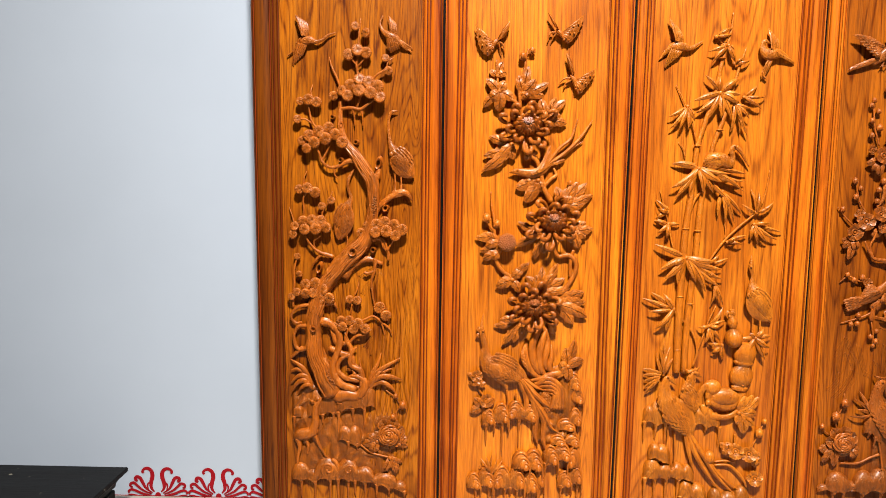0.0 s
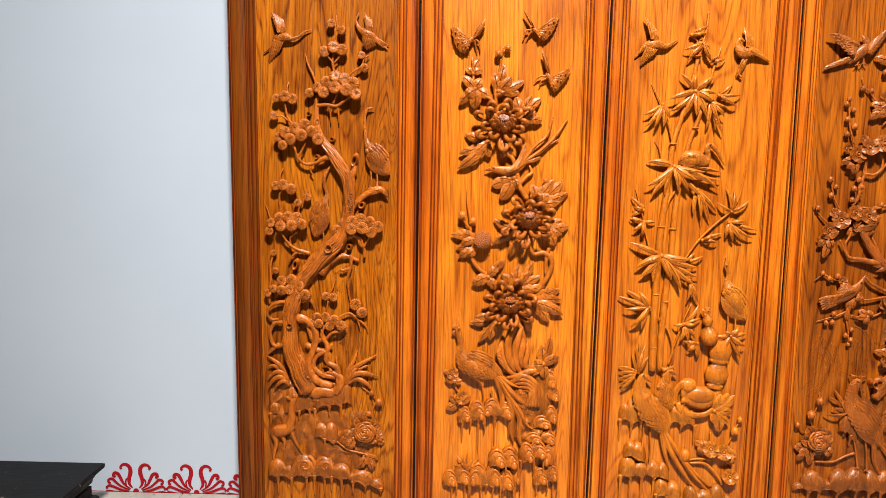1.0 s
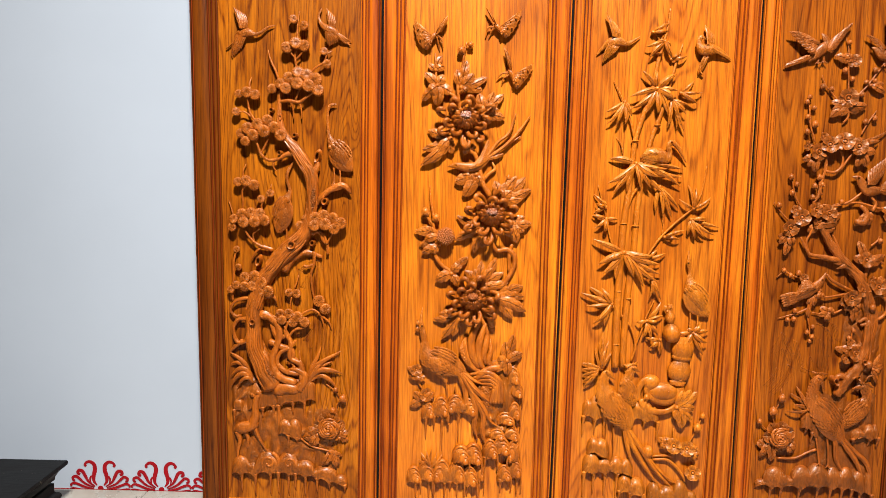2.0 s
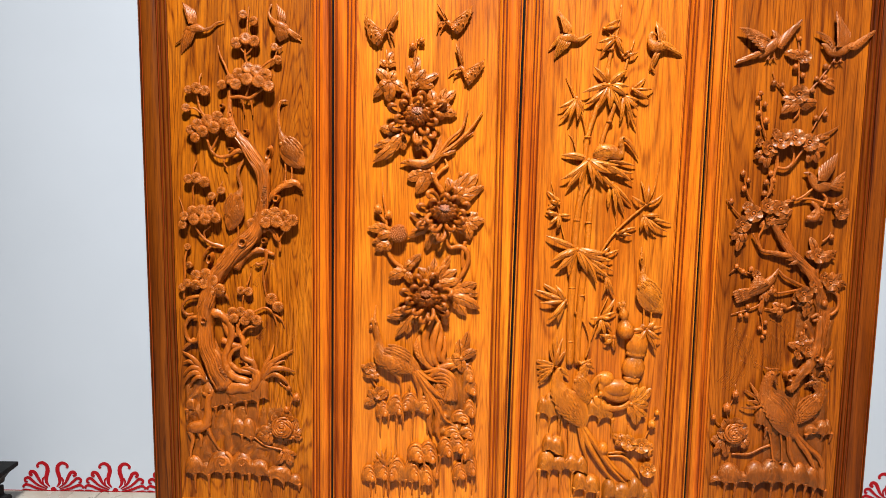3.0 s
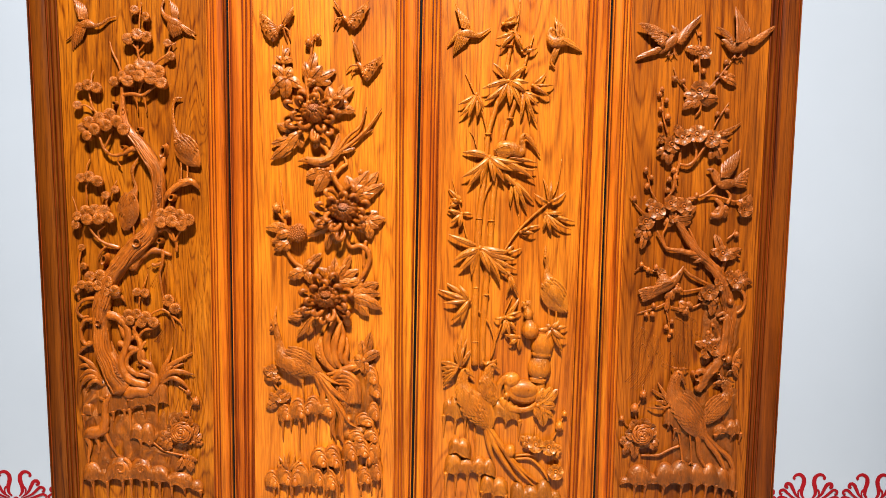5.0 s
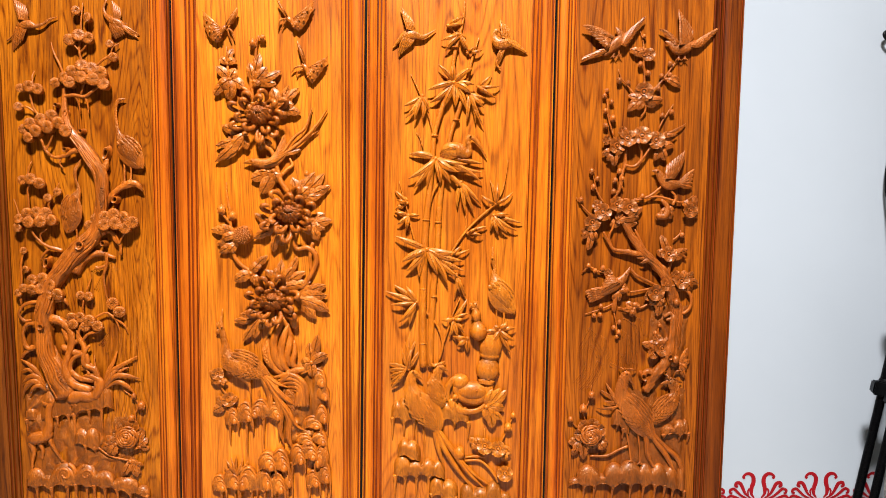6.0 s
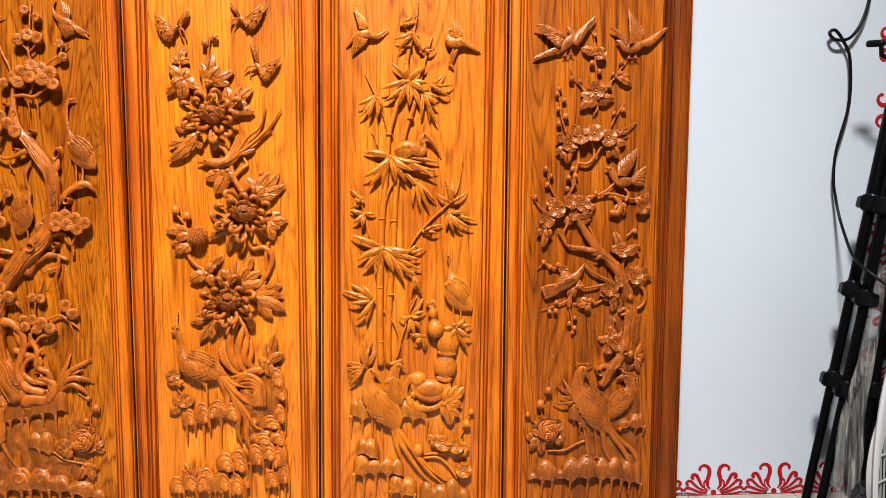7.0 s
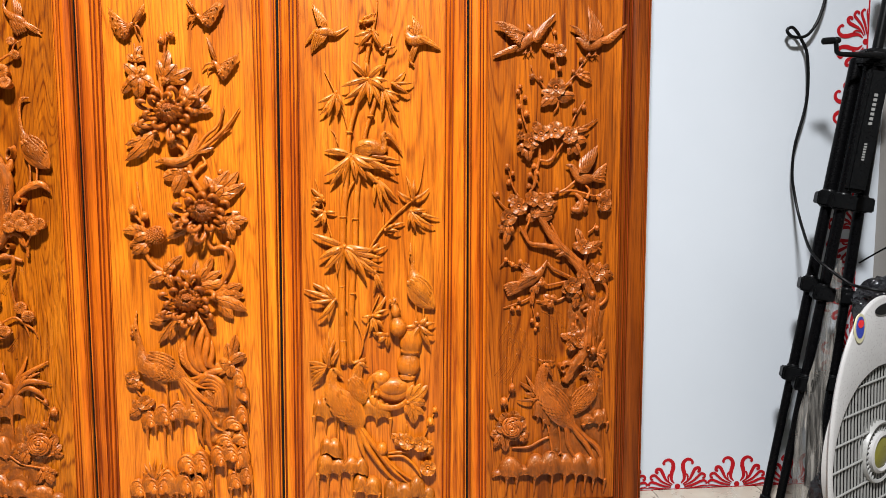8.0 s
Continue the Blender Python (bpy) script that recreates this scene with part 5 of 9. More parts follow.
deer("small carved deer lying under the pine", [(-0.390, 0.426, 0.0101, 0.0113), (-0.373, 0.440, 0.0144, 0.0227), (-0.345, 0.448, 0.0158, 0.0208), (-0.315, 0.444, 0.0158, 0.0189), (-0.292, 0.452, 0.0144, 0.0151)],
     [(-0.300, 0.445, 0.0158, 0.0170), (-0.282, 0.472, 0.0158, 0.0151), (-0.280, 0.496, 0.0173, 0.0123), (-0.296, 0.510, 0.0187, 0.0104), (-0.317, 0.516, 0.0187, 0.0076), (-0.333, 0.513, 0.0173, 0.0038)],
     [[(-0.374, 0.423, 0.013, 0.0113), (-0.343, 0.412, 0.0144, 0.0057), (-0.301, 0.421, 0.0158, 0.0045)], [(-0.391, 0.414, 0.0101, 0.0095), (-0.364, 0.391, 0.0115, 0.0049), (-0.333, 0.400, 0.0115, 0.0038)]], [((-0.300, 0.512, 0.0202), (-0.284, 0.528, 0.0187)), ((-0.308, 0.514, 0.0187), (-0.318, 0.531, 0.0187))],
     [[(-0.302, 0.515, 0.0173, 0.0038), (-0.292, 0.539, 0.0173, 0.0034), (-0.296, 0.561, 0.0144, 0.0030), (-0.297, 0.580, 0.0101, 0.0015)], [(-0.295, 0.542, 0.0158, 0.0030), (-0.312, 0.557, 0.013, 0.0015)], [(-0.311, 0.517, 0.0158, 0.0034), (-0.327, 0.538, 0.0144, 0.0026), (-0.344, 0.540, 0.0101, 0.0015)]])
for line in ([(-0.269, 0.477, 0.0140, 0.0037), (-0.242, 0.526, 0.0200, 0.0084), (-0.204, 0.553, 0.0200, 0.0074), (-0.157, 0.580, 0.0120, 0.0015)],
             [(-0.266, 0.476, 0.0160, 0.0037), (-0.230, 0.513, 0.0240, 0.0093), (-0.193, 0.517, 0.0220, 0.0084), (-0.151, 0.503, 0.0120, 0.0015)],
             [(-0.265, 0.472, 0.0140, 0.0037), (-0.226, 0.495, 0.0200, 0.0084), (-0.193, 0.481, 0.0180, 0.0074), (-0.170, 0.450, 0.0100, 0.0015)],
             [(-0.271, 0.481, 0.0120, 0.0037), (-0.254, 0.525, 0.0180, 0.0074), (-0.235, 0.559, 0.0160, 0.0060), (-0.223, 0.596, 0.0100, 0.0015)],
             [(-0.267, 0.475, 0.0130, 0.0037), (-0.237, 0.515, 0.0160, 0.0065), (-0.209, 0.533, 0.0180, 0.0056), (-0.186, 0.543, 0.0120, 0.0015)],
             [(-0.270, 0.473, 0.0120, 0.0037), (-0.249, 0.504, 0.0240, 0.0065), (-0.228, 0.531, 0.0240, 0.0056), (-0.210, 0.535, 0.0160, 0.0015)],
             [(-0.461, 0.467, 0.0120, 0.0037), (-0.479, 0.508, 0.0180, 0.0093), (-0.505, 0.513, 0.0180, 0.0084), (-0.537, 0.487, 0.0100, 0.0015)],
             [(-0.464, 0.466, 0.0130, 0.0037), (-0.485, 0.497, 0.0220, 0.0093), (-0.513, 0.487, 0.0200, 0.0074), (-0.537, 0.447, 0.0100, 0.0015)],
             [(-0.462, 0.487, 0.0120, 0.0037), (-0.486, 0.533, 0.0180, 0.0084), (-0.508, 0.553, 0.0160, 0.0065), (-0.537, 0.569, 0.0100, 0.0015)],
             [(-0.460, 0.479, 0.0120, 0.0037), (-0.486, 0.518, 0.0140, 0.0074), (-0.512, 0.535, 0.0140, 0.0065), (-0.535, 0.530, 0.0100, 0.0015)],
             [(-0.459, 0.463, 0.0120, 0.0037), (-0.474, 0.484, 0.0240, 0.0074), (-0.496, 0.474, 0.0220, 0.0056), (-0.515, 0.447, 0.0120, 0.0015)]):
    stem(P, M, "grass_blade", *line, flat=0.55)
rose(P, M, -0.196, 0.310, 0.0173, 0.0473)
leaves(P, M, (-0.238, 0.281, 0.0115), [(-0.288, 0.269, 0.0115), (-0.272, 0.308, 0.0101), (-0.263, 0.240, 0.0101)], 0.0151, "lobed", vein=0.8)
leaves(P, M, (-0.161, 0.272, 0.0115), [(-0.130, 0.266, 0.0115), (-0.134, 0.301, 0.0086), (-0.148, 0.337, 0.0101)], 0.0132, "lobed", vein=0.8)
leaves(P, M, (-0.193, 0.222, 0.0115), [(-0.221, 0.170, 0.013), (-0.171, 0.167, 0.0144), (-0.151, 0.206, 0.0115), (-0.162, 0.179, 0.0158)], 0.0132, "lobed", vein=0.8)
stem(P, M, "twig", (-0.301, 0.270, 0.0086, 0.0057), (-0.262, 0.241, 0.0115, 0.0057), (-0.220, 0.229, 0.0115, 0.0057), (-0.186, 0.221, 0.0101, 0.0057))
stem(P, M, "twig", (-0.175, 0.344, 0.0086, 0.0057), (-0.170, 0.389, 0.0101, 0.0047), (-0.157, 0.409, 0.0115, 0.0047), (-0.175, 0.440, 0.0115, 0.0038), (-0.206, 0.463, 0.0101, 0.0028))
bead(P, M, "bud", -0.149, 0.414, 0.0144, 0.0170)
bead(P, M, "bud", -0.173, 0.445, 0.013, 0.0113)
bead(P, M, "bud", -0.183, 0.370, 0.013, 0.0132)
rock_face(P, M, -0.338, 0.261, 0.1890, 0.1323, 0.012, 22, 1.3, 0.8)
rock_face(P, M, -0.483, 0.379, 0.0567, 0.1134, 0.014, 26, 4.1, 0.5)
stem(P, M, "root", (-0.441, 0.613, 0.0086, 0.0163), (-0.419, 0.556, 0.0115, 0.0204), (-0.386, 0.508, 0.013, 0.0177), (-0.338, 0.479, 0.013, 0.0109), (-0.297, 0.470, 0.0101, 0.0055), rough=0.22, n=18)
stem(P, M, "root", (-0.399, 0.610, 0.0101, 0.0113), (-0.356, 0.592, 0.0144, 0.0113), (-0.325, 0.585, 0.0158, 0.0095), (-0.319, 0.557, 0.0144, 0.0076), (-0.333, 0.533, 0.0115, 0.0057), n=14)
stem(P, M, "root", (-0.372, 0.618, 0.013, 0.0095), (-0.338, 0.632, 0.0187, 0.0076), (-0.323, 0.605, 0.0187, 0.0076), (-0.307, 0.617, 0.0202, 0.0038))
rock_ledge(P, M, [(-0.452, 0.395, 0.0302, 0.0680, 0.018), (-0.402, 0.407, 0.0378, 0.0567, 0.020)], [(-0.428, 0.336), (-0.390, 0.324), (-0.372, 0.280)])
rock_ledge(P, M, [(-0.352, 0.411, 0.0378, 0.0416, 0.022), (-0.298, 0.420, 0.0340, 0.0454, 0.026), (-0.263, 0.432, 0.0189, 0.0567, 0.024)], [(-0.361, 0.376), (-0.322, 0.348), (-0.282, 0.325)])
rock_ledge(P, M, [(-0.352, 0.296, 0.0265, 0.0378, 0.018), (-0.318, 0.289, 0.0246, 0.0454, 0.022)], [(-0.339, 0.237), (-0.308, 0.241)])
rock_ledge(P, M, [(-0.514, 0.375, 0.0189, 0.0340, 0.014)], [(-0.528, 0.315)])
rock_ledge(P, M, [(-0.508, 0.155, 0.0321, 0.0416, 0.024), (-0.466, 0.143, 0.0265, 0.0340, 0.022), (-0.415, 0.164, 0.0416, 0.0529, 0.026), (-0.342, 0.164, 0.0378, 0.0491, 0.026), (-0.284, 0.149, 0.0340, 0.0378, 0.024), (-0.215, 0.133, 0.0416, 0.0340, 0.026), (-0.161, 0.109, 0.0265, 0.0265, 0.022)],
           [(-0.505, 0.062), (-0.457, 0.050), (-0.404, 0.054), (-0.376, 0.059), (-0.340, 0.055), (-0.316, 0.075), (-0.281, 0.051), (-0.240, 0.068), (-0.197, 0.080), (-0.143, 0.069)])
cloud_curl(P, M, -0.407, 0.179, 0.0202, 0.0359, 1.7, 70, -1)
cloud_curl(P, M, -0.336, 0.178, 0.0202, 0.0302, 1.7, 110, 1)
wave_field(P, BOARD_A, -0.275, -0.104, 0.130, 0.900, 0.0068)
wave_field(P, BOARD_A, -0.420, -0.285, 0.640, 0.870, 0.0050)

# ---- second panel: chrysanthemums, butterflies and a pheasant ----
P, M = flower_panel, CARVE_B
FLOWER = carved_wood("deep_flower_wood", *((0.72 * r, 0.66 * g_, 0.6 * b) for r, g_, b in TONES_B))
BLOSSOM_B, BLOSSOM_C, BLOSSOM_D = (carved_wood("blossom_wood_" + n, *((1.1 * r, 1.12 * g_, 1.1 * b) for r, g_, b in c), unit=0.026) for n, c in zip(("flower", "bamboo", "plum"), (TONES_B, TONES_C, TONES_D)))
KIT_B = (petal_mesh(BLOSSOM_B), blossom_heart_mesh(BLOSSOM_B))
BALL, ARC = (0.199, 0.982), (0.363, 0.472)
butterfly(P, M, [(0.136, 1.609, 0.0144, 0.0057), (0.149, 1.630, 0.0173, 0.0085), (0.160, 1.641, 0.0158, 0.0057)], [((0.151, 1.630, 0.0173), (0.087, 1.686, 0.0216), (0.091, 1.646, 0.0216), (0.104, 1.608, 0.0187), (0.127, 1.590, 0.0158), (0.145, 1.602, 0.0144)), ((0.155, 1.634, 0.0173), (0.165, 1.657, 0.0202), (0.180, 1.681, 0.023), (0.196, 1.695, 0.0245), (0.194, 1.674, 0.023), (0.179, 1.647, 0.0187))],
          [[(0.162, 1.634, 0.0158, 0.0038), (0.176, 1.624, 0.0144, 0.0034), (0.182, 1.597, 0.0101, 0.0019)], [(0.162, 1.630, 0.0158, 0.0030), (0.166, 1.613, 0.013, 0.0026), (0.172, 1.593, 0.0086, 0.0015)]])
butterfly(P, M, [(0.374, 1.643, 0.013, 0.0057), (0.358, 1.661, 0.0173, 0.0085), (0.347, 1.670, 0.0158, 0.0057)], [((0.360, 1.660, 0.0173), (0.434, 1.718, 0.023), (0.425, 1.684, 0.0216), (0.407, 1.649, 0.0187), (0.385, 1.629, 0.0158), (0.367, 1.639, 0.0144)), ((0.355, 1.663, 0.0173), (0.341, 1.680, 0.0202), (0.327, 1.703, 0.023), (0.318, 1.725, 0.0245), (0.337, 1.703, 0.023), (0.353, 1.673, 0.0187))],
          [[(0.345, 1.663, 0.0158, 0.0038), (0.327, 1.660, 0.0144, 0.0034), (0.319, 1.633, 0.0086, 0.0019)], [(0.347, 1.660, 0.0158, 0.0030), (0.338, 1.650, 0.013, 0.0026), (0.330, 1.633, 0.0086, 0.0015)]])
butterfly(P, M, [(0.417, 1.485, 0.013, 0.0057), (0.408, 1.512, 0.0173, 0.0085), (0.397, 1.527, 0.0158, 0.0057)], [((0.408, 1.512, 0.0173), (0.475, 1.549, 0.023), (0.466, 1.519, 0.0216), (0.446, 1.490, 0.0187), (0.425, 1.468, 0.0158), (0.410, 1.485, 0.0144)), ((0.405, 1.520, 0.0173), (0.392, 1.544, 0.0202), (0.384, 1.571, 0.023), (0.380, 1.597, 0.0245), (0.396, 1.575, 0.023), (0.408, 1.537, 0.0187))],
          [[(0.399, 1.520, 0.0158, 0.0038), (0.374, 1.516, 0.0144, 0.0034), (0.359, 1.499, 0.0086, 0.0019)], [(0.401, 1.514, 0.0158, 0.0030), (0.381, 1.502, 0.013, 0.0026), (0.375, 1.485, 0.0086, 0.0015)]])
stem(P, M, "stalk", (0.238, 1.398, 0.013, 0.0066), (0.235, 1.437, 0.0144, 0.0057), (0.232, 1.490, 0.0158, 0.0057), (0.247, 1.543, 0.0144, 0.0047), (0.251, 1.582, 0.0144, 0.0038), (0.258, 1.611, 0.013, 0.0038))
bead(P, M, "bud", 0.241, 1.589, 0.0173, 0.0151, 1.4)
bead(P, M, "bud", 0.271, 1.607, 0.0144, 0.0132, 0.9)
leaves(P, M, (0.243, 1.469, 0.0158), [(0.229, 1.529, 0.0158), (0.261, 1.558, 0.013), (0.327, 1.505, 0.0144), (0.312, 1.462, 0.0173), (0.284, 1.515, 0.0202), (0.258, 1.454, 0.0187)], 0.0151, "oval", vein=0.8)
stem(P, M, "stalk", (0.246, 1.394, 0.013, 0.0066), (0.228, 1.433, 0.0173, 0.0066), (0.200, 1.454, 0.0187, 0.0057), (0.165, 1.468, 0.0173, 0.0047), (0.160, 1.522, 0.0144, 0.0042), (0.156, 1.579, 0.0086, 0.0023))
leaves(P, M, (0.166, 1.475, 0.0187), [(0.124, 1.517, 0.0173), (0.115, 1.425, 0.0158), (0.165, 1.411, 0.0173), (0.215, 1.450, 0.0202), (0.186, 1.510, 0.0202), (0.135, 1.453, 0.023)], 0.0151, "oval", vein=0.8)
leaves(P, M, (0.160, 1.525, 0.0144), [(0.135, 1.546, 0.013), (0.178, 1.572, 0.0115), (0.189, 1.536, 0.0144)], 0.0113, "oval", vein=0.6)
leaves(P, M, (0.322, 1.384, 0.013), [(0.352, 1.459, 0.0158), (0.384, 1.452, 0.0144), (0.388, 1.374, 0.0144), (0.367, 1.401, 0.0216), (0.301, 1.455, 0.013), (0.340, 1.355, 0.013), (0.334, 1.437, 0.0216)], 0.0170, "lobed", vein=0.9)
leaves(P, M, (0.209, 1.304, 0.0158), [(0.135, 1.332, 0.013), (0.117, 1.267, 0.0173), (0.112, 1.216, 0.0144), (0.149, 1.223, 0.0158), (0.216, 1.256, 0.0187), (0.169, 1.260, 0.023)], 0.0170, "lobed", vein=0.9)
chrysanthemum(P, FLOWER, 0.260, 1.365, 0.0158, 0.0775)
stem(P, M, "stalk", (0.255, 1.308, 0.0101, 0.0095), (0.267, 1.275, 0.0144, 0.0095), (0.292, 1.254, 0.0144, 0.0076), (0.307, 1.212, 0.0144, 0.0076), (0.318, 1.163, 0.0144, 0.0085), (0.343, 1.120, 0.0144, 0.0095))
leaves(P, M, (0.271, 1.286, 0.0144), [(0.241, 1.286, 0.0158), (0.296, 1.275, 0.0158), (0.256, 1.253, 0.0144)], 0.0095, "lobed", vein=0.6)
bird(P, FEATHER_B, "long_tailed_bird", [(0.202, 1.213, 0.0144, 0.0015), (0.227, 1.218, 0.0187, 0.0104), (0.245, 1.215, 0.0202, 0.0142), (0.278, 1.212, 0.0202, 0.0180), (0.311, 1.221, 0.0187, 0.0142), (0.336, 1.243, 0.0158, 0.0085)],
     fans=[((0.275, 1.210, 0.0245), (0.308, 1.232, 0.023), (0.344, 1.254, 0.0187), (0.337, 1.304, 0.0202), 6, 0.0104), ((0.304, 1.232, 0.0173), (0.337, 1.243, 0.0173), (0.365, 1.262, 0.0115), (0.387, 1.258, 0.0101), 3, 0.0085)],
     plumes=[[(0.322, 1.236, 0.0158, 0.0076), (0.381, 1.276, 0.0173, 0.0085), (0.432, 1.327, 0.0144, 0.0076), (0.472, 1.385, 0.0101, 0.0019)], [(0.326, 1.239, 0.0187, 0.0076), (0.366, 1.294, 0.0202, 0.0076), (0.403, 1.327, 0.0173, 0.0066), (0.424, 1.389, 0.0101, 0.0019)], [(0.331, 1.236, 0.0144, 0.0066), (0.388, 1.280, 0.013, 0.0066), (0.442, 1.317, 0.0086, 0.0019)],
             [(0.331, 1.243, 0.0173, 0.0066), (0.377, 1.276, 0.0173, 0.0057), (0.417, 1.309, 0.013, 0.0047), (0.461, 1.364, 0.0086, 0.0019)]], eye=(0.231, 1.222, 0.0259), label="carved long-tailed bird on a stalk")
leaves(P, M, (0.299, 1.188, 0.013), [(0.226, 1.162, 0.0158), (0.258, 1.114, 0.0158), (0.310, 1.151, 0.0158), (0.271, 1.177, 0.0202), (0.244, 1.184, 0.013)], 0.0170, "oval", vein=0.8)
stem(P, M, "stalk", (0.321, 1.170, 0.013, 0.0057), (0.340, 1.192, 0.013, 0.0057), (0.358, 1.207, 0.0101, 0.0057), (0.350, 1.229, 0.0086, 0.0028))
leaves(P, M, (0.373, 1.102, 0.0144), [(0.358, 1.170, 0.0144), (0.395, 1.163, 0.0173), (0.432, 1.185, 0.013), (0.480, 1.142, 0.0144), (0.454, 1.112, 0.0173), (0.414, 1.138, 0.023), (0.461, 1.182, 0.0101)], 0.0170, "lobed", vein=0.9)
bead(P, M, "bud", 0.404, 1.180, 0.013, 0.0113)
leaves(P, M, (0.320, 1.009, 0.0144), [(0.235, 1.051, 0.0144), (0.227, 0.969, 0.0158), (0.294, 0.925, 0.0158), (0.321, 0.944, 0.0173), (0.269, 1.004, 0.0202)], 0.0170, "lobed", vein=0.9)
leaves(P, M, (0.410, 1.019, 0.0144), [(0.484, 1.031, 0.0144), (0.461, 1.053, 0.013), (0.439, 0.964, 0.0158), (0.414, 0.982, 0.0173), (0.462, 1.001, 0.0187)], 0.0161, "lobed", vein=0.9)
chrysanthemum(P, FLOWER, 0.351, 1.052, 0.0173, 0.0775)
stem(P, M, "stalk", (0.368, 1.000, 0.0101, 0.0085), (0.361, 0.963, 0.0144, 0.0076), (0.372, 0.937, 0.0144, 0.0076), (0.402, 0.941, 0.0144, 0.0085), (0.425, 0.926, 0.0144, 0.0095), (0.432, 0.896, 0.013, 0.0085), (0.413, 0.850, 0.013, 0.0076), (0.387, 0.812, 0.013, 0.0066))
stem(P, M, "stalk", (0.421, 0.956, 0.0115, 0.0066), (0.413, 0.926, 0.013, 0.0066), (0.413, 0.869, 0.013, 0.0057))
bead(P, M, "bud", 0.131, 1.064, 0.0187, 0.0170)
bead(P, M, "bud", 0.166, 1.044, 0.0187, 0.0151)
stem(P, M, "stalk", (0.171, 0.942, 0.0115, 0.0057), (0.159, 0.999, 0.0144, 0.0057), (0.156, 1.054, 0.013, 0.0047), (0.148, 1.100, 0.0101, 0.0038), (0.144, 1.150, 0.0058, 0.0019))
stem(P, M, "stalk", (0.157, 1.017, 0.013, 0.0047), (0.143, 1.036, 0.0158, 0.0042), (0.132, 1.054, 0.0173, 0.0038))
g = Geo()
blob(g, (0.200, 0.982, 0.0158), 0.0302, 0.0302, 0.0265, 18, 10)
for i in range(60):
    q, w = math.sqrt((i + 0.5) / 60), i * 2.39996
    blob(g, (BALL[0] + 0.029 * q * math.cos(w), BALL[1] + 0.029 * q * math.sin(w), 0.024 + 0.027 * math.sqrt(max(1 - q * q * 0.92, 0.05))), 0.0034, 0.0034, 0.004, 6, 4)
part("seed_head", g, M, P, "round beaded flower bud")
leaves(P, M, (0.175, 0.984, 0.0115), [(0.094, 0.998, 0.0144), (0.109, 1.006, 0.0158), (0.127, 0.965, 0.0158)], 0.0151, "oval", vein=0.8)
leaves(P, M, (0.174, 0.952, 0.0115), [(0.111, 0.953, 0.013), (0.119, 0.923, 0.0144), (0.149, 0.924, 0.0158)], 0.0151, "lobed", vein=0.8)
stem(P, M, "stalk", (0.167, 0.952, 0.0115, 0.0057), (0.167, 0.914, 0.013, 0.0066), (0.189, 0.883, 0.013, 0.0066), (0.230, 0.853, 0.013, 0.0066), (0.259, 0.811, 0.013, 0.0076))
leaves(P, M, (0.219, 0.856, 0.013), [(0.275, 0.914, 0.0158), (0.253, 0.895, 0.0173), (0.166, 0.830, 0.0158), (0.186, 0.853, 0.0173), (0.245, 0.812, 0.0158)], 0.0170, "lobed", vein=0.8)
leaves(P, M, (0.319, 0.812, 0.013), [(0.264, 0.868, 0.013), (0.320, 0.903, 0.0158), (0.298, 0.873, 0.0173), (0.372, 0.914, 0.0144), (0.358, 0.877, 0.0187), (0.413, 0.828, 0.013), (0.395, 0.862, 0.0144)], 0.0161, "lobed", vein=0.9)
leaves(P, M, (0.372, 0.774, 0.0144), [(0.462, 0.817, 0.013), (0.466, 0.783, 0.0173), (0.474, 0.730, 0.0158), (0.428, 0.706, 0.0158), (0.414, 0.761, 0.0216)], 0.0189, "lobed", vein=0.9)
leaves(P, M, (0.251, 0.716, 0.0144), [(0.161, 0.700, 0.0144), (0.180, 0.720, 0.0158), (0.190, 0.631, 0.0158), (0.228, 0.640, 0.0173), (0.255, 0.671, 0.0187)], 0.0161, "lobed", vein=0.9)
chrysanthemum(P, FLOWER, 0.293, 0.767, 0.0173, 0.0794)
stem(P, M, "stalk", (0.319, 0.716, 0.0101, 0.0076), (0.338, 0.674, 0.013, 0.0076), (0.347, 0.628, 0.013, 0.0076), (0.333, 0.581, 0.0115, 0.0076))
stem(P, M, "stalk", (0.347, 0.726, 0.0115, 0.0113), (0.357, 0.702, 0.0158, 0.0151), (0.361, 0.679, 0.0158, 0.0113))
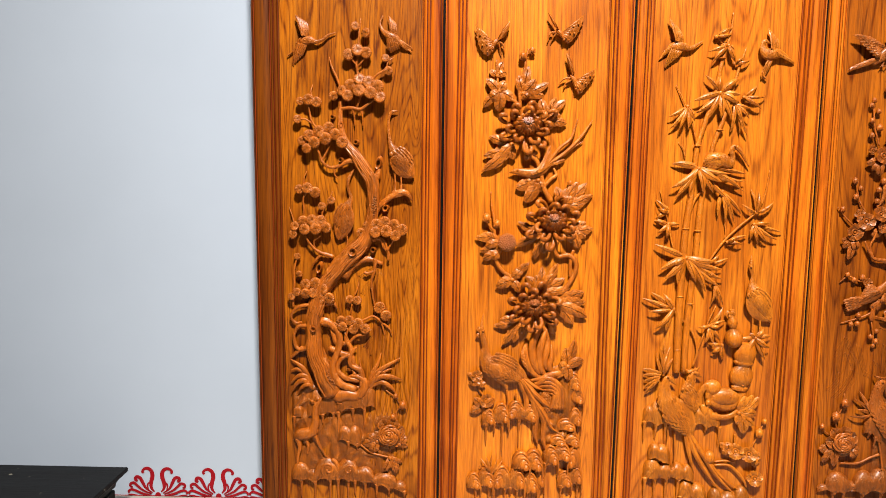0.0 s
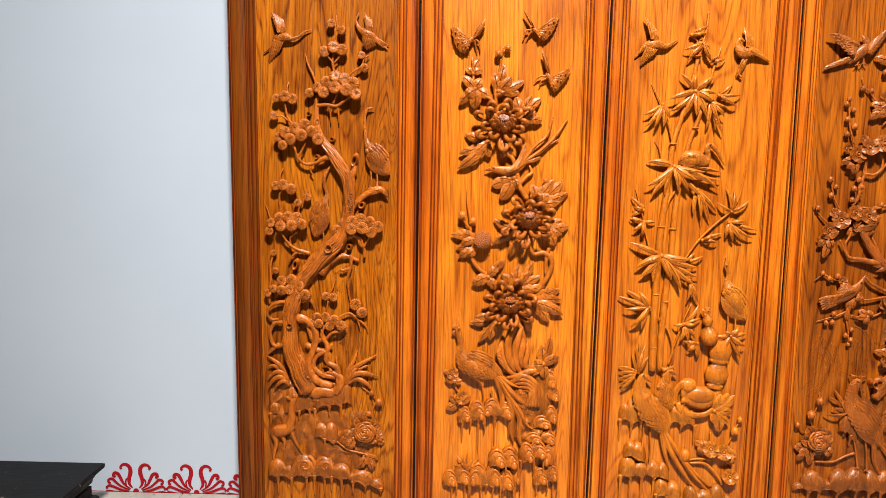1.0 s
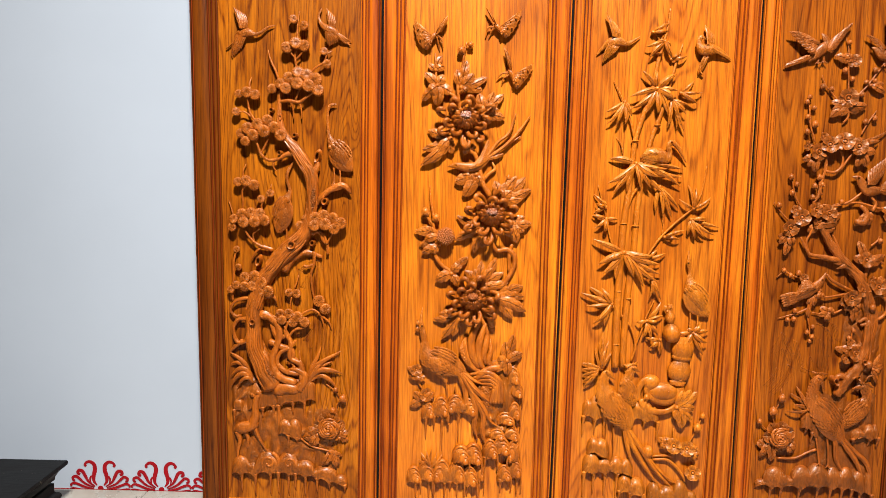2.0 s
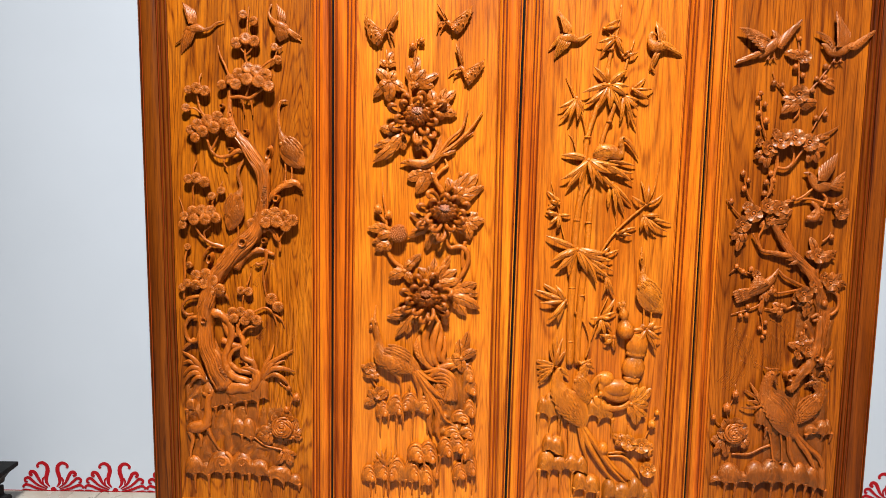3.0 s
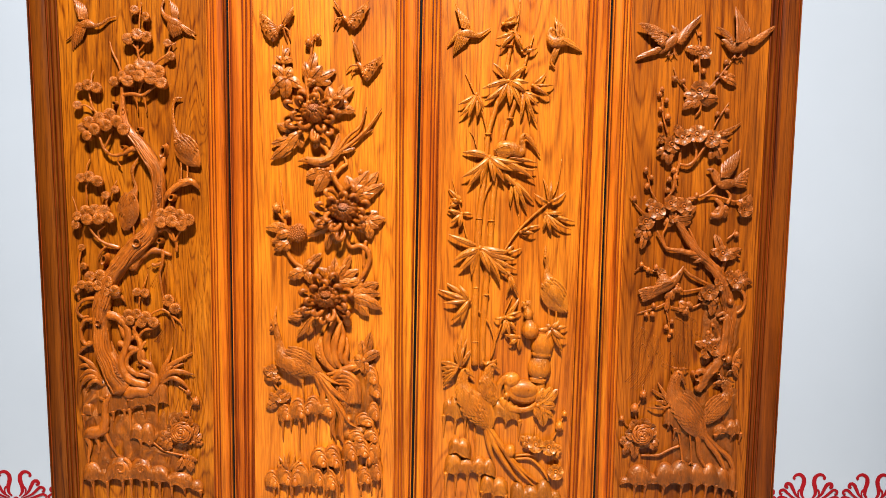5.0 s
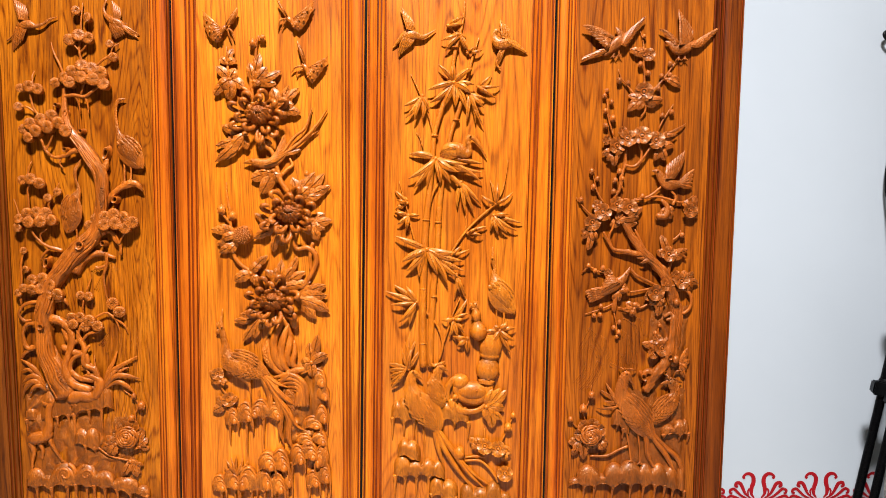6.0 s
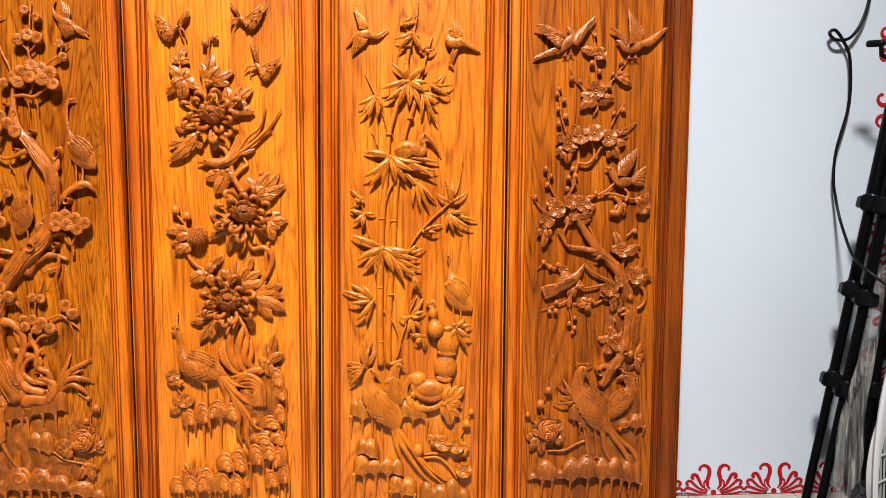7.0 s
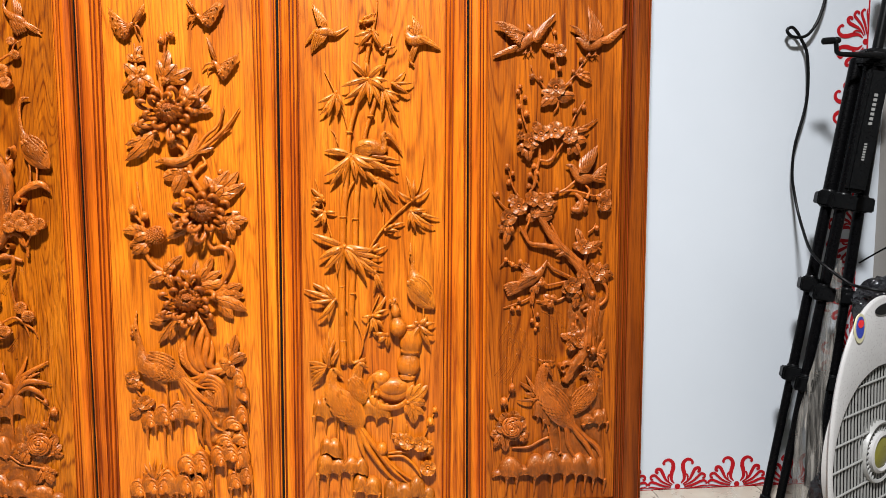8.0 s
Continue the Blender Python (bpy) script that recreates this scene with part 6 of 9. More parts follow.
pheasant = bird(P, FEATHER_B, "pheasant", [(0.124, 0.737, 0.0100, 0.0015), (0.120, 0.700, 0.0160, 0.0060), (0.121, 0.674, 0.0180, 0.0112), (0.131, 0.628, 0.0180, 0.0123), (0.133, 0.598, 0.0190, 0.0186), (0.148, 0.564, 0.0210, 0.0316), (0.182, 0.545, 0.0220, 0.0353), (0.219, 0.530, 0.0200, 0.0242), (0.254, 0.517, 0.0160, 0.0112), (0.276, 0.514, 0.0120, 0.0028)],
     legs=[((0.208, 0.478, 0.0140), (0.210, 0.401, 0.0180)), ((0.238, 0.462, 0.0130), (0.242, 0.409, 0.0170))],
     plumes=[[(0.250, 0.510, 0.0180, 0.0093), (0.273, 0.452, 0.0170, 0.0112), (0.274, 0.409, 0.0160, 0.0093), (0.262, 0.367, 0.0100, 0.0028)], [(0.254, 0.511, 0.0200, 0.0093), (0.294, 0.447, 0.0200, 0.0112), (0.310, 0.380, 0.0180, 0.0112), (0.306, 0.328, 0.0160, 0.0093), (0.318, 0.277, 0.0100, 0.0028)], [(0.258, 0.509, 0.0210, 0.0093), (0.300, 0.440, 0.0210, 0.0112), (0.335, 0.369, 0.0190, 0.0112), (0.335, 0.301, 0.0170, 0.0093), (0.357, 0.238, 0.0100, 0.0028)], [(0.262, 0.511, 0.0220, 0.0093), (0.290, 0.460, 0.0230, 0.0112), (0.332, 0.399, 0.0220, 0.0112), (0.360, 0.347, 0.0180, 0.0074), (0.384, 0.327, 0.0100, 0.0028)], [(0.262, 0.515, 0.0220, 0.0093), (0.304, 0.464, 0.0250, 0.0130), (0.334, 0.435, 0.0240, 0.0130), (0.363, 0.411, 0.0160, 0.0028)], [(0.266, 0.517, 0.0200, 0.0093), (0.304, 0.489, 0.0220, 0.0093), (0.340, 0.473, 0.0140, 0.0028)]], eye=(0.124, 0.682, 0.0280), flat=0.62, label="carved pheasant with long trailing tail")
part("thigh", bar(Geo(), [(0.182, 0.518, 0.0140, 0.0167), (0.201, 0.497, 0.0150, 0.0112), (0.208, 0.476, 0.0140, 0.0045)], 10, 5, 0.8), M, pheasant)
feathered_wing(pheasant, M, (0.154, 0.594, 0.0320), (0.276, 0.519, 0.0220), 0.0270, 1.0)
leaves(P, M, (0.114, 0.672, 0.0115), [(0.101, 0.652, 0.0101), (0.107, 0.695, 0.0086)], 0.0057, "oval")
for spot in ((0.104, 0.522, 0.0158, 0.0208), (0.139, 0.436, 0.0158, 0.0246)):
    plum_blossom(P, M, KIT_B, *spot)
leaves(P, M, (0.120, 0.501, 0.0115), [(0.078, 0.497, 0.0115), (0.112, 0.478, 0.013), (0.127, 0.486, 0.0115), (0.074, 0.530, 0.0101)], 0.0113, "oval", vein=0.6)
leaves(P, M, (0.126, 0.415, 0.0115), [(0.084, 0.392, 0.013), (0.096, 0.442, 0.0115), (0.168, 0.443, 0.0115), (0.156, 0.384, 0.013)], 0.0132, "oval", vein=0.6)
stem(P, M, "stalk", (0.108, 0.510, 0.0086, 0.0038), (0.115, 0.471, 0.0086, 0.0038), (0.133, 0.442, 0.0086, 0.0038), (0.156, 0.398, 0.0072, 0.0038), (0.167, 0.367, 0.0072, 0.0038))
for line in ([(0.326, 0.709, 0.0120, 0.0056), (0.304, 0.672, 0.0180, 0.0130), (0.291, 0.626, 0.0200, 0.0130), (0.298, 0.573, 0.0200, 0.0149), (0.318, 0.533, 0.0140, 0.0074)],
             [(0.341, 0.690, 0.0120, 0.0056), (0.325, 0.650, 0.0200, 0.0112), (0.315, 0.604, 0.0220, 0.0130), (0.322, 0.553, 0.0180, 0.0112), (0.344, 0.521, 0.0120, 0.0056)],
             [(0.346, 0.659, 0.0120, 0.0056), (0.341, 0.619, 0.0180, 0.0112), (0.334, 0.581, 0.0190, 0.0112), (0.343, 0.548, 0.0140, 0.0074)],
             [(0.356, 0.632, 0.0100, 0.0037), (0.358, 0.591, 0.0150, 0.0093), (0.350, 0.557, 0.0160, 0.0112), (0.371, 0.529, 0.0120, 0.0074)],
             [(0.277, 0.647, 0.0100, 0.0037), (0.269, 0.617, 0.0140, 0.0093), (0.277, 0.576, 0.0180, 0.0112), (0.299, 0.533, 0.0160, 0.0093), (0.329, 0.517, 0.0120, 0.0056)],
             [(0.412, 0.548, 0.0100, 0.0056), (0.386, 0.538, 0.0160, 0.0112), (0.356, 0.530, 0.0180, 0.0130), (0.326, 0.511, 0.0180, 0.0130), (0.306, 0.486, 0.0120, 0.0056)]):
    stem(P, M, "rock_flute", *line, flat=0.75)
stem(P, BARK_B, "pitted_flute", *[(0.264, 0.625, 0.0140, 0.0037), (0.259, 0.599, 0.0200, 0.0084), (0.268, 0.569, 0.0210, 0.0093), (0.285, 0.541, 0.0180, 0.0056)], flat=0.6)
leaves(P, M, (0.413, 0.560, 0.0158), [(0.436, 0.653, 0.0158), (0.406, 0.625, 0.0144), (0.466, 0.587, 0.0158), (0.360, 0.524, 0.0158), (0.417, 0.510, 0.0187), (0.379, 0.556, 0.0187)], 0.0170, "oval", vein=0.8)
for k in range(5):
    stem(P, M, "rock_fold", (ARC[0] - 0.075 + 0.014 * k, ARC[1] + 0.036 - 0.010 * k, 0.014, 0.005), (ARC[0] - 0.015 + 0.006 * k, ARC[1] + 0.048 - 0.014 * k, 0.024, 0.009), (ARC[0] + 0.030 - 0.006 * k, ARC[1] + 0.012 - 0.008 * k, 0.026, 0.009), (ARC[0] + 0.036 - 0.010 * k, ARC[1] - 0.060, 0.020, 0.006))
g = Geo()
blob(g, (0.346, 0.433, 0.0072), 0.0284, 0.0491, 0.0170, 18, 12)
part("pitted_rock", g, BARK_B, P)
rock_face(P, M, 0.379, 0.415, 0.0794, 0.1512, 0.018, 30, 4.4)
rock_ledge(P, M, [(0.436, 0.494, 0.0227, 0.0416, 0.020), (0.449, 0.445, 0.0208, 0.0340, 0.022)], [], hood=True)
rock_ledge(P, M, [(0.413, 0.346, 0.0302, 0.0302, 0.022), (0.444, 0.370, 0.0208, 0.0416, 0.022)], [], hood=True)
rock_ledge(P, M, [(0.386, 0.290, 0.0265, 0.0265, 0.022), (0.436, 0.291, 0.0246, 0.0340, 0.022)], [], hood=True)
rock_ledge(P, M, [(0.145, 0.368, 0.0227, 0.0378, 0.022), (0.191, 0.380, 0.0265, 0.0454, 0.026), (0.241, 0.393, 0.0284, 0.0416, 0.028), (0.287, 0.381, 0.0265, 0.0416, 0.024)], [(0.139, 0.269), (0.195, 0.233), (0.251, 0.261), (0.167, 0.309), (0.301, 0.282)], hood=True)
rock_ledge(P, M, [(0.099, 0.135, 0.0246, 0.0378, 0.022), (0.142, 0.148, 0.0284, 0.0491, 0.026), (0.196, 0.148, 0.0302, 0.0529, 0.028), (0.250, 0.149, 0.0265, 0.0567, 0.026), (0.293, 0.133, 0.0284, 0.0491, 0.028), (0.326, 0.153, 0.0189, 0.0491, 0.024)], [(0.106, 0.054), (0.152, 0.051), (0.207, 0.055), (0.250, 0.064), (0.285, 0.068), (0.327, 0.040), (0.226, 0.088)], hood=True)
rock_ledge(P, M, [(0.262, 0.213, 0.0302, 0.0416, 0.034), (0.305, 0.214, 0.0302, 0.0491, 0.034)], [(0.326, 0.125)], hood=True)
rock_ledge(P, M, [(0.363, 0.234, 0.0265, 0.0454, 0.030), (0.401, 0.247, 0.0302, 0.0416, 0.032), (0.444, 0.227, 0.0227, 0.0529, 0.030)], [(0.345, 0.146)], hood=True)
rock_ledge(P, M, [(0.413, 0.150, 0.0246, 0.0378, 0.026), (0.448, 0.171, 0.0246, 0.0529, 0.028)], [(0.401, 0.081), (0.458, 0.069), (0.428, 0.102)], hood=True)
leaves(P, M, (0.158, 0.174, 0.0158), [(0.116, 0.201, 0.013), (0.124, 0.225, 0.013), (0.141, 0.233, 0.0144), (0.161, 0.242, 0.0144), (0.180, 0.233, 0.013), (0.197, 0.221, 0.013), (0.175, 0.216, 0.0187), (0.144, 0.215, 0.0187)], 0.0066, name="grass_blade")

# ---- third panel: bamboo, birds, gourds and a pair of phoenixes ----
P, M = bamboo_panel, CARVE_C
KIT_C = (petal_mesh(BLOSSOM_C), blossom_heart_mesh(BLOSSOM_C))
stem(P, M, "bamboo_cane", (0.782, 0.545, 0.0086, 0.0123), (0.780, 0.642, 0.0094, 0.0123), (0.781, 0.796, 0.0101, 0.0123), (0.785, 0.928, 0.0101, 0.0123), (0.790, 1.031, 0.0101, 0.0113), (0.800, 1.133, 0.0101, 0.0104), (0.809, 1.225, 0.0108, 0.0095), (0.815, 1.305, 0.0115, 0.0085), (0.835, 1.379, 0.0115, 0.0085), (0.861, 1.460, 0.0115, 0.0076), (0.880, 1.570, 0.0115, 0.0066), (0.897, 1.634, 0.0101, 0.0047), (0.907, 1.683, 0.0086, 0.0038), (0.910, 1.726, 0.0072, 0.0030), flat=0.9, label="jointed bamboo cane")
stem(P, M, "bamboo_cane", (0.807, 0.545, 0.0072, 0.0113), (0.808, 0.681, 0.0079, 0.0113), (0.815, 0.815, 0.0086, 0.0113), (0.826, 0.929, 0.0086, 0.0104), (0.830, 1.022, 0.0094, 0.0104), (0.835, 1.106, 0.0094, 0.0095), (0.848, 1.207, 0.0101, 0.0085), (0.868, 1.313, 0.0101, 0.0076), (0.888, 1.371, 0.0108, 0.0076), (0.909, 1.443, 0.0108, 0.0057), (0.930, 1.532, 0.0101, 0.0047), (0.956, 1.617, 0.0072, 0.0023), flat=0.9)
for spot in ((0.781, 0.806, 0.0115), (0.781, 0.623, 0.0101), (0.790, 1.033, 0.0115), (0.815, 1.305, 0.013), (0.816, 0.781, 0.0101), (0.829, 1.026, 0.0108), (0.885, 1.356, 0.0122), (0.880, 1.584, 0.013), (0.861, 1.456, 0.013)):
    g = Geo()
    blob(g, spot, 0.0125, 0.0042, 0.0125, 14, 6)
    part("cane_joint", g, M, P)
stem(P, M, "twig", (0.815, 1.301, 0.0115, 0.0066), (0.801, 1.356, 0.0115, 0.0057), (0.783, 1.406, 0.013, 0.0047), (0.759, 1.459, 0.0101, 0.0038), (0.739, 1.499, 0.0058, 0.0019))
stem(P, M, "twig", (0.790, 1.031, 0.0101, 0.0066), (0.799, 1.074, 0.0101, 0.0076), (0.813, 1.124, 0.0101, 0.0076), (0.841, 1.167, 0.0115, 0.0066))
stem(P, M, "twig", (0.830, 1.022, 0.0101, 0.0057), (0.840, 1.048, 0.0086, 0.0028))
stem(P, M, "twig", (0.869, 0.918, 0.0086, 0.0057), (0.909, 0.982, 0.0094, 0.0066), (0.961, 1.038, 0.0094, 0.0066), (1.010, 1.083, 0.0101, 0.0057), (1.037, 1.126, 0.0086, 0.0047), (1.049, 1.181, 0.0072, 0.0038), (1.055, 1.227, 0.0058, 0.0023))
stem(P, M, "twig", (0.920, 1.001, 0.0086, 0.0047), (0.921, 1.032, 0.0072, 0.0038), (0.915, 1.056, 0.0043, 0.0019))
stem(P, M, "twig", (0.752, 0.966, 0.0086, 0.0047), (0.741, 1.010, 0.0086, 0.0047), (0.729, 1.062, 0.0086, 0.0038), (0.713, 1.118, 0.0072, 0.0034), (0.702, 1.158, 0.0043, 0.0019))
stem(P, M, "twig", (0.759, 0.761, 0.0101, 0.0057), (0.798, 0.720, 0.0101, 0.0060), (0.829, 0.681, 0.0101, 0.0066), (0.847, 0.620, 0.0101, 0.0066), (0.835, 0.565, 0.0094, 0.0066))
stem(P, M, "twig", (0.849, 0.624, 0.0094, 0.0057), (0.867, 0.678, 0.0101, 0.0057), (0.881, 0.724, 0.0101, 0.0047), (0.903, 0.774, 0.0072, 0.0028))
stem(P, M, "twig", (0.777, 1.270, 0.0101, 0.0038), (0.769, 1.298, 0.0072, 0.0030), (0.755, 1.316, 0.0043, 0.0015))
stem(P, M, "twig", (0.892, 1.606, 0.0101, 0.0038), (0.873, 1.637, 0.0101, 0.0038), (0.855, 1.651, 0.0086, 0.0038))
SPRAY = dict(arch=0.010, cup=0.55)
leaves(P, M, (0.878, 1.474, 0.0158), [(0.826, 1.529, 0.0216), (0.877, 1.531, 0.0158), (0.938, 1.520, 0.0187), (0.943, 1.467, 0.0216), (0.932, 1.438, 0.0259), (0.920, 1.385, 0.0173), (0.882, 1.394, 0.0259), (0.843, 1.391, 0.0202), (0.791, 1.447, 0.0245), (0.800, 1.409, 0.0158)], 0.0142, **SPRAY)
leaves(P, M, (0.926, 1.439, 0.0144), [(0.974, 1.392, 0.0187), (0.978, 1.425, 0.0158), (0.973, 1.335, 0.0144), (0.947, 1.346, 0.0158), (0.918, 1.349, 0.013), (0.952, 1.378, 0.0216)], 0.0095, **SPRAY)
leaves(P, M, (0.955, 1.461, 0.0115), [(0.998, 1.501, 0.0101), (1.024, 1.463, 0.013), (1.011, 1.425, 0.0144), (0.977, 1.439, 0.0158)], 0.0076, **SPRAY)
leaves(P, M, (0.776, 1.430, 0.0144), [(0.716, 1.397, 0.0202), (0.720, 1.358, 0.0173), (0.749, 1.351, 0.0216), (0.778, 1.358, 0.0245), (0.799, 1.383, 0.0216)], 0.0113, **SPRAY)
leaves(P, M, (0.821, 1.232, 0.0173), [(0.733, 1.246, 0.0115), (0.730, 1.166, 0.023), (0.749, 1.133, 0.0187), (0.793, 1.137, 0.023), (0.836, 1.149, 0.0274), (0.869, 1.152, 0.0259), (0.935, 1.120, 0.0216), (0.970, 1.157, 0.0158), (0.972, 1.190, 0.0187), (0.976, 1.215, 0.0144), (0.924, 1.215, 0.0216), (0.894, 1.189, 0.0274)], 0.0142, **SPRAY)
leaves(P, M, (0.902, 1.156, 0.013), [(0.891, 1.075, 0.0144), (0.917, 1.057, 0.0158), (0.947, 1.053, 0.013), (0.969, 1.083, 0.0101), (0.931, 1.098, 0.0187)], 0.0095, **SPRAY)
leaves(P, M, (1.017, 1.087, 0.0115), [(0.968, 1.116, 0.0144), (0.997, 1.164, 0.0086), (1.023, 1.157, 0.0086), (1.071, 1.125, 0.0144), (1.053, 1.106, 0.0158)], 0.0085, **SPRAY)
leaves(P, M, (1.011, 1.050, 0.0115), [(1.104, 1.025, 0.013), (1.090, 0.999, 0.0158), (1.056, 0.991, 0.0158), (1.027, 0.983, 0.013), (1.001, 0.998, 0.013), (1.063, 1.054, 0.0101)], 0.0095, **SPRAY)
leaves(P, M, (0.927, 0.990, 0.0101), [(0.989, 1.013, 0.013), (0.975, 0.983, 0.0158), (0.959, 1.009, 0.0144)], 0.0085, **SPRAY)
leaves(P, M, (0.732, 1.048, 0.0115), [(0.684, 1.059, 0.013), (0.695, 1.018, 0.0158), (0.725, 1.000, 0.0158), (0.769, 1.048, 0.013), (0.691, 1.066, 0.0101)], 0.0095, **SPRAY)
leaves(P, M, (0.728, 1.088, 0.0101), [(0.688, 1.066, 0.013), (0.694, 1.099, 0.0144), (0.687, 1.129, 0.0086), (0.720, 1.110, 0.0101)], 0.0095, **SPRAY)
leaves(P, M, (0.793, 0.937, 0.0173), [(0.688, 0.981, 0.0202), (0.708, 0.895, 0.0202), (0.724, 0.865, 0.0187), (0.768, 0.847, 0.0216), (0.828, 0.855, 0.023), (0.862, 0.821, 0.023), (0.914, 0.837, 0.0202), (0.918, 0.866, 0.0173), (0.914, 0.900, 0.0158), (0.886, 0.927, 0.0245), (0.745, 0.915, 0.0274)], 0.0151, **SPRAY)
leaves(P, M, (0.891, 0.854, 0.0115), [(0.883, 0.778, 0.013), (0.901, 0.794, 0.013), (0.924, 0.779, 0.013)], 0.0076, **SPRAY)
leaves(P, M, (0.873, 0.914, 0.0101), [(0.932, 0.937, 0.013), (0.906, 0.948, 0.0101)], 0.0085, **SPRAY)
leaves(P, M, (0.759, 0.763, 0.0158), [(0.657, 0.798, 0.0158), (0.676, 0.755, 0.0202), (0.700, 0.694, 0.0173), (0.737, 0.687, 0.0202), (0.687, 0.818, 0.0115), (0.725, 0.815, 0.013), (0.706, 0.782, 0.023)], 0.0123, **SPRAY)
leaves(P, M, (0.881, 0.706, 0.013), [(0.925, 0.771, 0.013), (0.933, 0.726, 0.0158), (0.843, 0.701, 0.013), (0.897, 0.642, 0.0187), (0.919, 0.657, 0.0173), (0.918, 0.707, 0.0187), (0.867, 0.644, 0.013)], 0.0095, **SPRAY)
leaves(P, M, (0.897, 1.623, 0.0144), [(0.835, 1.604, 0.0173), (0.847, 1.569, 0.0158), (0.923, 1.570, 0.0144), (0.871, 1.625, 0.0187), (0.915, 1.608, 0.0173)], 0.0104, **SPRAY)
leaves(P, M, (0.857, 1.651, 0.0115), [(0.906, 1.679, 0.0144), (0.903, 1.657, 0.0158)], 0.0095, **SPRAY)
leaves(P, M, (0.920, 1.567, 0.0101), [(0.970, 1.578, 0.0115), (0.945, 1.585, 0.013)], 0.0076, **SPRAY)
leaves(P, M, (1.036, 0.669, 0.0173), [(0.983, 0.666, 0.0202), (1.088, 0.678, 0.0187), (1.085, 0.636, 0.0202), (1.071, 0.594, 0.0216), (1.003, 0.609, 0.0216), (1.062, 0.703, 0.013), (1.016, 0.686, 0.0216)], 0.0123, **SPRAY)
leaves(P, M, (0.928, 0.640, 0.0115), [(0.894, 0.613, 0.013), (0.929, 0.591, 0.0144), (0.879, 0.647, 0.0101)], 0.0113, **SPRAY)

bird(P, FEATHER_C, "flying_crane", [(0.681, 1.580, 0.0058, 0.0023), (0.702, 1.604, 0.0101, 0.0085), (0.724, 1.618, 0.0144, 0.0170), (0.749, 1.621, 0.0158, 0.0161), (0.774, 1.615, 0.0144, 0.0095), (0.792, 1.622, 0.013, 0.0057), (0.818, 1.639, 0.0086, 0.0017)],
     fans=[((0.727, 1.635, 0.0158), (0.752, 1.632, 0.0158), (0.704, 1.711, 0.0187), (0.734, 1.677, 0.0144), 6, 0.0060), ((0.717, 1.611, 0.0144), (0.749, 1.607, 0.0144), (0.701, 1.553, 0.0086), (0.731, 1.583, 0.013), 5, 0.0064)], label="carved crane in flight")
bird(P, FEATHER_C, "flying_crane", [(1.109, 1.573, 0.0058, 0.0017), (1.079, 1.593, 0.0101, 0.0076), (1.048, 1.599, 0.0158, 0.0189), (1.019, 1.598, 0.0173, 0.0208), (1.005, 1.620, 0.0158, 0.0113), (1.011, 1.637, 0.0173, 0.0076), (1.025, 1.630, 0.0187, 0.0023)],
     fans=[((1.029, 1.612, 0.0187), (1.051, 1.609, 0.0173), (1.021, 1.676, 0.0158), (1.044, 1.652, 0.0144), 5, 0.0060), ((1.044, 1.602, 0.0187), (1.067, 1.596, 0.0144), (1.083, 1.583, 0.0101), (1.113, 1.569, 0.0072), 4, 0.0057), ((1.028, 1.585, 0.0144), (1.038, 1.582, 0.0144), (1.009, 1.519, 0.0086), (1.019, 1.529, 0.0086), 2, 0.0057)],
     plumes=[[(1.036, 1.579, 0.0115, 0.0076), (1.018, 1.554, 0.0101, 0.0047), (1.012, 1.533, 0.0101, 0.0066), (1.023, 1.519, 0.0086, 0.0057)]], label="carved crane in flight")
bird(P, FEATHER_C, "pelican", [(0.839, 1.240, 0.0158, 0.0095), (0.860, 1.258, 0.0216, 0.0265), (0.893, 1.258, 0.023, 0.0265), (0.919, 1.248, 0.0216, 0.0170), (0.926, 1.269, 0.0216, 0.0104), (0.922, 1.291, 0.0216, 0.0104), (0.932, 1.302, 0.0216, 0.0113)],
     fans=[((0.881, 1.269, 0.0302), (0.896, 1.251, 0.0288), (0.831, 1.250, 0.0216), (0.850, 1.225, 0.0216), 5, 0.0113)], beak=[(0.936, 1.302, 0.023, 0.0085), (0.955, 1.284, 0.0202, 0.0066), (0.985, 1.237, 0.0115, 0.0019)], eye=(0.931, 1.305, 0.0302), label="carved long-billed bird among bamboo leaves")
crane = bird(P, FEATHER_C, "standing_crane", [(1.009, 0.945, 0.0120, 0.0015), (1.009, 0.923, 0.0150, 0.0056), (1.009, 0.906, 0.0160, 0.0084), (1.016, 0.878, 0.0160, 0.0074), (1.015, 0.853, 0.0170, 0.0130), (1.023, 0.825, 0.0200, 0.0298), (1.037, 0.797, 0.0210, 0.0335), (1.057, 0.764, 0.0180, 0.0223), (1.084, 0.722, 0.0100, 0.0047)],
     legs=[((1.021, 0.762, 0.0120), (1.024, 0.686, 0.0180)), ((1.046, 0.751, 0.0120), (1.048, 0.691, 0.0190))], eye=(1.007, 0.911, 0.0240), flat=0.6, label="carved crane standing on leaves")
feathered_wing(crane, M, (1.006, 0.833, 0.0320), (1.084, 0.725, 0.0160), 0.0310, 1.0)
g = Geo()
lathe(g, [(0.001, 0.108), (0.006, 0.104), (0.005, 0.090), (0.010, 0.078), (0.016, 0.066), (0.017, 0.056), (0.011, 0.044), (0.010, 0.040), (0.021, 0.030), (0.029, 0.014), (0.028, -0.004), (0.018, -0.020), (0.004, -0.026)], Matrix.Translation(on_board(0.965, 0.660, 0.018)) @ pose(0, 0, 0, 0, -8, 0), 20)
part("gourd", g, M, P, "smooth carved double gourd")
leaves(P, M, (0.947, 0.741, 0.0173), [(0.935, 0.760, 0.0173), (0.961, 0.765, 0.0187)], 0.0076, "oval")
g = Geo()
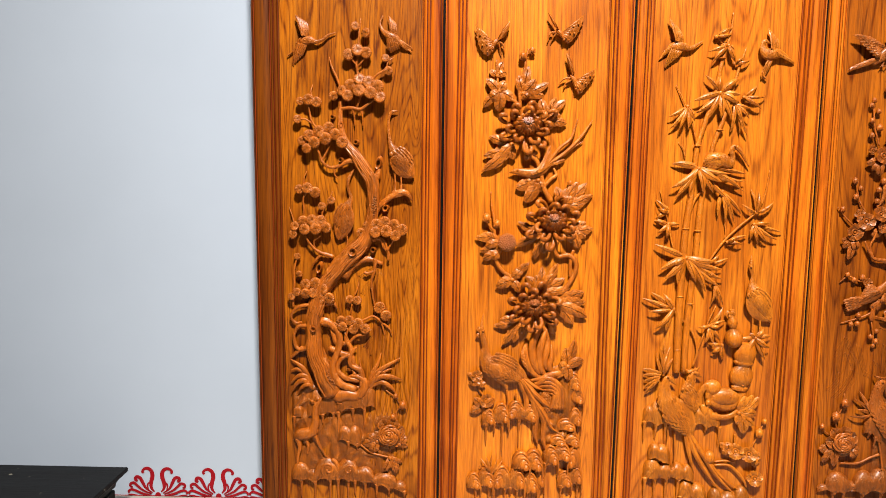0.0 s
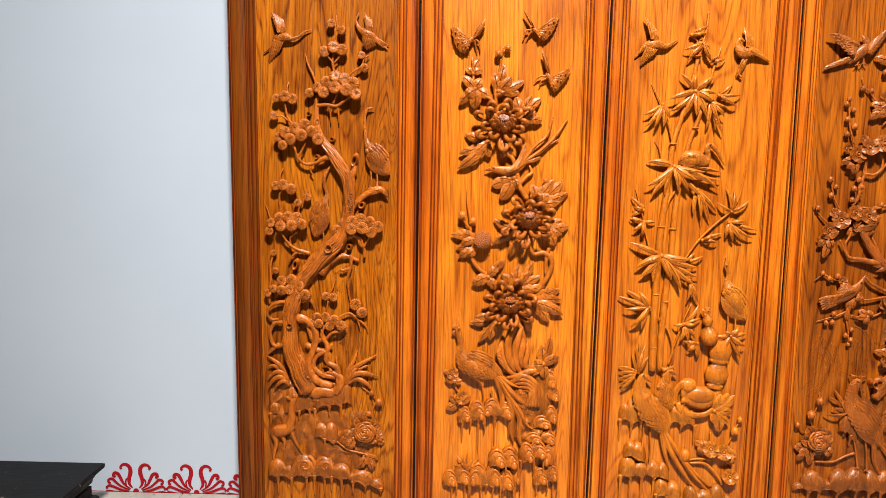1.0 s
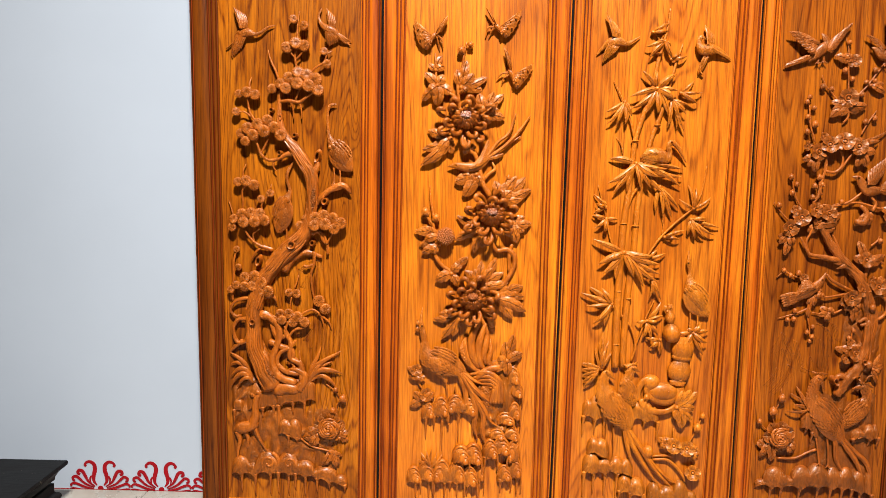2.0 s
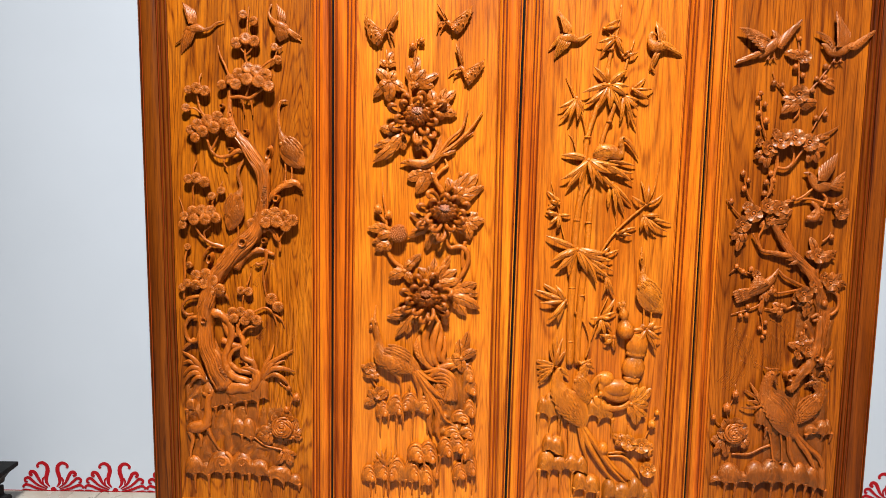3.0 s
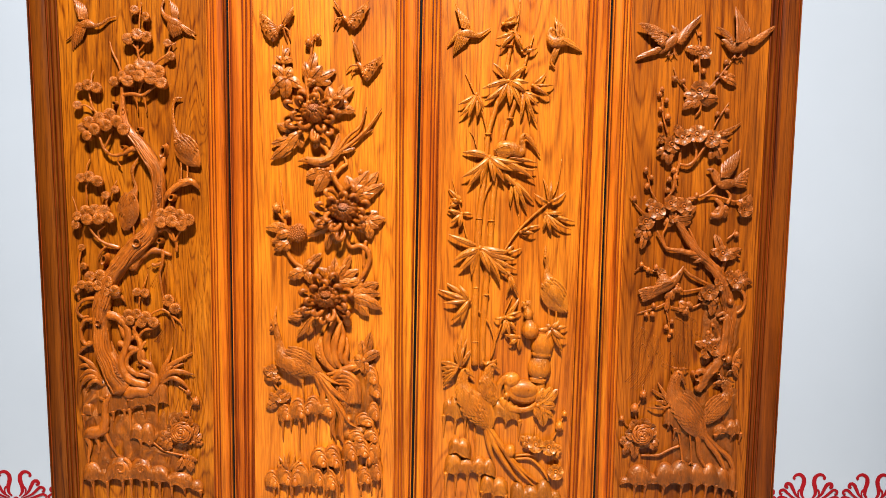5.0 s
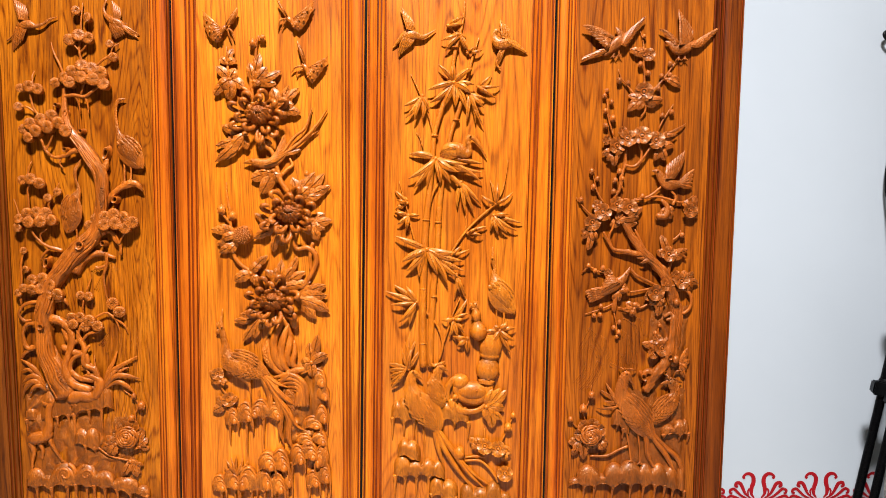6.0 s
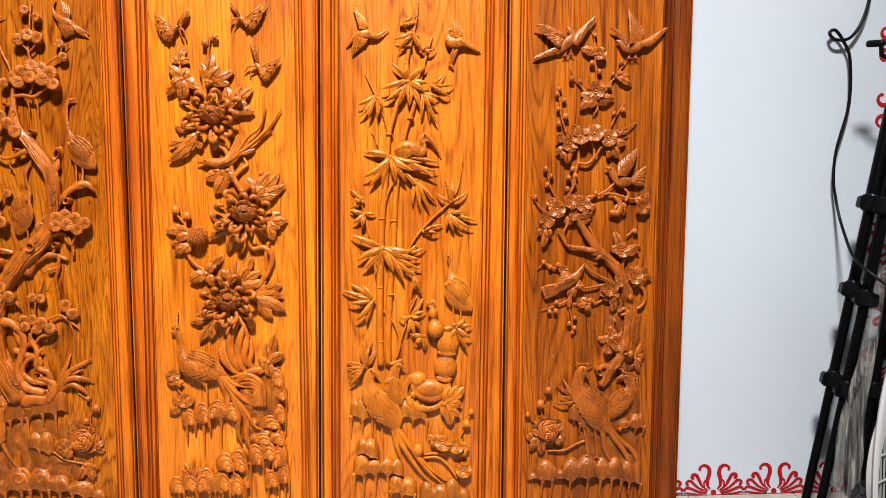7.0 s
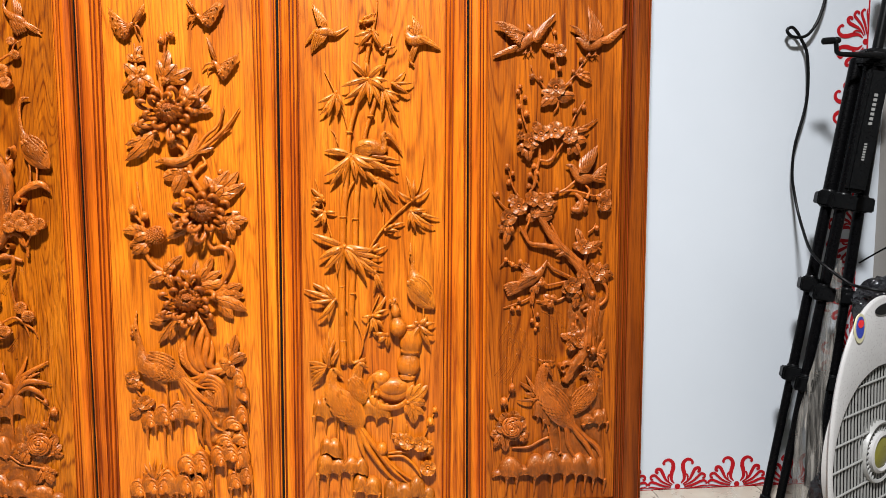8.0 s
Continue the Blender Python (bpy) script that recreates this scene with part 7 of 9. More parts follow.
lathe(g, [(0.010, 0.052), (0.030, 0.046), (0.042, 0.020), (0.040, -0.002), (0.034, -0.014), (0.037, -0.018), (0.036, -0.024), (0.030, -0.028), (0.026, -0.034), (0.038, -0.046), (0.044, -0.066), (0.038, -0.090), (0.026, -0.100), (0.032, -0.106), (0.028, -0.116)], Matrix.Translation(on_board(1.005, 0.602, 0.012)) @ pose(0, 0, 0, 0, 6, 0) @ Matrix.Diagonal((0.9, 0.5, 1, 1)), 24)
part("vase", g, M, P, "carved double vase with banded waist")
cloud_curl(P, M, 1.018, 0.602, 0.0245, 0.0151, 1.3, 40, 1)
cloud_curl(P, M, 1.001, 0.509, 0.0245, 0.0151, 1.3, 200, 1)
stem(P, M, "scroll", (1.004, 0.485, 0.0101, 0.0151), (0.994, 0.454, 0.0115, 0.0208), (0.960, 0.434, 0.0115, 0.0227), (0.921, 0.441, 0.0115, 0.0208), (0.898, 0.460, 0.0101, 0.0170), (0.901, 0.481, 0.0144, 0.0151), (0.923, 0.493, 0.0144, 0.0132))
stem(P, M, "scroll", (1.013, 0.431, 0.0144, 0.0095), (0.967, 0.396, 0.0173, 0.0095), (0.920, 0.392, 0.0173, 0.0113), (0.887, 0.407, 0.0158, 0.0151), (0.875, 0.430, 0.0144, 0.0113))
stem(P, M, "scroll", (0.864, 0.429, 0.0101, 0.0095), (0.863, 0.468, 0.0115, 0.0113), (0.885, 0.500, 0.013, 0.0113), (0.920, 0.505, 0.013, 0.0095))
g = Geo()
blob(g, (0.949, 0.460, 0.0060), 0.0560, 0.0330, 0.0250, 24, 14)
blob(g, (0.906, 0.491, 0.0050), 0.0300, 0.0280, 0.0220, 18, 12)
blob(g, (0.961, 0.466, 0.0300), 0.0034, 0.0034, 0.0030, 8, 5)
part("ruyi_cloud", g, M, P, "plump carved cloud under the vase")
leaves(P, M, (0.994, 0.409, 0.0187), [(1.014, 0.469, 0.0216), (1.041, 0.472, 0.0202), (1.061, 0.464, 0.0187), (1.054, 0.406, 0.0216), (1.048, 0.366, 0.0187), (1.015, 0.334, 0.0187), (0.998, 0.363, 0.0216)], 0.0151, "oval", vein=0.6)
bead(P, M, "bud", 0.889, 0.444, 0.0216, 0.0113)
leaves(P, M, (0.890, 0.432, 0.0187), [(0.888, 0.360, 0.0158), (0.880, 0.392, 0.0173)], 0.0076, "lance")
phoenix = bird(P, FEATHER_C, "phoenix", [(0.780, 0.504, 0.0200, 0.0019), (0.750, 0.525, 0.0220, 0.0130), (0.741, 0.492, 0.0210, 0.0186), (0.747, 0.454, 0.0220, 0.0335), (0.774, 0.411, 0.0230, 0.0409), (0.804, 0.368, 0.0210, 0.0279), (0.828, 0.335, 0.0160, 0.0130), (0.844, 0.309, 0.0100, 0.0037)],
     fans=[((0.718, 0.522, 0.0200), (0.729, 0.542, 0.0200), (0.677, 0.469, 0.0120), (0.669, 0.555, 0.0120), 5, 0.0066)],
     legs=[((0.784, 0.333, 0.0120), (0.786, 0.213, 0.0180)), ((0.761, 0.356, 0.0110), (0.757, 0.251, 0.0160))],
     plumes=[[(0.818, 0.343, 0.0160, 0.0093), (0.833, 0.270, 0.0160, 0.0093), (0.856, 0.190, 0.0100, 0.0028)], [(0.825, 0.335, 0.0170, 0.0093), (0.856, 0.261, 0.0170, 0.0112), (0.903, 0.185, 0.0150, 0.0093), (0.936, 0.139, 0.0100, 0.0028)], [(0.833, 0.329, 0.0170, 0.0093), (0.882, 0.257, 0.0170, 0.0112), (0.938, 0.176, 0.0140, 0.0093), (0.986, 0.127, 0.0090, 0.0028)], [(0.839, 0.323, 0.0160, 0.0093), (0.900, 0.234, 0.0150, 0.0093), (0.960, 0.168, 0.0120, 0.0074), (1.006, 0.134, 0.0080, 0.0028)]],
     eye=(0.749, 0.534, 0.0310), label="carved phoenix with spread crest and long tail")
feathered_wing(phoenix, M, (0.756, 0.461, 0.0340), (0.839, 0.321, 0.0200), 0.0300, -1.0)
leaves(P, M, (0.735, 0.537, 0.0160), [(0.735, 0.652, 0.0140), (0.711, 0.611, 0.0140), (0.756, 0.633, 0.0140), (0.722, 0.630, 0.0180), (0.768, 0.595, 0.0140), (0.745, 0.611, 0.0200)], 0.0080, name="crest_feather", arch=0.010)
mate = bird(P, FEATHER_C, "phoenix", [(0.865, 0.531, 0.0180, 0.0019), (0.838, 0.543, 0.0200, 0.0130), (0.826, 0.515, 0.0190, 0.0167), (0.820, 0.477, 0.0210, 0.0298), (0.831, 0.442, 0.0190, 0.0260), (0.845, 0.408, 0.0120, 0.0093)],
     fans=[((0.819, 0.550, 0.0200), (0.834, 0.555, 0.0220), (0.807, 0.556, 0.0130), (0.857, 0.564, 0.0130), 5, 0.0050)], eye=(0.839, 0.547, 0.0280), label="second carved phoenix behind the first")
feathered_wing(mate, M, (0.806, 0.503, 0.0300), (0.848, 0.415, 0.0200), 0.0230, 1.0)
for spot in ((0.991, 0.272, 0.0187, 0.0265), (1.036, 0.263, 0.0187, 0.0265), (1.060, 0.177, 0.0187, 0.0265)):
    plum_blossom(P, M, KIT_C, *spot)
leaves(P, M, (0.968, 0.275, 0.0101), [(0.940, 0.299, 0.0115), (0.948, 0.260, 0.013), (0.963, 0.302, 0.0101)], 0.0132, "lobed", vein=0.7)
leaves(P, M, (1.061, 0.251, 0.0101), [(1.077, 0.232, 0.0115), (1.076, 0.267, 0.0101), (1.058, 0.216, 0.0115)], 0.0132, "lobed", vein=0.7)
bead(P, M, "bud", 1.069, 0.337, 0.0144, 0.0170)
bead(P, M, "bud", 1.086, 0.377, 0.0115, 0.0113, 1.4)
stem(P, M, "twig", (1.045, 0.279, 0.0101, 0.0047), (1.063, 0.319, 0.0101, 0.0047), (1.081, 0.361, 0.0086, 0.0038))
stem(P, M, "twig", (0.991, 0.294, 0.0086, 0.0038), (0.990, 0.329, 0.0072, 0.0047))
stem(P, M, "twig", (0.927, 0.217, 0.0072, 0.0076), (0.973, 0.219, 0.0115, 0.0076), (1.004, 0.196, 0.013, 0.0076), (1.028, 0.164, 0.013, 0.0076), (1.037, 0.142, 0.0101, 0.0057))
stem(P, M, "twig", (0.927, 0.229, 0.0072, 0.0057), (0.961, 0.234, 0.0101, 0.0057), (0.992, 0.231, 0.0115, 0.0057))
bead(P, M, "peach", 0.905, 0.247, 0.0115, 0.0189, 1.25)
rock_ledge(P, M, [(0.696, 0.384, 0.0189, 0.0416, 0.020), (0.723, 0.385, 0.0246, 0.0567, 0.024), (0.750, 0.385, 0.0170, 0.0454, 0.018)], [(0.678, 0.289), (0.719, 0.301), (0.752, 0.289)])
rock_ledge(P, M, [(0.861, 0.382, 0.0246, 0.0416, 0.022), (0.896, 0.374, 0.0246, 0.0454, 0.024), (0.923, 0.366, 0.0151, 0.0378, 0.020)], [(0.849, 0.326), (0.889, 0.326), (0.935, 0.279)])
rock_ledge(P, M, [(0.714, 0.189, 0.0284, 0.0491, 0.028), (0.757, 0.185, 0.0246, 0.0378, 0.026), (0.800, 0.186, 0.0265, 0.0378, 0.028), (0.835, 0.174, 0.0227, 0.0416, 0.022)], [(0.681, 0.067), (0.722, 0.084), (0.761, 0.080), (0.802, 0.068)])
rock_ledge(P, M, [(0.745, 0.241, 0.0284, 0.0454, 0.026), (0.721, 0.253, 0.0227, 0.0378, 0.022)], [])
rock_ledge(P, M, [(0.830, 0.121, 0.0246, 0.0416, 0.030), (0.871, 0.109, 0.0302, 0.0416, 0.032)], [(0.813, 0.072), (0.851, 0.048), (0.892, 0.044)])
rock_ledge(P, M, [(0.933, 0.094, 0.0227, 0.0416, 0.028), (0.980, 0.082, 0.0340, 0.0416, 0.030), (1.022, 0.098, 0.0265, 0.0454, 0.030), (1.062, 0.074, 0.0208, 0.0302, 0.022)], [(0.923, 0.028), (0.962, 0.033), (0.997, 0.041), (1.036, 0.033), (1.075, 0.029)])

# ---- fourth panel: plum blossom, doves and a rose ----
P, M = plum_panel, CARVE_D
KIT_D = (petal_mesh(BLOSSOM_D), blossom_heart_mesh(BLOSSOM_D))
SPINE = [(1.619, 0.550, 0.0014, 0.0246), (1.625, 0.648, 0.0022, 0.0265), (1.627, 0.725, 0.0043, 0.0265), (1.610, 0.793, 0.0086, 0.0227), (1.582, 0.851, 0.0144, 0.0208), (1.545, 0.894, 0.0158, 0.0189), (1.506, 0.931, 0.0158, 0.0170), (1.474, 0.972, 0.0158, 0.0151), (1.450, 1.009, 0.0158, 0.0132), (1.434, 1.039, 0.0144, 0.0095)]
trunk = stem(P, M, "trunk", *SPINE, rough=0.24, n=16, label="twisted carved plum trunk")
bark_ridges(trunk, M, SPINE, 0.82, 9)
stem(P, BARK_D, "branch", (1.521, 0.920, 0.0158, 0.0170), (1.479, 0.927, 0.0187, 0.0151), (1.438, 0.935, 0.0173, 0.0113), (1.404, 0.942, 0.0158, 0.0076), (1.386, 0.971, 0.0158, 0.0066), (1.372, 0.997, 0.0173, 0.0047), rough=0.2)
stem(P, M, "branch", (1.401, 0.945, 0.0158, 0.0066), (1.391, 0.981, 0.0158, 0.0057), (1.401, 1.009, 0.0173, 0.0057), (1.407, 1.031, 0.0187, 0.0047))
stem(P, M, "branch", (1.528, 0.916, 0.0173, 0.0095), (1.503, 0.950, 0.0187, 0.0076), (1.487, 0.984, 0.0173, 0.0057), (1.476, 1.006, 0.0144, 0.0038))
stem(P, M, "branch", (1.590, 0.837, 0.0144, 0.0113), (1.595, 0.883, 0.0144, 0.0095), (1.608, 0.913, 0.0144, 0.0085), (1.630, 0.924, 0.0144, 0.0076), (1.650, 0.913, 0.013, 0.0057))
stem(P, M, "branch", (1.622, 0.803, 0.013, 0.0095), (1.647, 0.808, 0.0158, 0.0095), (1.671, 0.785, 0.0158, 0.0095), (1.670, 0.747, 0.0144, 0.0085), (1.649, 0.727, 0.0144, 0.0085), (1.633, 0.735, 0.0144, 0.0076))
stem(P, M, "branch", (1.550, 0.812, 0.013, 0.0076), (1.502, 0.803, 0.0144, 0.0057), (1.467, 0.799, 0.0158, 0.0047), (1.444, 0.812, 0.0173, 0.0038))
stem(P, M, "branch", (1.549, 0.822, 0.0144, 0.0076), (1.510, 0.841, 0.0158, 0.0076), (1.483, 0.856, 0.0158, 0.0076), (1.468, 0.874, 0.0144, 0.0057))
stem(P, M, "branch", (1.544, 0.764, 0.0086, 0.0047), (1.506, 0.745, 0.0101, 0.0047), (1.465, 0.740, 0.0101, 0.0038), (1.431, 0.744, 0.0086, 0.0028))
stem(P, M, "branch", (1.579, 0.591, 0.0101, 0.0076), (1.584, 0.553, 0.013, 0.0095), (1.563, 0.510, 0.013, 0.0076))
stem(P, M, "branch", (1.437, 1.263, 0.0144, 0.0076), (1.436, 1.221, 0.0144, 0.0085), (1.427, 1.184, 0.0144, 0.0095), (1.422, 1.138, 0.013, 0.0085), (1.405, 1.111, 0.013, 0.0076), rough=0.25)
stem(P, M, "branch", (1.436, 1.215, 0.0158, 0.0066), (1.465, 1.212, 0.0173, 0.0076), (1.485, 1.230, 0.0187, 0.0076), (1.487, 1.259, 0.0202, 0.0057), (1.478, 1.281, 0.0202, 0.0047))
stem(P, M, "branch", (1.479, 1.216, 0.0173, 0.0066), (1.495, 1.241, 0.0202, 0.0066), (1.515, 1.271, 0.0202, 0.0066), (1.529, 1.285, 0.0202, 0.0057))
stem(P, M, "branch", (1.438, 1.105, 0.0144, 0.0057), (1.478, 1.102, 0.0158, 0.0057), (1.521, 1.117, 0.0173, 0.0057), (1.549, 1.139, 0.0173, 0.0057), (1.557, 1.147, 0.0158, 0.0038))
stem(P, M, "branch", (1.504, 1.108, 0.0158, 0.0047), (1.548, 1.114, 0.0158, 0.0057), (1.593, 1.103, 0.0158, 0.0057), (1.631, 1.096, 0.0144, 0.0047), (1.668, 1.118, 0.0101, 0.0023))
stem(P, M, "branch", (1.592, 1.132, 0.0144, 0.0057), (1.607, 1.112, 0.0158, 0.0066), (1.597, 1.088, 0.0173, 0.0095))
stem(P, M, "scroll_leaf", (1.560, 1.103, 0.0144, 0.0057), (1.579, 1.081, 0.0158, 0.0095), (1.573, 1.051, 0.0158, 0.0132), (1.548, 1.051, 0.0144, 0.0095))
stem(P, M, "branch", (1.491, 1.438, 0.013, 0.0057), (1.497, 1.393, 0.013, 0.0057), (1.485, 1.372, 0.0101, 0.0047))
for line, buds in (([(1.395, 1.310, 0.0144, 0.0057), (1.378, 1.366, 0.013, 0.0047), (1.373, 1.411, 0.0115, 0.0038), (1.370, 1.450, 0.0086, 0.0028)], [(1.371, 1.453, 0.0115, 0.0095), (1.364, 1.437, 0.0115, 0.0095), (1.387, 1.418, 0.0115, 0.0095), (1.368, 1.389, 0.013, 0.0095), (1.392, 1.366, 0.0144, 0.0132), (1.370, 1.342, 0.013, 0.0104)]),
                   ([(1.458, 1.443, 0.013, 0.0057), (1.435, 1.472, 0.0115, 0.0047), (1.417, 1.493, 0.0101, 0.0038), (1.407, 1.522, 0.0072, 0.0023)], [(1.410, 1.486, 0.013, 0.0113), (1.439, 1.479, 0.0115, 0.0095)]),
                   ([(1.491, 1.469, 0.013, 0.0057), (1.490, 1.510, 0.0115, 0.0047), (1.486, 1.554, 0.0115, 0.0047), (1.484, 1.607, 0.0086, 0.0038), (1.474, 1.643, 0.0058, 0.0019)], [(1.485, 1.626, 0.0115, 0.0085), (1.476, 1.537, 0.0144, 0.0113), (1.502, 1.510, 0.0115, 0.0104)]),
                   ([(1.519, 1.454, 0.013, 0.0047), (1.549, 1.487, 0.0115, 0.0047), (1.575, 1.523, 0.0101, 0.0042), (1.596, 1.552, 0.0086, 0.0028)], [(1.573, 1.540, 0.0115, 0.0104), (1.546, 1.501, 0.013, 0.0095), (1.574, 1.505, 0.0115, 0.0095), (1.537, 1.462, 0.013, 0.0095)]),
                   ([(1.544, 1.336, 0.013, 0.0047), (1.561, 1.369, 0.0115, 0.0042), (1.590, 1.413, 0.0072, 0.0023)], [(1.553, 1.376, 0.013, 0.0104), (1.584, 1.387, 0.0115, 0.0104)]),
                   ([(1.369, 1.094, 0.013, 0.0057), (1.349, 1.127, 0.0115, 0.0047), (1.339, 1.163, 0.0101, 0.0038), (1.332, 1.193, 0.0086, 0.0028)], [(1.329, 1.195, 0.013, 0.0113), (1.348, 1.171, 0.013, 0.0095), (1.335, 1.143, 0.013, 0.0113)]),
                   ([(1.333, 1.049, 0.013, 0.0057), (1.307, 1.075, 0.0115, 0.0047), (1.281, 1.109, 0.0072, 0.0023)], [(1.296, 1.102, 0.0115, 0.0113)]),
                   ([(1.433, 1.138, 0.013, 0.0047), (1.421, 1.166, 0.013, 0.0038), (1.422, 1.193, 0.0115, 0.0038)], [(1.418, 1.195, 0.0158, 0.0113), (1.405, 1.166, 0.0158, 0.0113), (1.429, 1.172, 0.0158, 0.0095), (1.402, 1.129, 0.0144, 0.0113)]),
                   ([(1.394, 0.862, 0.013, 0.0047), (1.360, 0.866, 0.013, 0.0057), (1.330, 0.880, 0.0115, 0.0047), (1.306, 0.861, 0.0072, 0.0038)], [(1.326, 0.886, 0.013, 0.0095), (1.349, 0.869, 0.013, 0.0095), (1.374, 0.877, 0.0144, 0.0113)]),
                   ([(1.421, 0.764, 0.013, 0.0047), (1.385, 0.744, 0.0115, 0.0047), (1.320, 0.721, 0.0058, 0.0023)], [(1.371, 0.750, 0.013, 0.0095), (1.349, 0.719, 0.0115, 0.0095), (1.369, 0.721, 0.013, 0.0104)]),
                   ([(1.417, 0.725, 0.0101, 0.0038), (1.426, 0.686, 0.0101, 0.0038), (1.429, 0.643, 0.0072, 0.0023)], [(1.416, 0.677, 0.013, 0.0095), (1.435, 0.696, 0.0115, 0.0095), (1.434, 0.662, 0.013, 0.0095), (1.428, 0.646, 0.0101, 0.0076)]),
                   ([(1.568, 0.634, 0.0115, 0.0047), (1.567, 0.668, 0.0101, 0.0042), (1.571, 0.695, 0.0072, 0.0028)], [(1.557, 0.659, 0.013, 0.0095), (1.572, 0.684, 0.0101, 0.0085)]),
                   ([(1.605, 0.973, 0.013, 0.0047), (1.624, 0.988, 0.0115, 0.0042), (1.631, 1.003, 0.0086, 0.0028)], [(1.634, 0.988, 0.013, 0.0104)]),
                   ([(1.471, 1.106, 0.0144, 0.0038), (1.489, 1.109, 0.0144, 0.0038)], [(1.496, 1.115, 0.0158, 0.0104)])):
    stem(P, M, "twig", *line)
    for b in buds:
        bead(P, M, "bud", *b)
for spot in ((1.501, 1.567, 0.0173, 0.0208), (1.488, 1.450, 0.0202, 0.0302), (1.439, 1.300, 0.0245, 0.0284), (1.486, 1.310, 0.0245, 0.0302), (1.532, 1.296, 0.0245, 0.0284), (1.404, 1.277, 0.023, 0.0284), (1.366, 1.063, 0.0245, 0.0284), (1.409, 1.087, 0.0245, 0.0265), (1.453, 1.078, 0.023, 0.0265), (1.331, 1.029, 0.023, 0.0284),
             (1.422, 1.043, 0.0202, 0.0189), (1.372, 1.295, 0.0173, 0.0151), (1.422, 1.324, 0.0187, 0.0170), (1.348, 1.086, 0.0187, 0.0170)):
    plum_blossom(P, M, KIT_D, *spot)
for spot in ((1.654, 1.070, 0.0187, 0.0246), (1.588, 0.925, 0.0202, 0.0265), (1.549, 0.799, 0.023, 0.0284), (1.587, 0.827, 0.0216, 0.0246), (1.634, 0.835, 0.0216, 0.0265), (1.577, 0.609, 0.0202, 0.0265), (1.549, 0.591, 0.0187, 0.0189), (1.391, 0.861, 0.0158, 0.0151), (1.563, 0.639, 0.0158, 0.0170), (1.614, 0.853, 0.0173, 0.0189), (1.531, 0.785, 0.0187, 0.0170)):
    plum_blossom(P, M, KIT_D, *spot)
leaves(P, M, (1.488, 1.568, 0.013), [(1.440, 1.585, 0.013), (1.454, 1.567, 0.0158), (1.472, 1.592, 0.013)], 0.0113, "lobed", vein=0.7)
leaves(P, M, (1.491, 1.426, 0.0144), [(1.438, 1.389, 0.0158), (1.443, 1.414, 0.0173), (1.553, 1.426, 0.0158), (1.528, 1.404, 0.0173), (1.469, 1.393, 0.0187), (1.440, 1.440, 0.013)], 0.0132, "oval", vein=0.6)
leaves(P, M, (1.562, 1.491, 0.0101), [(1.605, 1.495, 0.0115), (1.611, 1.468, 0.0101), (1.586, 1.480, 0.0144)], 0.0085, "oval", vein=0.5)
leaves(P, M, (1.400, 1.259, 0.0158), [(1.360, 1.251, 0.0173), (1.375, 1.230, 0.0187), (1.400, 1.211, 0.0187), (1.415, 1.237, 0.0187)], 0.0113, "oval", vein=0.5)
leaves(P, M, (1.543, 1.275, 0.0158), [(1.533, 1.231, 0.0187), (1.566, 1.231, 0.0187), (1.576, 1.268, 0.0158), (1.595, 1.282, 0.013)], 0.0123, "oval", vein=0.5)
leaves(P, M, (1.549, 1.307, 0.0144), [(1.632, 1.351, 0.0115), (1.603, 1.315, 0.0158), (1.576, 1.325, 0.0158), (1.590, 1.293, 0.013)], 0.0095, vein=0.4)
leaves(P, M, (1.331, 1.004, 0.0158), [(1.322, 0.937, 0.0187), (1.302, 0.975, 0.0173), (1.347, 0.967, 0.0173), (1.298, 1.000, 0.0144)], 0.0123, "oval", vein=0.5)
leaves(P, M, (1.426, 1.039, 0.0158), [(1.499, 1.076, 0.0144), (1.481, 1.025, 0.0187), (1.488, 1.047, 0.0173), (1.393, 1.016, 0.0158)], 0.0132, "oval", vein=0.5)
leaves(P, M, (1.659, 1.074, 0.013), [(1.675, 1.118, 0.0115), (1.628, 1.099, 0.013), (1.685, 1.074, 0.013), (1.679, 1.044, 0.013), (1.646, 1.040, 0.013)], 0.0132, "lobed", vein=0.6)
leaves(P, M, (1.586, 0.920, 0.013), [(1.564, 0.987, 0.0115), (1.579, 0.965, 0.0144), (1.655, 0.940, 0.0144), (1.638, 0.917, 0.0144), (1.551, 0.935, 0.013)], 0.0132, "oval", vein=0.6)
leaves(P, M, (1.642, 0.842, 0.0144), [(1.679, 0.864, 0.013), (1.696, 0.827, 0.013), (1.675, 0.804, 0.013), (1.648, 0.872, 0.013)], 0.0132, "lobed", vein=0.6)
leaves(P, M, (1.559, 0.776, 0.0144), [(1.562, 0.716, 0.0158), (1.534, 0.754, 0.0158), (1.583, 0.754, 0.0158)], 0.0151, "lobed", vein=0.6)
leaves(P, M, (1.577, 0.607, 0.013), [(1.515, 0.626, 0.013), (1.632, 0.639, 0.013), (1.640, 0.616, 0.0144), (1.606, 0.646, 0.0115), (1.533, 0.630, 0.0144)], 0.0132, "oval", vein=0.6)
leaves(P, M, (1.483, 0.741, 0.0115), [(1.455, 0.764, 0.013), (1.445, 0.737, 0.0144), (1.472, 0.715, 0.0144), (1.493, 0.764, 0.0115)], 0.0113, "oval", vein=0.5)
leaves(P, M, (1.532, 0.917, 0.0173), [(1.483, 0.913, 0.0187), (1.495, 0.894, 0.0187)], 0.0095, vein=0.4)
leaves(P, M, (1.577, 1.081, 0.013), [(1.594, 1.040, 0.013), (1.601, 1.058, 0.0115), (1.546, 1.036, 0.013)], 0.0113, "oval", vein=0.5)
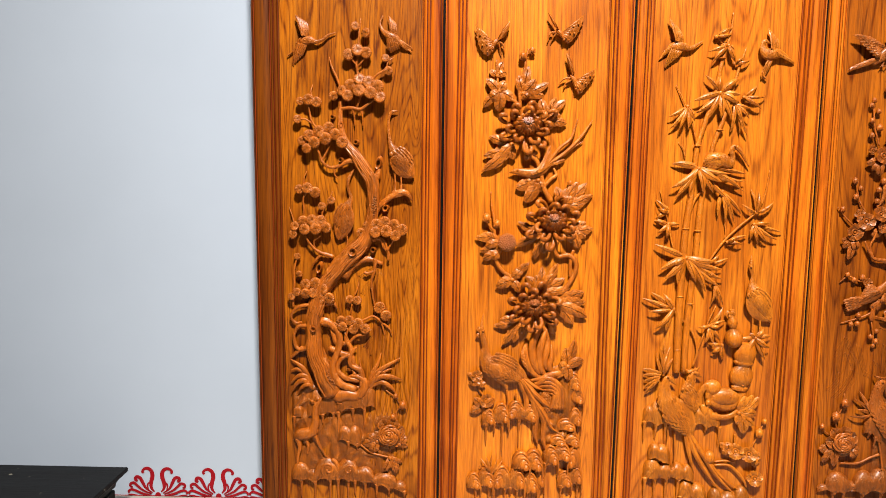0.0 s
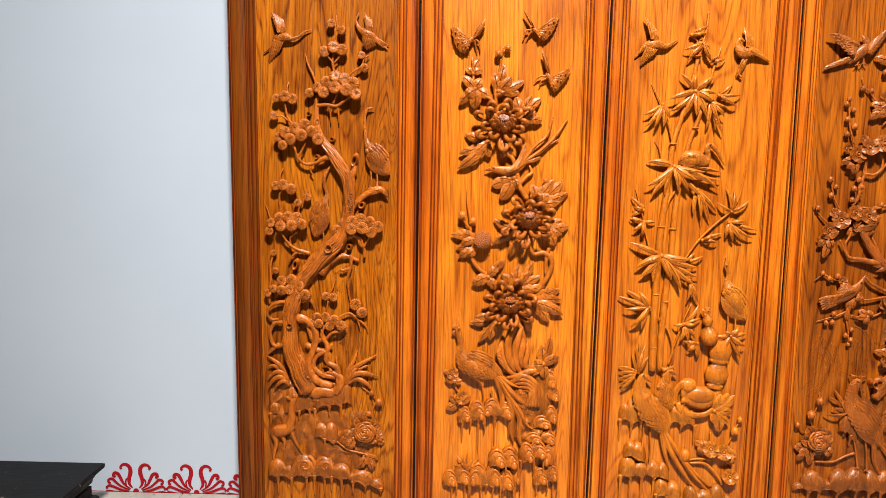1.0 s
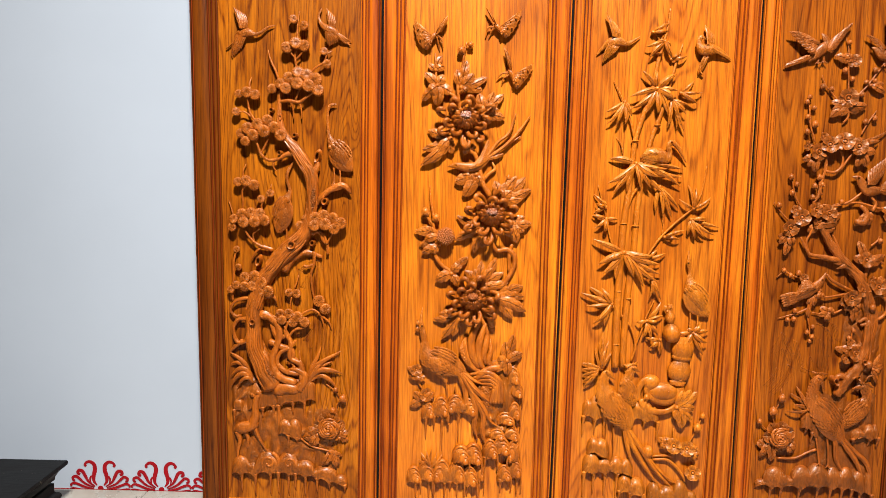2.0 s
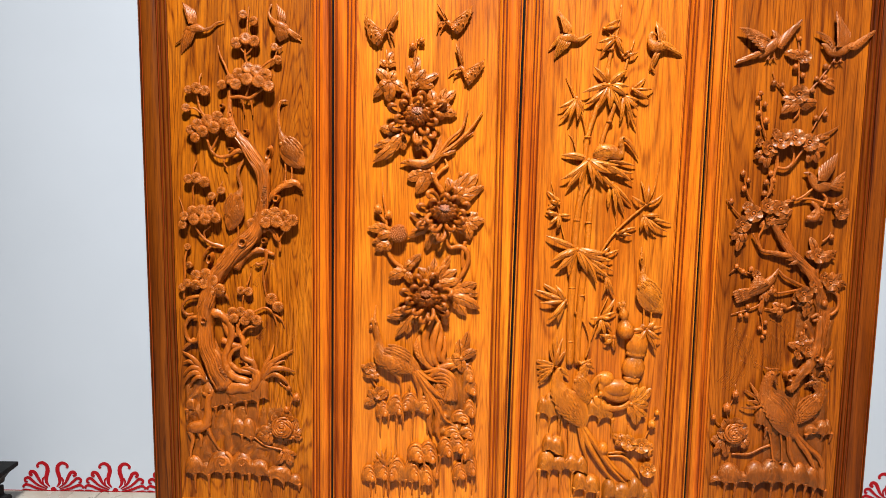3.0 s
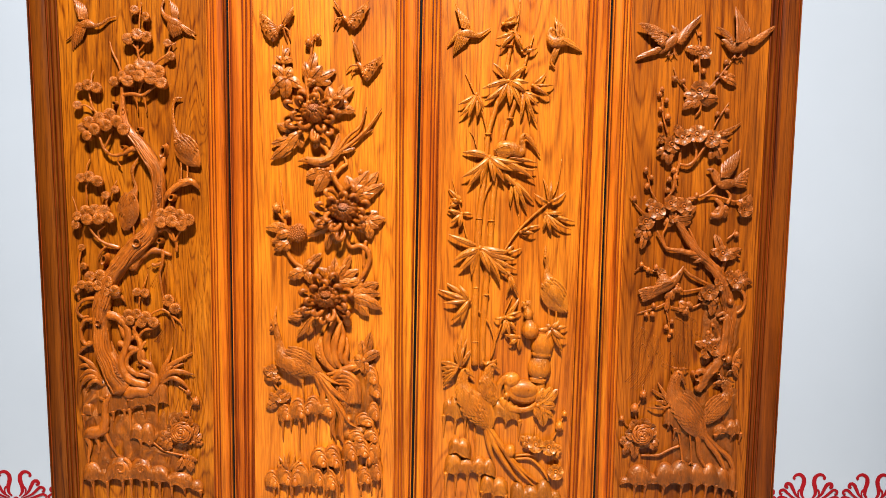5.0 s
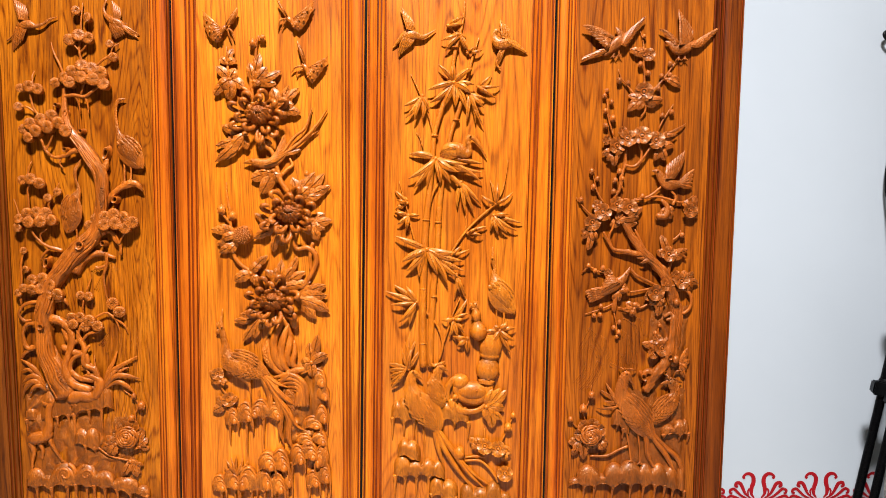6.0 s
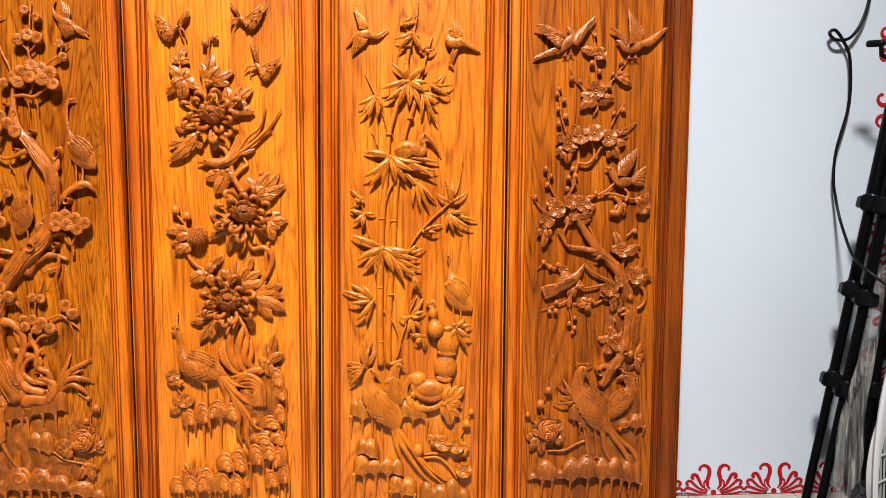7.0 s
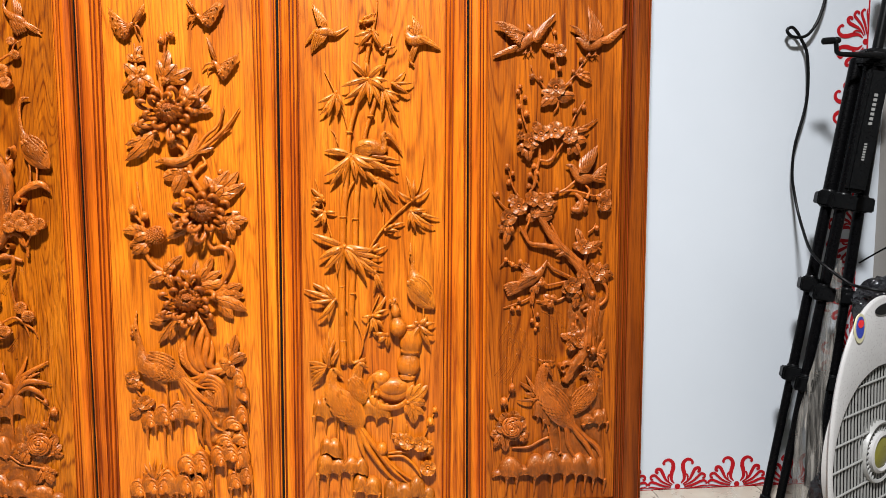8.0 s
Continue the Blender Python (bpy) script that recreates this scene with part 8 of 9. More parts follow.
stem(P, M, "knot_ring", (1.585, 0.715, 0.0144, 0.0057), (1.603, 0.727, 0.0158, 0.0066), (1.611, 0.712, 0.0158, 0.0057), (1.593, 0.704, 0.0144, 0.0057))
bead(P, M, "knot", 1.619, 0.766, 0.0259, 0.0113)
bead(P, M, "knot", 1.626, 0.570, 0.0187, 0.0132)

bird(P, FEATHER_D, "dove", [(1.359, 1.567, 0.0101, 0.0076), (1.374, 1.584, 0.0144, 0.0170), (1.398, 1.605, 0.0173, 0.0189), (1.409, 1.623, 0.0173, 0.0132), (1.401, 1.640, 0.0173, 0.0104), (1.392, 1.651, 0.0158, 0.0023)],
     fans=[((1.366, 1.595, 0.0158), (1.386, 1.619, 0.0187), (1.358, 1.583, 0.0216), (1.283, 1.655, 0.0259), 8, 0.0085), ((1.382, 1.619, 0.0187), (1.375, 1.626, 0.0187), (1.322, 1.631, 0.0245), (1.285, 1.655, 0.0259), 4, 0.0076), ((1.409, 1.598, 0.0173), (1.415, 1.623, 0.0173), (1.435, 1.599, 0.0158), (1.485, 1.685, 0.0216), 7, 0.0085), ((1.375, 1.585, 0.0115), (1.365, 1.574, 0.0115), (1.304, 1.552, 0.013), (1.282, 1.548, 0.013), 4, 0.0095)],
     legs=[((1.401, 1.589, 0.0115), (1.406, 1.568, 0.0101)), ((1.390, 1.585, 0.0115), (1.388, 1.564, 0.0101))], label="carved dove with spread wings")
bird(P, FEATHER_D, "dove", [(1.554, 1.610, 0.0144, 0.0017), (1.568, 1.603, 0.0158, 0.0104), (1.590, 1.586, 0.0173, 0.0189), (1.618, 1.589, 0.0173, 0.0189), (1.645, 1.604, 0.013, 0.0113), (1.664, 1.612, 0.0101, 0.0076)],
     fans=[((1.595, 1.596, 0.0202), (1.625, 1.603, 0.0173), (1.590, 1.710, 0.0245), (1.641, 1.649, 0.0158), 8, 0.0085), ((1.583, 1.596, 0.0158), (1.597, 1.607, 0.0144), (1.585, 1.603, 0.0187), (1.532, 1.648, 0.0187), 5, 0.0076), ((1.634, 1.597, 0.013), (1.652, 1.608, 0.013), (1.682, 1.605, 0.0115), (1.725, 1.654, 0.013), 6, 0.0104)],
     legs=[((1.600, 1.572, 0.0115), (1.598, 1.558, 0.0115)), ((1.618, 1.576, 0.0115), (1.619, 1.560, 0.0115))], label="carved dove alighting on a twig")
bird(P, FEATHER_D, "perched_bird", [(1.525, 1.198, 0.0144, 0.0017), (1.543, 1.194, 0.0173, 0.0104), (1.558, 1.173, 0.0187, 0.0170), (1.581, 1.154, 0.0187, 0.0208), (1.616, 1.155, 0.0144, 0.0132), (1.635, 1.166, 0.0115, 0.0085)],
     fans=[((1.567, 1.173, 0.023), (1.594, 1.173, 0.0202), (1.573, 1.220, 0.0216), (1.630, 1.264, 0.0187), 7, 0.0085), ((1.610, 1.155, 0.013), (1.623, 1.169, 0.013), (1.663, 1.144, 0.0101), (1.666, 1.203, 0.0115), 5, 0.0095)], eye=(1.541, 1.198, 0.0259), label="carved bird on a plum twig")
bird(P, FEATHER_D, "perched_bird", [(1.465, 0.882, 0.0158, 0.0017), (1.450, 0.856, 0.0187, 0.0104), (1.434, 0.837, 0.0202, 0.0170), (1.408, 0.818, 0.0216, 0.0208), (1.384, 0.802, 0.0187, 0.0170), (1.363, 0.794, 0.0144, 0.0132)],
     fans=[((1.381, 0.809, 0.0158), (1.385, 0.790, 0.0158), (1.317, 0.797, 0.0158), (1.331, 0.763, 0.0144), 5, 0.0095), ((1.424, 0.838, 0.0274), (1.409, 0.849, 0.0259), (1.360, 0.795, 0.023), (1.381, 0.844, 0.0216), 5, 0.0113), ((1.433, 0.806, 0.0158), (1.422, 0.798, 0.0158), (1.431, 0.768, 0.0173), (1.409, 0.772, 0.0158), 3, 0.0095)],
     plumes=[[(1.420, 0.783, 0.0144, 0.0076), (1.415, 0.744, 0.013, 0.0095), (1.417, 0.729, 0.0101, 0.0028)]], eye=(1.449, 0.861, 0.0259), label="carved bird with fanned tail")
leaves(P, M, (1.443, 0.814, 0.0187), [(1.463, 0.795, 0.0187), (1.455, 0.822, 0.0173), (1.439, 0.792, 0.0216)], 0.0095, "oval", vein=0.4)
peacock = bird(P, FEATHER_D, "peacock", [(1.488, 0.482, 0.0170, 0.0019), (1.463, 0.521, 0.0180, 0.0149), (1.447, 0.474, 0.0170, 0.0205), (1.454, 0.435, 0.0180, 0.0298), (1.488, 0.389, 0.0190, 0.0372), (1.527, 0.343, 0.0170, 0.0242), (1.562, 0.296, 0.0120, 0.0093)],
     fans=[((1.450, 0.540, 0.0200), (1.471, 0.541, 0.0200), (1.438, 0.542, 0.0130), (1.498, 0.533, 0.0130), 4, 0.0048)],
     legs=[((1.467, 0.338, 0.0100), (1.488, 0.222, 0.0170)), ((1.510, 0.323, 0.0100), (1.519, 0.215, 0.0170))],
     plumes=[[(1.531, 0.340, 0.0140, 0.0093), (1.541, 0.285, 0.0140, 0.0112), (1.548, 0.233, 0.0120, 0.0093), (1.578, 0.179, 0.0080, 0.0037)], [(1.545, 0.329, 0.0140, 0.0093), (1.578, 0.277, 0.0140, 0.0112), (1.612, 0.233, 0.0120, 0.0112), (1.644, 0.168, 0.0080, 0.0037)], [(1.557, 0.317, 0.0140, 0.0093), (1.606, 0.265, 0.0130, 0.0112), (1.651, 0.222, 0.0120, 0.0112), (1.676, 0.152, 0.0080, 0.0037)]], eye=(1.462, 0.525, 0.0260), flat=0.5, label="carved peacock with trailing tail")
peahen = bird(P, FEATHER_D, "peahen", [(1.581, 0.486, 0.0160, 0.0019), (1.613, 0.491, 0.0170, 0.0149), (1.630, 0.459, 0.0160, 0.0167), (1.612, 0.421, 0.0180, 0.0298), (1.579, 0.385, 0.0160, 0.0260), (1.559, 0.347, 0.0100, 0.0093)],
     fans=[((1.606, 0.506, 0.0180), (1.624, 0.507, 0.0180), (1.592, 0.520, 0.0120), (1.654, 0.489, 0.0120), 4, 0.0048)], eye=(1.611, 0.495, 0.0250), flat=0.5, label="second carved peafowl facing the first")
feathered_wing(peacock, M, (1.461, 0.450, 0.0280), (1.564, 0.295, 0.0180), 0.0290, 1.0)
feathered_wing(peahen, M, (1.619, 0.447, 0.0260), (1.550, 0.350, 0.0180), 0.0270, -1.0)
stem(P, M, "root", (1.617, 0.720, 0.0144, 0.0110), (1.612, 0.640, 0.0158, 0.0150), (1.594, 0.562, 0.0173, 0.0180), (1.559, 0.518, 0.0173, 0.0170), (1.530, 0.464, 0.0120, 0.0150), rough=0.3, n=14)
stem(P, M, "root", (1.592, 0.560, 0.0158, 0.0120), (1.606, 0.520, 0.0130, 0.0110), (1.600, 0.478, 0.0090, 0.0080), rough=0.3)
stem(P, M, "root", (1.560, 0.522, 0.0173, 0.0120), (1.535, 0.530, 0.0173, 0.0100), (1.519, 0.514, 0.0158, 0.0095), rough=0.2)
stem(P, M, "tendril", (1.624, 0.510, 0.0130, 0.0028), (1.632, 0.528, 0.0150, 0.0030), (1.648, 0.530, 0.0150, 0.0028), (1.664, 0.512, 0.0100, 0.0015))
knot_hole(P, M, 1.519, 0.512, 0.028, 0.0080, 0.0120, 0.4)
knot_hole(P, M, 1.604, 0.582, 0.032, 0.0070, 0.0085)
knot_hole(P, M, 1.590, 0.528, 0.030, 0.0050, 0.0065, -0.4)
leaves(P, M, (1.442, 0.411, 0.013), [(1.378, 0.465, 0.013), (1.397, 0.488, 0.0101), (1.366, 0.402, 0.013), (1.390, 0.427, 0.0173), (1.413, 0.458, 0.0144)], 0.0085)
leaves(P, M, (1.646, 0.553, 0.0101), [(1.679, 0.568, 0.0101), (1.670, 0.607, 0.0086), (1.669, 0.534, 0.0115), (1.663, 0.506, 0.0115)], 0.0095, "oval", vein=0.4)
rose(P, M, 1.347, 0.313, 0.0187, 0.0454)
leaves(P, M, (1.318, 0.289, 0.0101), [(1.275, 0.282, 0.0115), (1.289, 0.234, 0.0115), (1.328, 0.222, 0.013), (1.299, 0.263, 0.0144)], 0.0151, "lobed", vein=0.7)
leaves(P, M, (1.380, 0.284, 0.0101), [(1.411, 0.286, 0.0101), (1.404, 0.259, 0.0115)], 0.0132, "lobed", vein=0.7)
for b in ((1.321, 0.401, 0.0158, 0.0170), (1.348, 0.448, 0.0158, 0.0151), (1.279, 0.364, 0.013, 0.0113)):
    bead(P, M, "bud", *b, 1.2)
stem(P, M, "twig", (1.331, 0.353, 0.0086, 0.0047), (1.325, 0.389, 0.0101, 0.0047), (1.341, 0.425, 0.0101, 0.0038), (1.349, 0.479, 0.0072, 0.0028))
stem(P, M, "twig", (1.313, 0.329, 0.0086, 0.0047), (1.293, 0.344, 0.0086, 0.0038), (1.281, 0.368, 0.0072, 0.0028))
stem(P, M, "twig", (1.352, 0.233, 0.0086, 0.0057), (1.407, 0.235, 0.0115, 0.0076), (1.446, 0.255, 0.0115, 0.0066), (1.477, 0.267, 0.0101, 0.0095))
rock_face(P, M, 1.567, 0.296, 0.1134, 0.1795, 0.010, 20, 11.3, 0.8)
rock_face(P, M, 1.606, 0.630, 0.0680, 0.1323, 0.008, 22, 12.9, 0.8)
rock_ledge(P, M, [(1.444, 0.371, 0.0227, 0.0491, 0.022), (1.469, 0.331, 0.0151, 0.0378, 0.018)], [(1.439, 0.319), (1.460, 0.285)])
rock_ledge(P, M, [(1.616, 0.316, 0.0227, 0.0265, 0.022), (1.654, 0.325, 0.0227, 0.0340, 0.024), (1.673, 0.325, 0.0132, 0.0340, 0.020)], [(1.653, 0.277), (1.684, 0.273), (1.598, 0.292)])
rock_ledge(P, M, [(1.304, 0.137, 0.0227, 0.0189, 0.018), (1.346, 0.154, 0.0378, 0.0454, 0.028), (1.393, 0.142, 0.0246, 0.0265, 0.024), (1.435, 0.154, 0.0340, 0.0529, 0.030), (1.489, 0.163, 0.0378, 0.0529, 0.034), (1.540, 0.155, 0.0265, 0.0529, 0.028), (1.586, 0.156, 0.0284, 0.0491, 0.028), (1.630, 0.144, 0.0246, 0.0491, 0.026), (1.665, 0.136, 0.0151, 0.0643, 0.022)],
           [(1.331, 0.060), (1.366, 0.065), (1.428, 0.053), (1.489, 0.045), (1.534, 0.050), (1.574, 0.054), (1.607, 0.058), (1.636, 0.059), (1.681, 0.055)])
cloud_curl(P, M, 1.484, 0.177, 0.0245, 0.0265, 1.2, 200, 1)
incised(P, BOARD_D, "hill_ridge", [(1.312, 0.511), (1.301, 0.589), (1.311, 0.620), (1.339, 0.673)], [(1.339, 0.673), (1.352, 0.636), (1.377, 0.590), (1.382, 0.551)], [(1.325, 0.550), (1.331, 0.593), (1.345, 0.617), (1.366, 0.574)], [(1.290, 0.488), (1.319, 0.527), (1.329, 0.550)], [(1.310, 0.464), (1.343, 0.508), (1.367, 0.562)],
        [(1.367, 0.562), (1.375, 0.551), (1.361, 0.512), (1.333, 0.472)], [(1.378, 0.648), (1.392, 0.598), (1.413, 0.539)], [(1.413, 0.555), (1.424, 0.551), (1.438, 0.590), (1.450, 0.575)], [(1.451, 0.706), (1.478, 0.691), (1.495, 0.649), (1.502, 0.591)], [(1.469, 0.722), (1.500, 0.707), (1.522, 0.649)],
        [(1.466, 0.552), (1.455, 0.629), (1.445, 0.668)], [(1.489, 0.552), (1.478, 0.610), (1.469, 0.649)], r=0.0016, hatch=3)

# ---- low black table in the corner ----


def low_table():
    root = thing("low_table", -1.75, 2.1, 0, "low black-stained wooden table with scuffed top and moulded edge", "table")
    x0, x1, y0, y1, h = -2.35, -1.128, 1.55, 2.47, 0.163
    g = Geo()
    prof = [(0.0, 0.0), (0.0, -0.014), (-0.006, -0.019), (-0.020, -0.030), (-0.030, -0.046), (-0.032, -0.060)]
    rows = [[Vector((x0 - a, y0 - a, h + b)), Vector((x1 + a, y0 - a, h + b)), Vector((x1 + a, y1 + a, h + b)), Vector((x0 - a, y1 + a, h + b))] for a, b in prof]
    g.grid(rows, close=True, caps=True)
    part("tabletop", g, SLATE, root, bevel=0.002)
    g = Geo()
    prof = [(-0.034, 0.094), (-0.034, 0.060), (-0.020, 0.052), (-0.016, 0.040), (-0.024, 0.030), (-0.010, 0.020), (-0.010, 0.0)]
    rows = [[Vector((x0 - a, y0 - a, b)), Vector((x1 + a, y0 - a, b)), Vector((x1 + a, y1 + a, b)), Vector((x0 - a, y1 + a, b))] for a, b in prof]
    g.grid(rows, close=True, caps=True)
    part("plinth", g, SLATE, root, bevel=0.002)
    return root


low_table()

# ---- tripod, leaning into the corner ----


def along(axis, spin=0.0):
    """A frame whose z runs along axis and whose y looks away from the room."""
    z = Vector(axis).normalized()
    x = (Vector((1, 0, 0)) - z * z.x).normalized()
    y = z.cross(x)
    return Matrix((x, y, z)).transposed().to_4x4() @ pose(0, 0, 0, 0, 0, spin)


def tripod():
    """A folded black tripod: three legs of four sections with lever clamps, a crown, a column and a crank."""
    root = thing("tripod", 2.33, 2.40, 0, "folded black camera tripod leaning in the corner", "tripod")
    legs = (((2.230, 2.405, 0.0), (2.514, 2.440, 1.545)), ((2.254, 2.360, 0.0), (2.534, 2.395, 1.545)), ((2.430, 2.430, 0.0), (2.606, 2.445, 1.545)))
    axis = Vector((0.282, 0.035, 1.545)).normalized()
    for n, (low, high) in enumerate(legs):
        low, high = Vector(low), Vector(high)
        turn = along(high - low, -16)
        leg = None
        for u0, u1, r, name in ((0.690, 1.0, 0.0225, "upper_tube"), (0.505, 0.70, 0.0180, "second_tube"), (0.305, 0.515, 0.0158, "third_tube"), (0.014, 0.315, 0.0138, "lower_tube")):
            g = Geo()
            a, b = low.lerp(high, u0), low.lerp(high, u1)
            sweep(g, [(*a, r), (*b, r)], 18, 2)
            tube = part("leg" if leg is None else name, g, BLACK_METAL, leg or root)
            leg = leg or tube
        drop = 0.022 * n
        for u, w in ((0.700 - drop * 0.3, 0.0255), (0.512 - drop * 0.7, 0.0215), (0.313 - drop * 0.7, 0.0190)):
            m = Matrix.Translation(low.lerp(high, u)) @ turn
            g = Geo()
            lathe(g, [(w * 0.85, -0.030), (w, -0.026), (w, 0.024), (w * 0.9, 0.029)], m, 20)
            part("clamp", g, BLACK_PLASTIC, leg)
            g = Geo()
            g.box(-w - 0.016, w + 0.010, -w - 0.008, -w + 0.006, -0.027, 0.022, m)
            g.box(-w - 0.018, -w + 0.004, -w - 0.008, 0.012, -0.022, 0.018, m)
            part("clamp_lever", g, BLACK_PLASTIC, leg, bevel=0.004)
        g = Geo()
        sweep(g, [(low.x, low.y, 0.006, 0.017), (*low.lerp(high, 0.012), 0.0195), (*low.lerp(high, 0.03), 0.0175)], 14, 2)
        part("rubber_foot", g, BLACK_PLASTIC, leg)
    turn = along(axis, -16)
    g = Geo()
    m = Matrix.Translation((2.562, 2.420, 1.555)) @ turn
    lathe(g, [(0.044, -0.050), (0.060, -0.042), (0.062, -0.004), (0.052, 0.010), (0.026, 0.020)], m, 28)
    g.box(-0.050, 0.050, -0.056, 0.052, -0.046, 0.004, m)
    part("crown", g, BLACK_PLASTIC, root, bevel=0.006)
    g = Geo()
    c = Vector((2.568, 2.425, 1.560))
    sweep(g, [(*(c + axis * 0.0035 * k), 0.0160 if k % 2 else 0.0172) for k in range(82)], 16, 1)
    part("column", g, BLACK_PLASTIC, root)
    g = Geo()
    g.box(-0.04, 0.04, -0.035, 0.035, 0.25, 0.34, m)
    part("head", g, BLACK_PLASTIC, root, bevel=0.010)
    g = Geo()
    sweep(g, [(2.545, 2.362, 1.545, 0.012), (2.500, 2.352, 1.545, 0.0105), (2.440, 2.35, 1.546, 0.0085), (2.386, 2.35, 1.550, 0.0075), (2.378, 2.35, 1.572, 0.0070), (2.376, 2.35, 1.586, 0.0075)], 12, 4)
    crank = part("crank", g, BLACK_PLASTIC, root)
    g = Geo()
    sweep(g, [(2.388, 2.350, 1.590, 0.0085), (2.376, 2.350, 1.591, 0.0115), (2.370, 2.350, 1.590, 0.0085), (2.366, 2.350, 1.590, 0.0112), (2.332, 2.348, 1.587, 0.0108)], 14, 2)
    part("crank_grip", g, BLACK_PLASTIC, crank)
    low, high = Vector(legs[1][0]), Vector(legs[1][1])
    turn = along(high - low, -16)
    g = Geo()
    cover = Matrix.Translation(low.lerp(high, 0.845) + Vector((0.018, -0.020, 0))) @ turn
    g.box(-0.031, 0.031, -0.022, 0.026, -0.205, 0.195, cover)
    part("leg_cover", g, BLACK_PLASTIC, root, bevel=0.010)
    # printed marks, as plain bars
    for z0, count, pitch, w in ((0.118, 7, 0.0155, 0.0055), (-0.045, 7, 0.0085, 0.0045)):
        for k in range(count):
            g = Geo()
            g.box(-w, w, -0.0234, -0.0222, z0 - pitch * (k + 0.62), z0 - pitch * k, cover)
            part("printed_mark", g, PALE_PRINT, root)
    return root


tripod()


def black_cable(label, *points):
    g = Geo()
    sweep(g, points, 10, 7)
    return tagged(part("cable", g, BLACK_PLASTIC), label, "cable")


black_cable("thin black cable hanging in a loop down the wall", (2.500, 2.565, 2.02, 0.0055), (2.474, 2.562, 1.84, 0.0055), (2.466, 2.560, 1.77, 0.0055), (2.441, 2.560, 1.693, 0.0055), (2.401, 2.556, 1.645, 0.0055), (2.350, 2.554, 1.640, 0.0055), (2.330, 2.556, 1.662, 0.0055), (2.353, 2.560, 1.672, 0.0055),
            (2.386, 2.562, 1.634, 0.0055), (2.411, 2.560, 1.570, 0.0055), (2.415, 2.560, 1.42, 0.0055), (2.378, 2.558, 1.265, 0.0050), (2.372, 2.556, 1.162, 0.0050), (2.378, 2.545, 1.090, 0.0050), (2.378, 2.520, 1.031, 0.0050), (2.369, 2.470, 0.971, 0.0050), (2.352, 2.400, 0.914, 0.0050), (2.351, 2.345, 0.880, 0.0050), (2.367, 2.310, 0.855, 0.0050), (2.397, 2.280, 0.825, 0.0050), (2.417, 2.250, 0.809, 0.0050), (2.472, 2.190, 0.800, 0.0050), (2.700, 2.180, 0.760, 0.0050))
black_cable("thin black cable from the side wall to the tripod", (2.715, 2.25, 1.02, 0.003), (2.66, 2.30, 0.97, 0.003), (2.60, 2.36, 0.92, 0.003), (2.545, 2.42, 0.86, 0.003))


def film_wrap():
    """Crumpled clear film that hangs between the tripod's legs."""
    rows = []
    run = spline([(2.431, 2.352, 0.880, 0.006), (2.421, 2.352, 0.800, 0.017), (2.397, 2.350, 0.608, 0.027), (2.355, 2.345, 0.412, 0.033), (2.344, 2.335, 0.210, 0.043), (2.330, 2.330, 0.070, 0.038), (2.325, 2.330, 0.004, 0.042)], 10)
    for i, (x, y, z, size) in enumerate(run):
        row = []
        for k in range(26):
            w = 2 * math.pi * k / 26
            r = size * (1 + 0.40 * noise.noise(Vector((3 * math.cos(w), 3 * math.sin(w), z * 3))) + 0.22 * noise.noise(Vector((9 * math.cos(w), 9 * math.sin(w), z * 5))))
            row.append(Vector((x + math.cos(w) * r, y + math.sin(w) * r * 0.35, max(z, 0.003))))
        rows.append(row)
    g = Geo()
    g.grid(rows, close=True)
    return tagged(part("plastic_film", g, FILM, sharp=25), "crumpled clear plastic film between the tripod legs", "plastic wrap")


film_wrap()


def black_bag(x, y, z, rx, ry, rz, seed, label):
    """A crumpled black plastic bag."""
    rows = []
    for i in range(34):
        p = math.pi * (0.02 + 0.96 * i / 33)
        row = []
        for k in range(44):
            w = 2 * math.pi * k / 44
            n = Vector((math.sin(p) * math.cos(w), math.sin(p) * math.sin(w), math.cos(p)))
            s = 1 + 0.35 * (0.5 - abs(noise.noise(n * 2.6 + Vector((seed, 0, 0))))) + 0.16 * (0.5 - abs(noise.noise(n * 7 + Vector((0, seed, 0)))))
            row.append(Vector((x + n.x * rx * s, y + n.y * ry * s, max(z + n.z * rz * s, 0.001))))
        rows.append(row)
    g = Geo()
    g.grid(rows, close=True, caps=True)
    return tagged(part("plastic_bag", g, BAG, sharp=24), label, "plastic bag")


def added_box():
    # made-up support for the bag, hidden behind the fan
    g = Geo()
    g.box(2.545, 2.70, 2.22, 2.44, 0.0, 0.66)
    tagged(part("added_box", g, BLACK_PLASTIC, bevel=0.006), "dark box added to hold up the plastic bag", "box")
    # made-up backing that darkens the space behind the tripod legs
    g = Geo()
    g.box(2.480, 2.69, 2.478, 2.572, 0.0, 0.44)
    return tagged(part("added_box", g, BLACK_PLASTIC, bevel=0.006), "dark backing added behind the tripod legs", "box")


added_box()
black_bag(2.605, 2.31, 0.725, 0.115, 0.10, 0.095, 3.1, "crumpled glossy black plastic bag on a dark box")
black_bag(2.375, 2.22, 0.09, 0.065, 0.09, 0.10, 8.4, "crumpled black plastic bag on the floor")


# ---- box fan ----


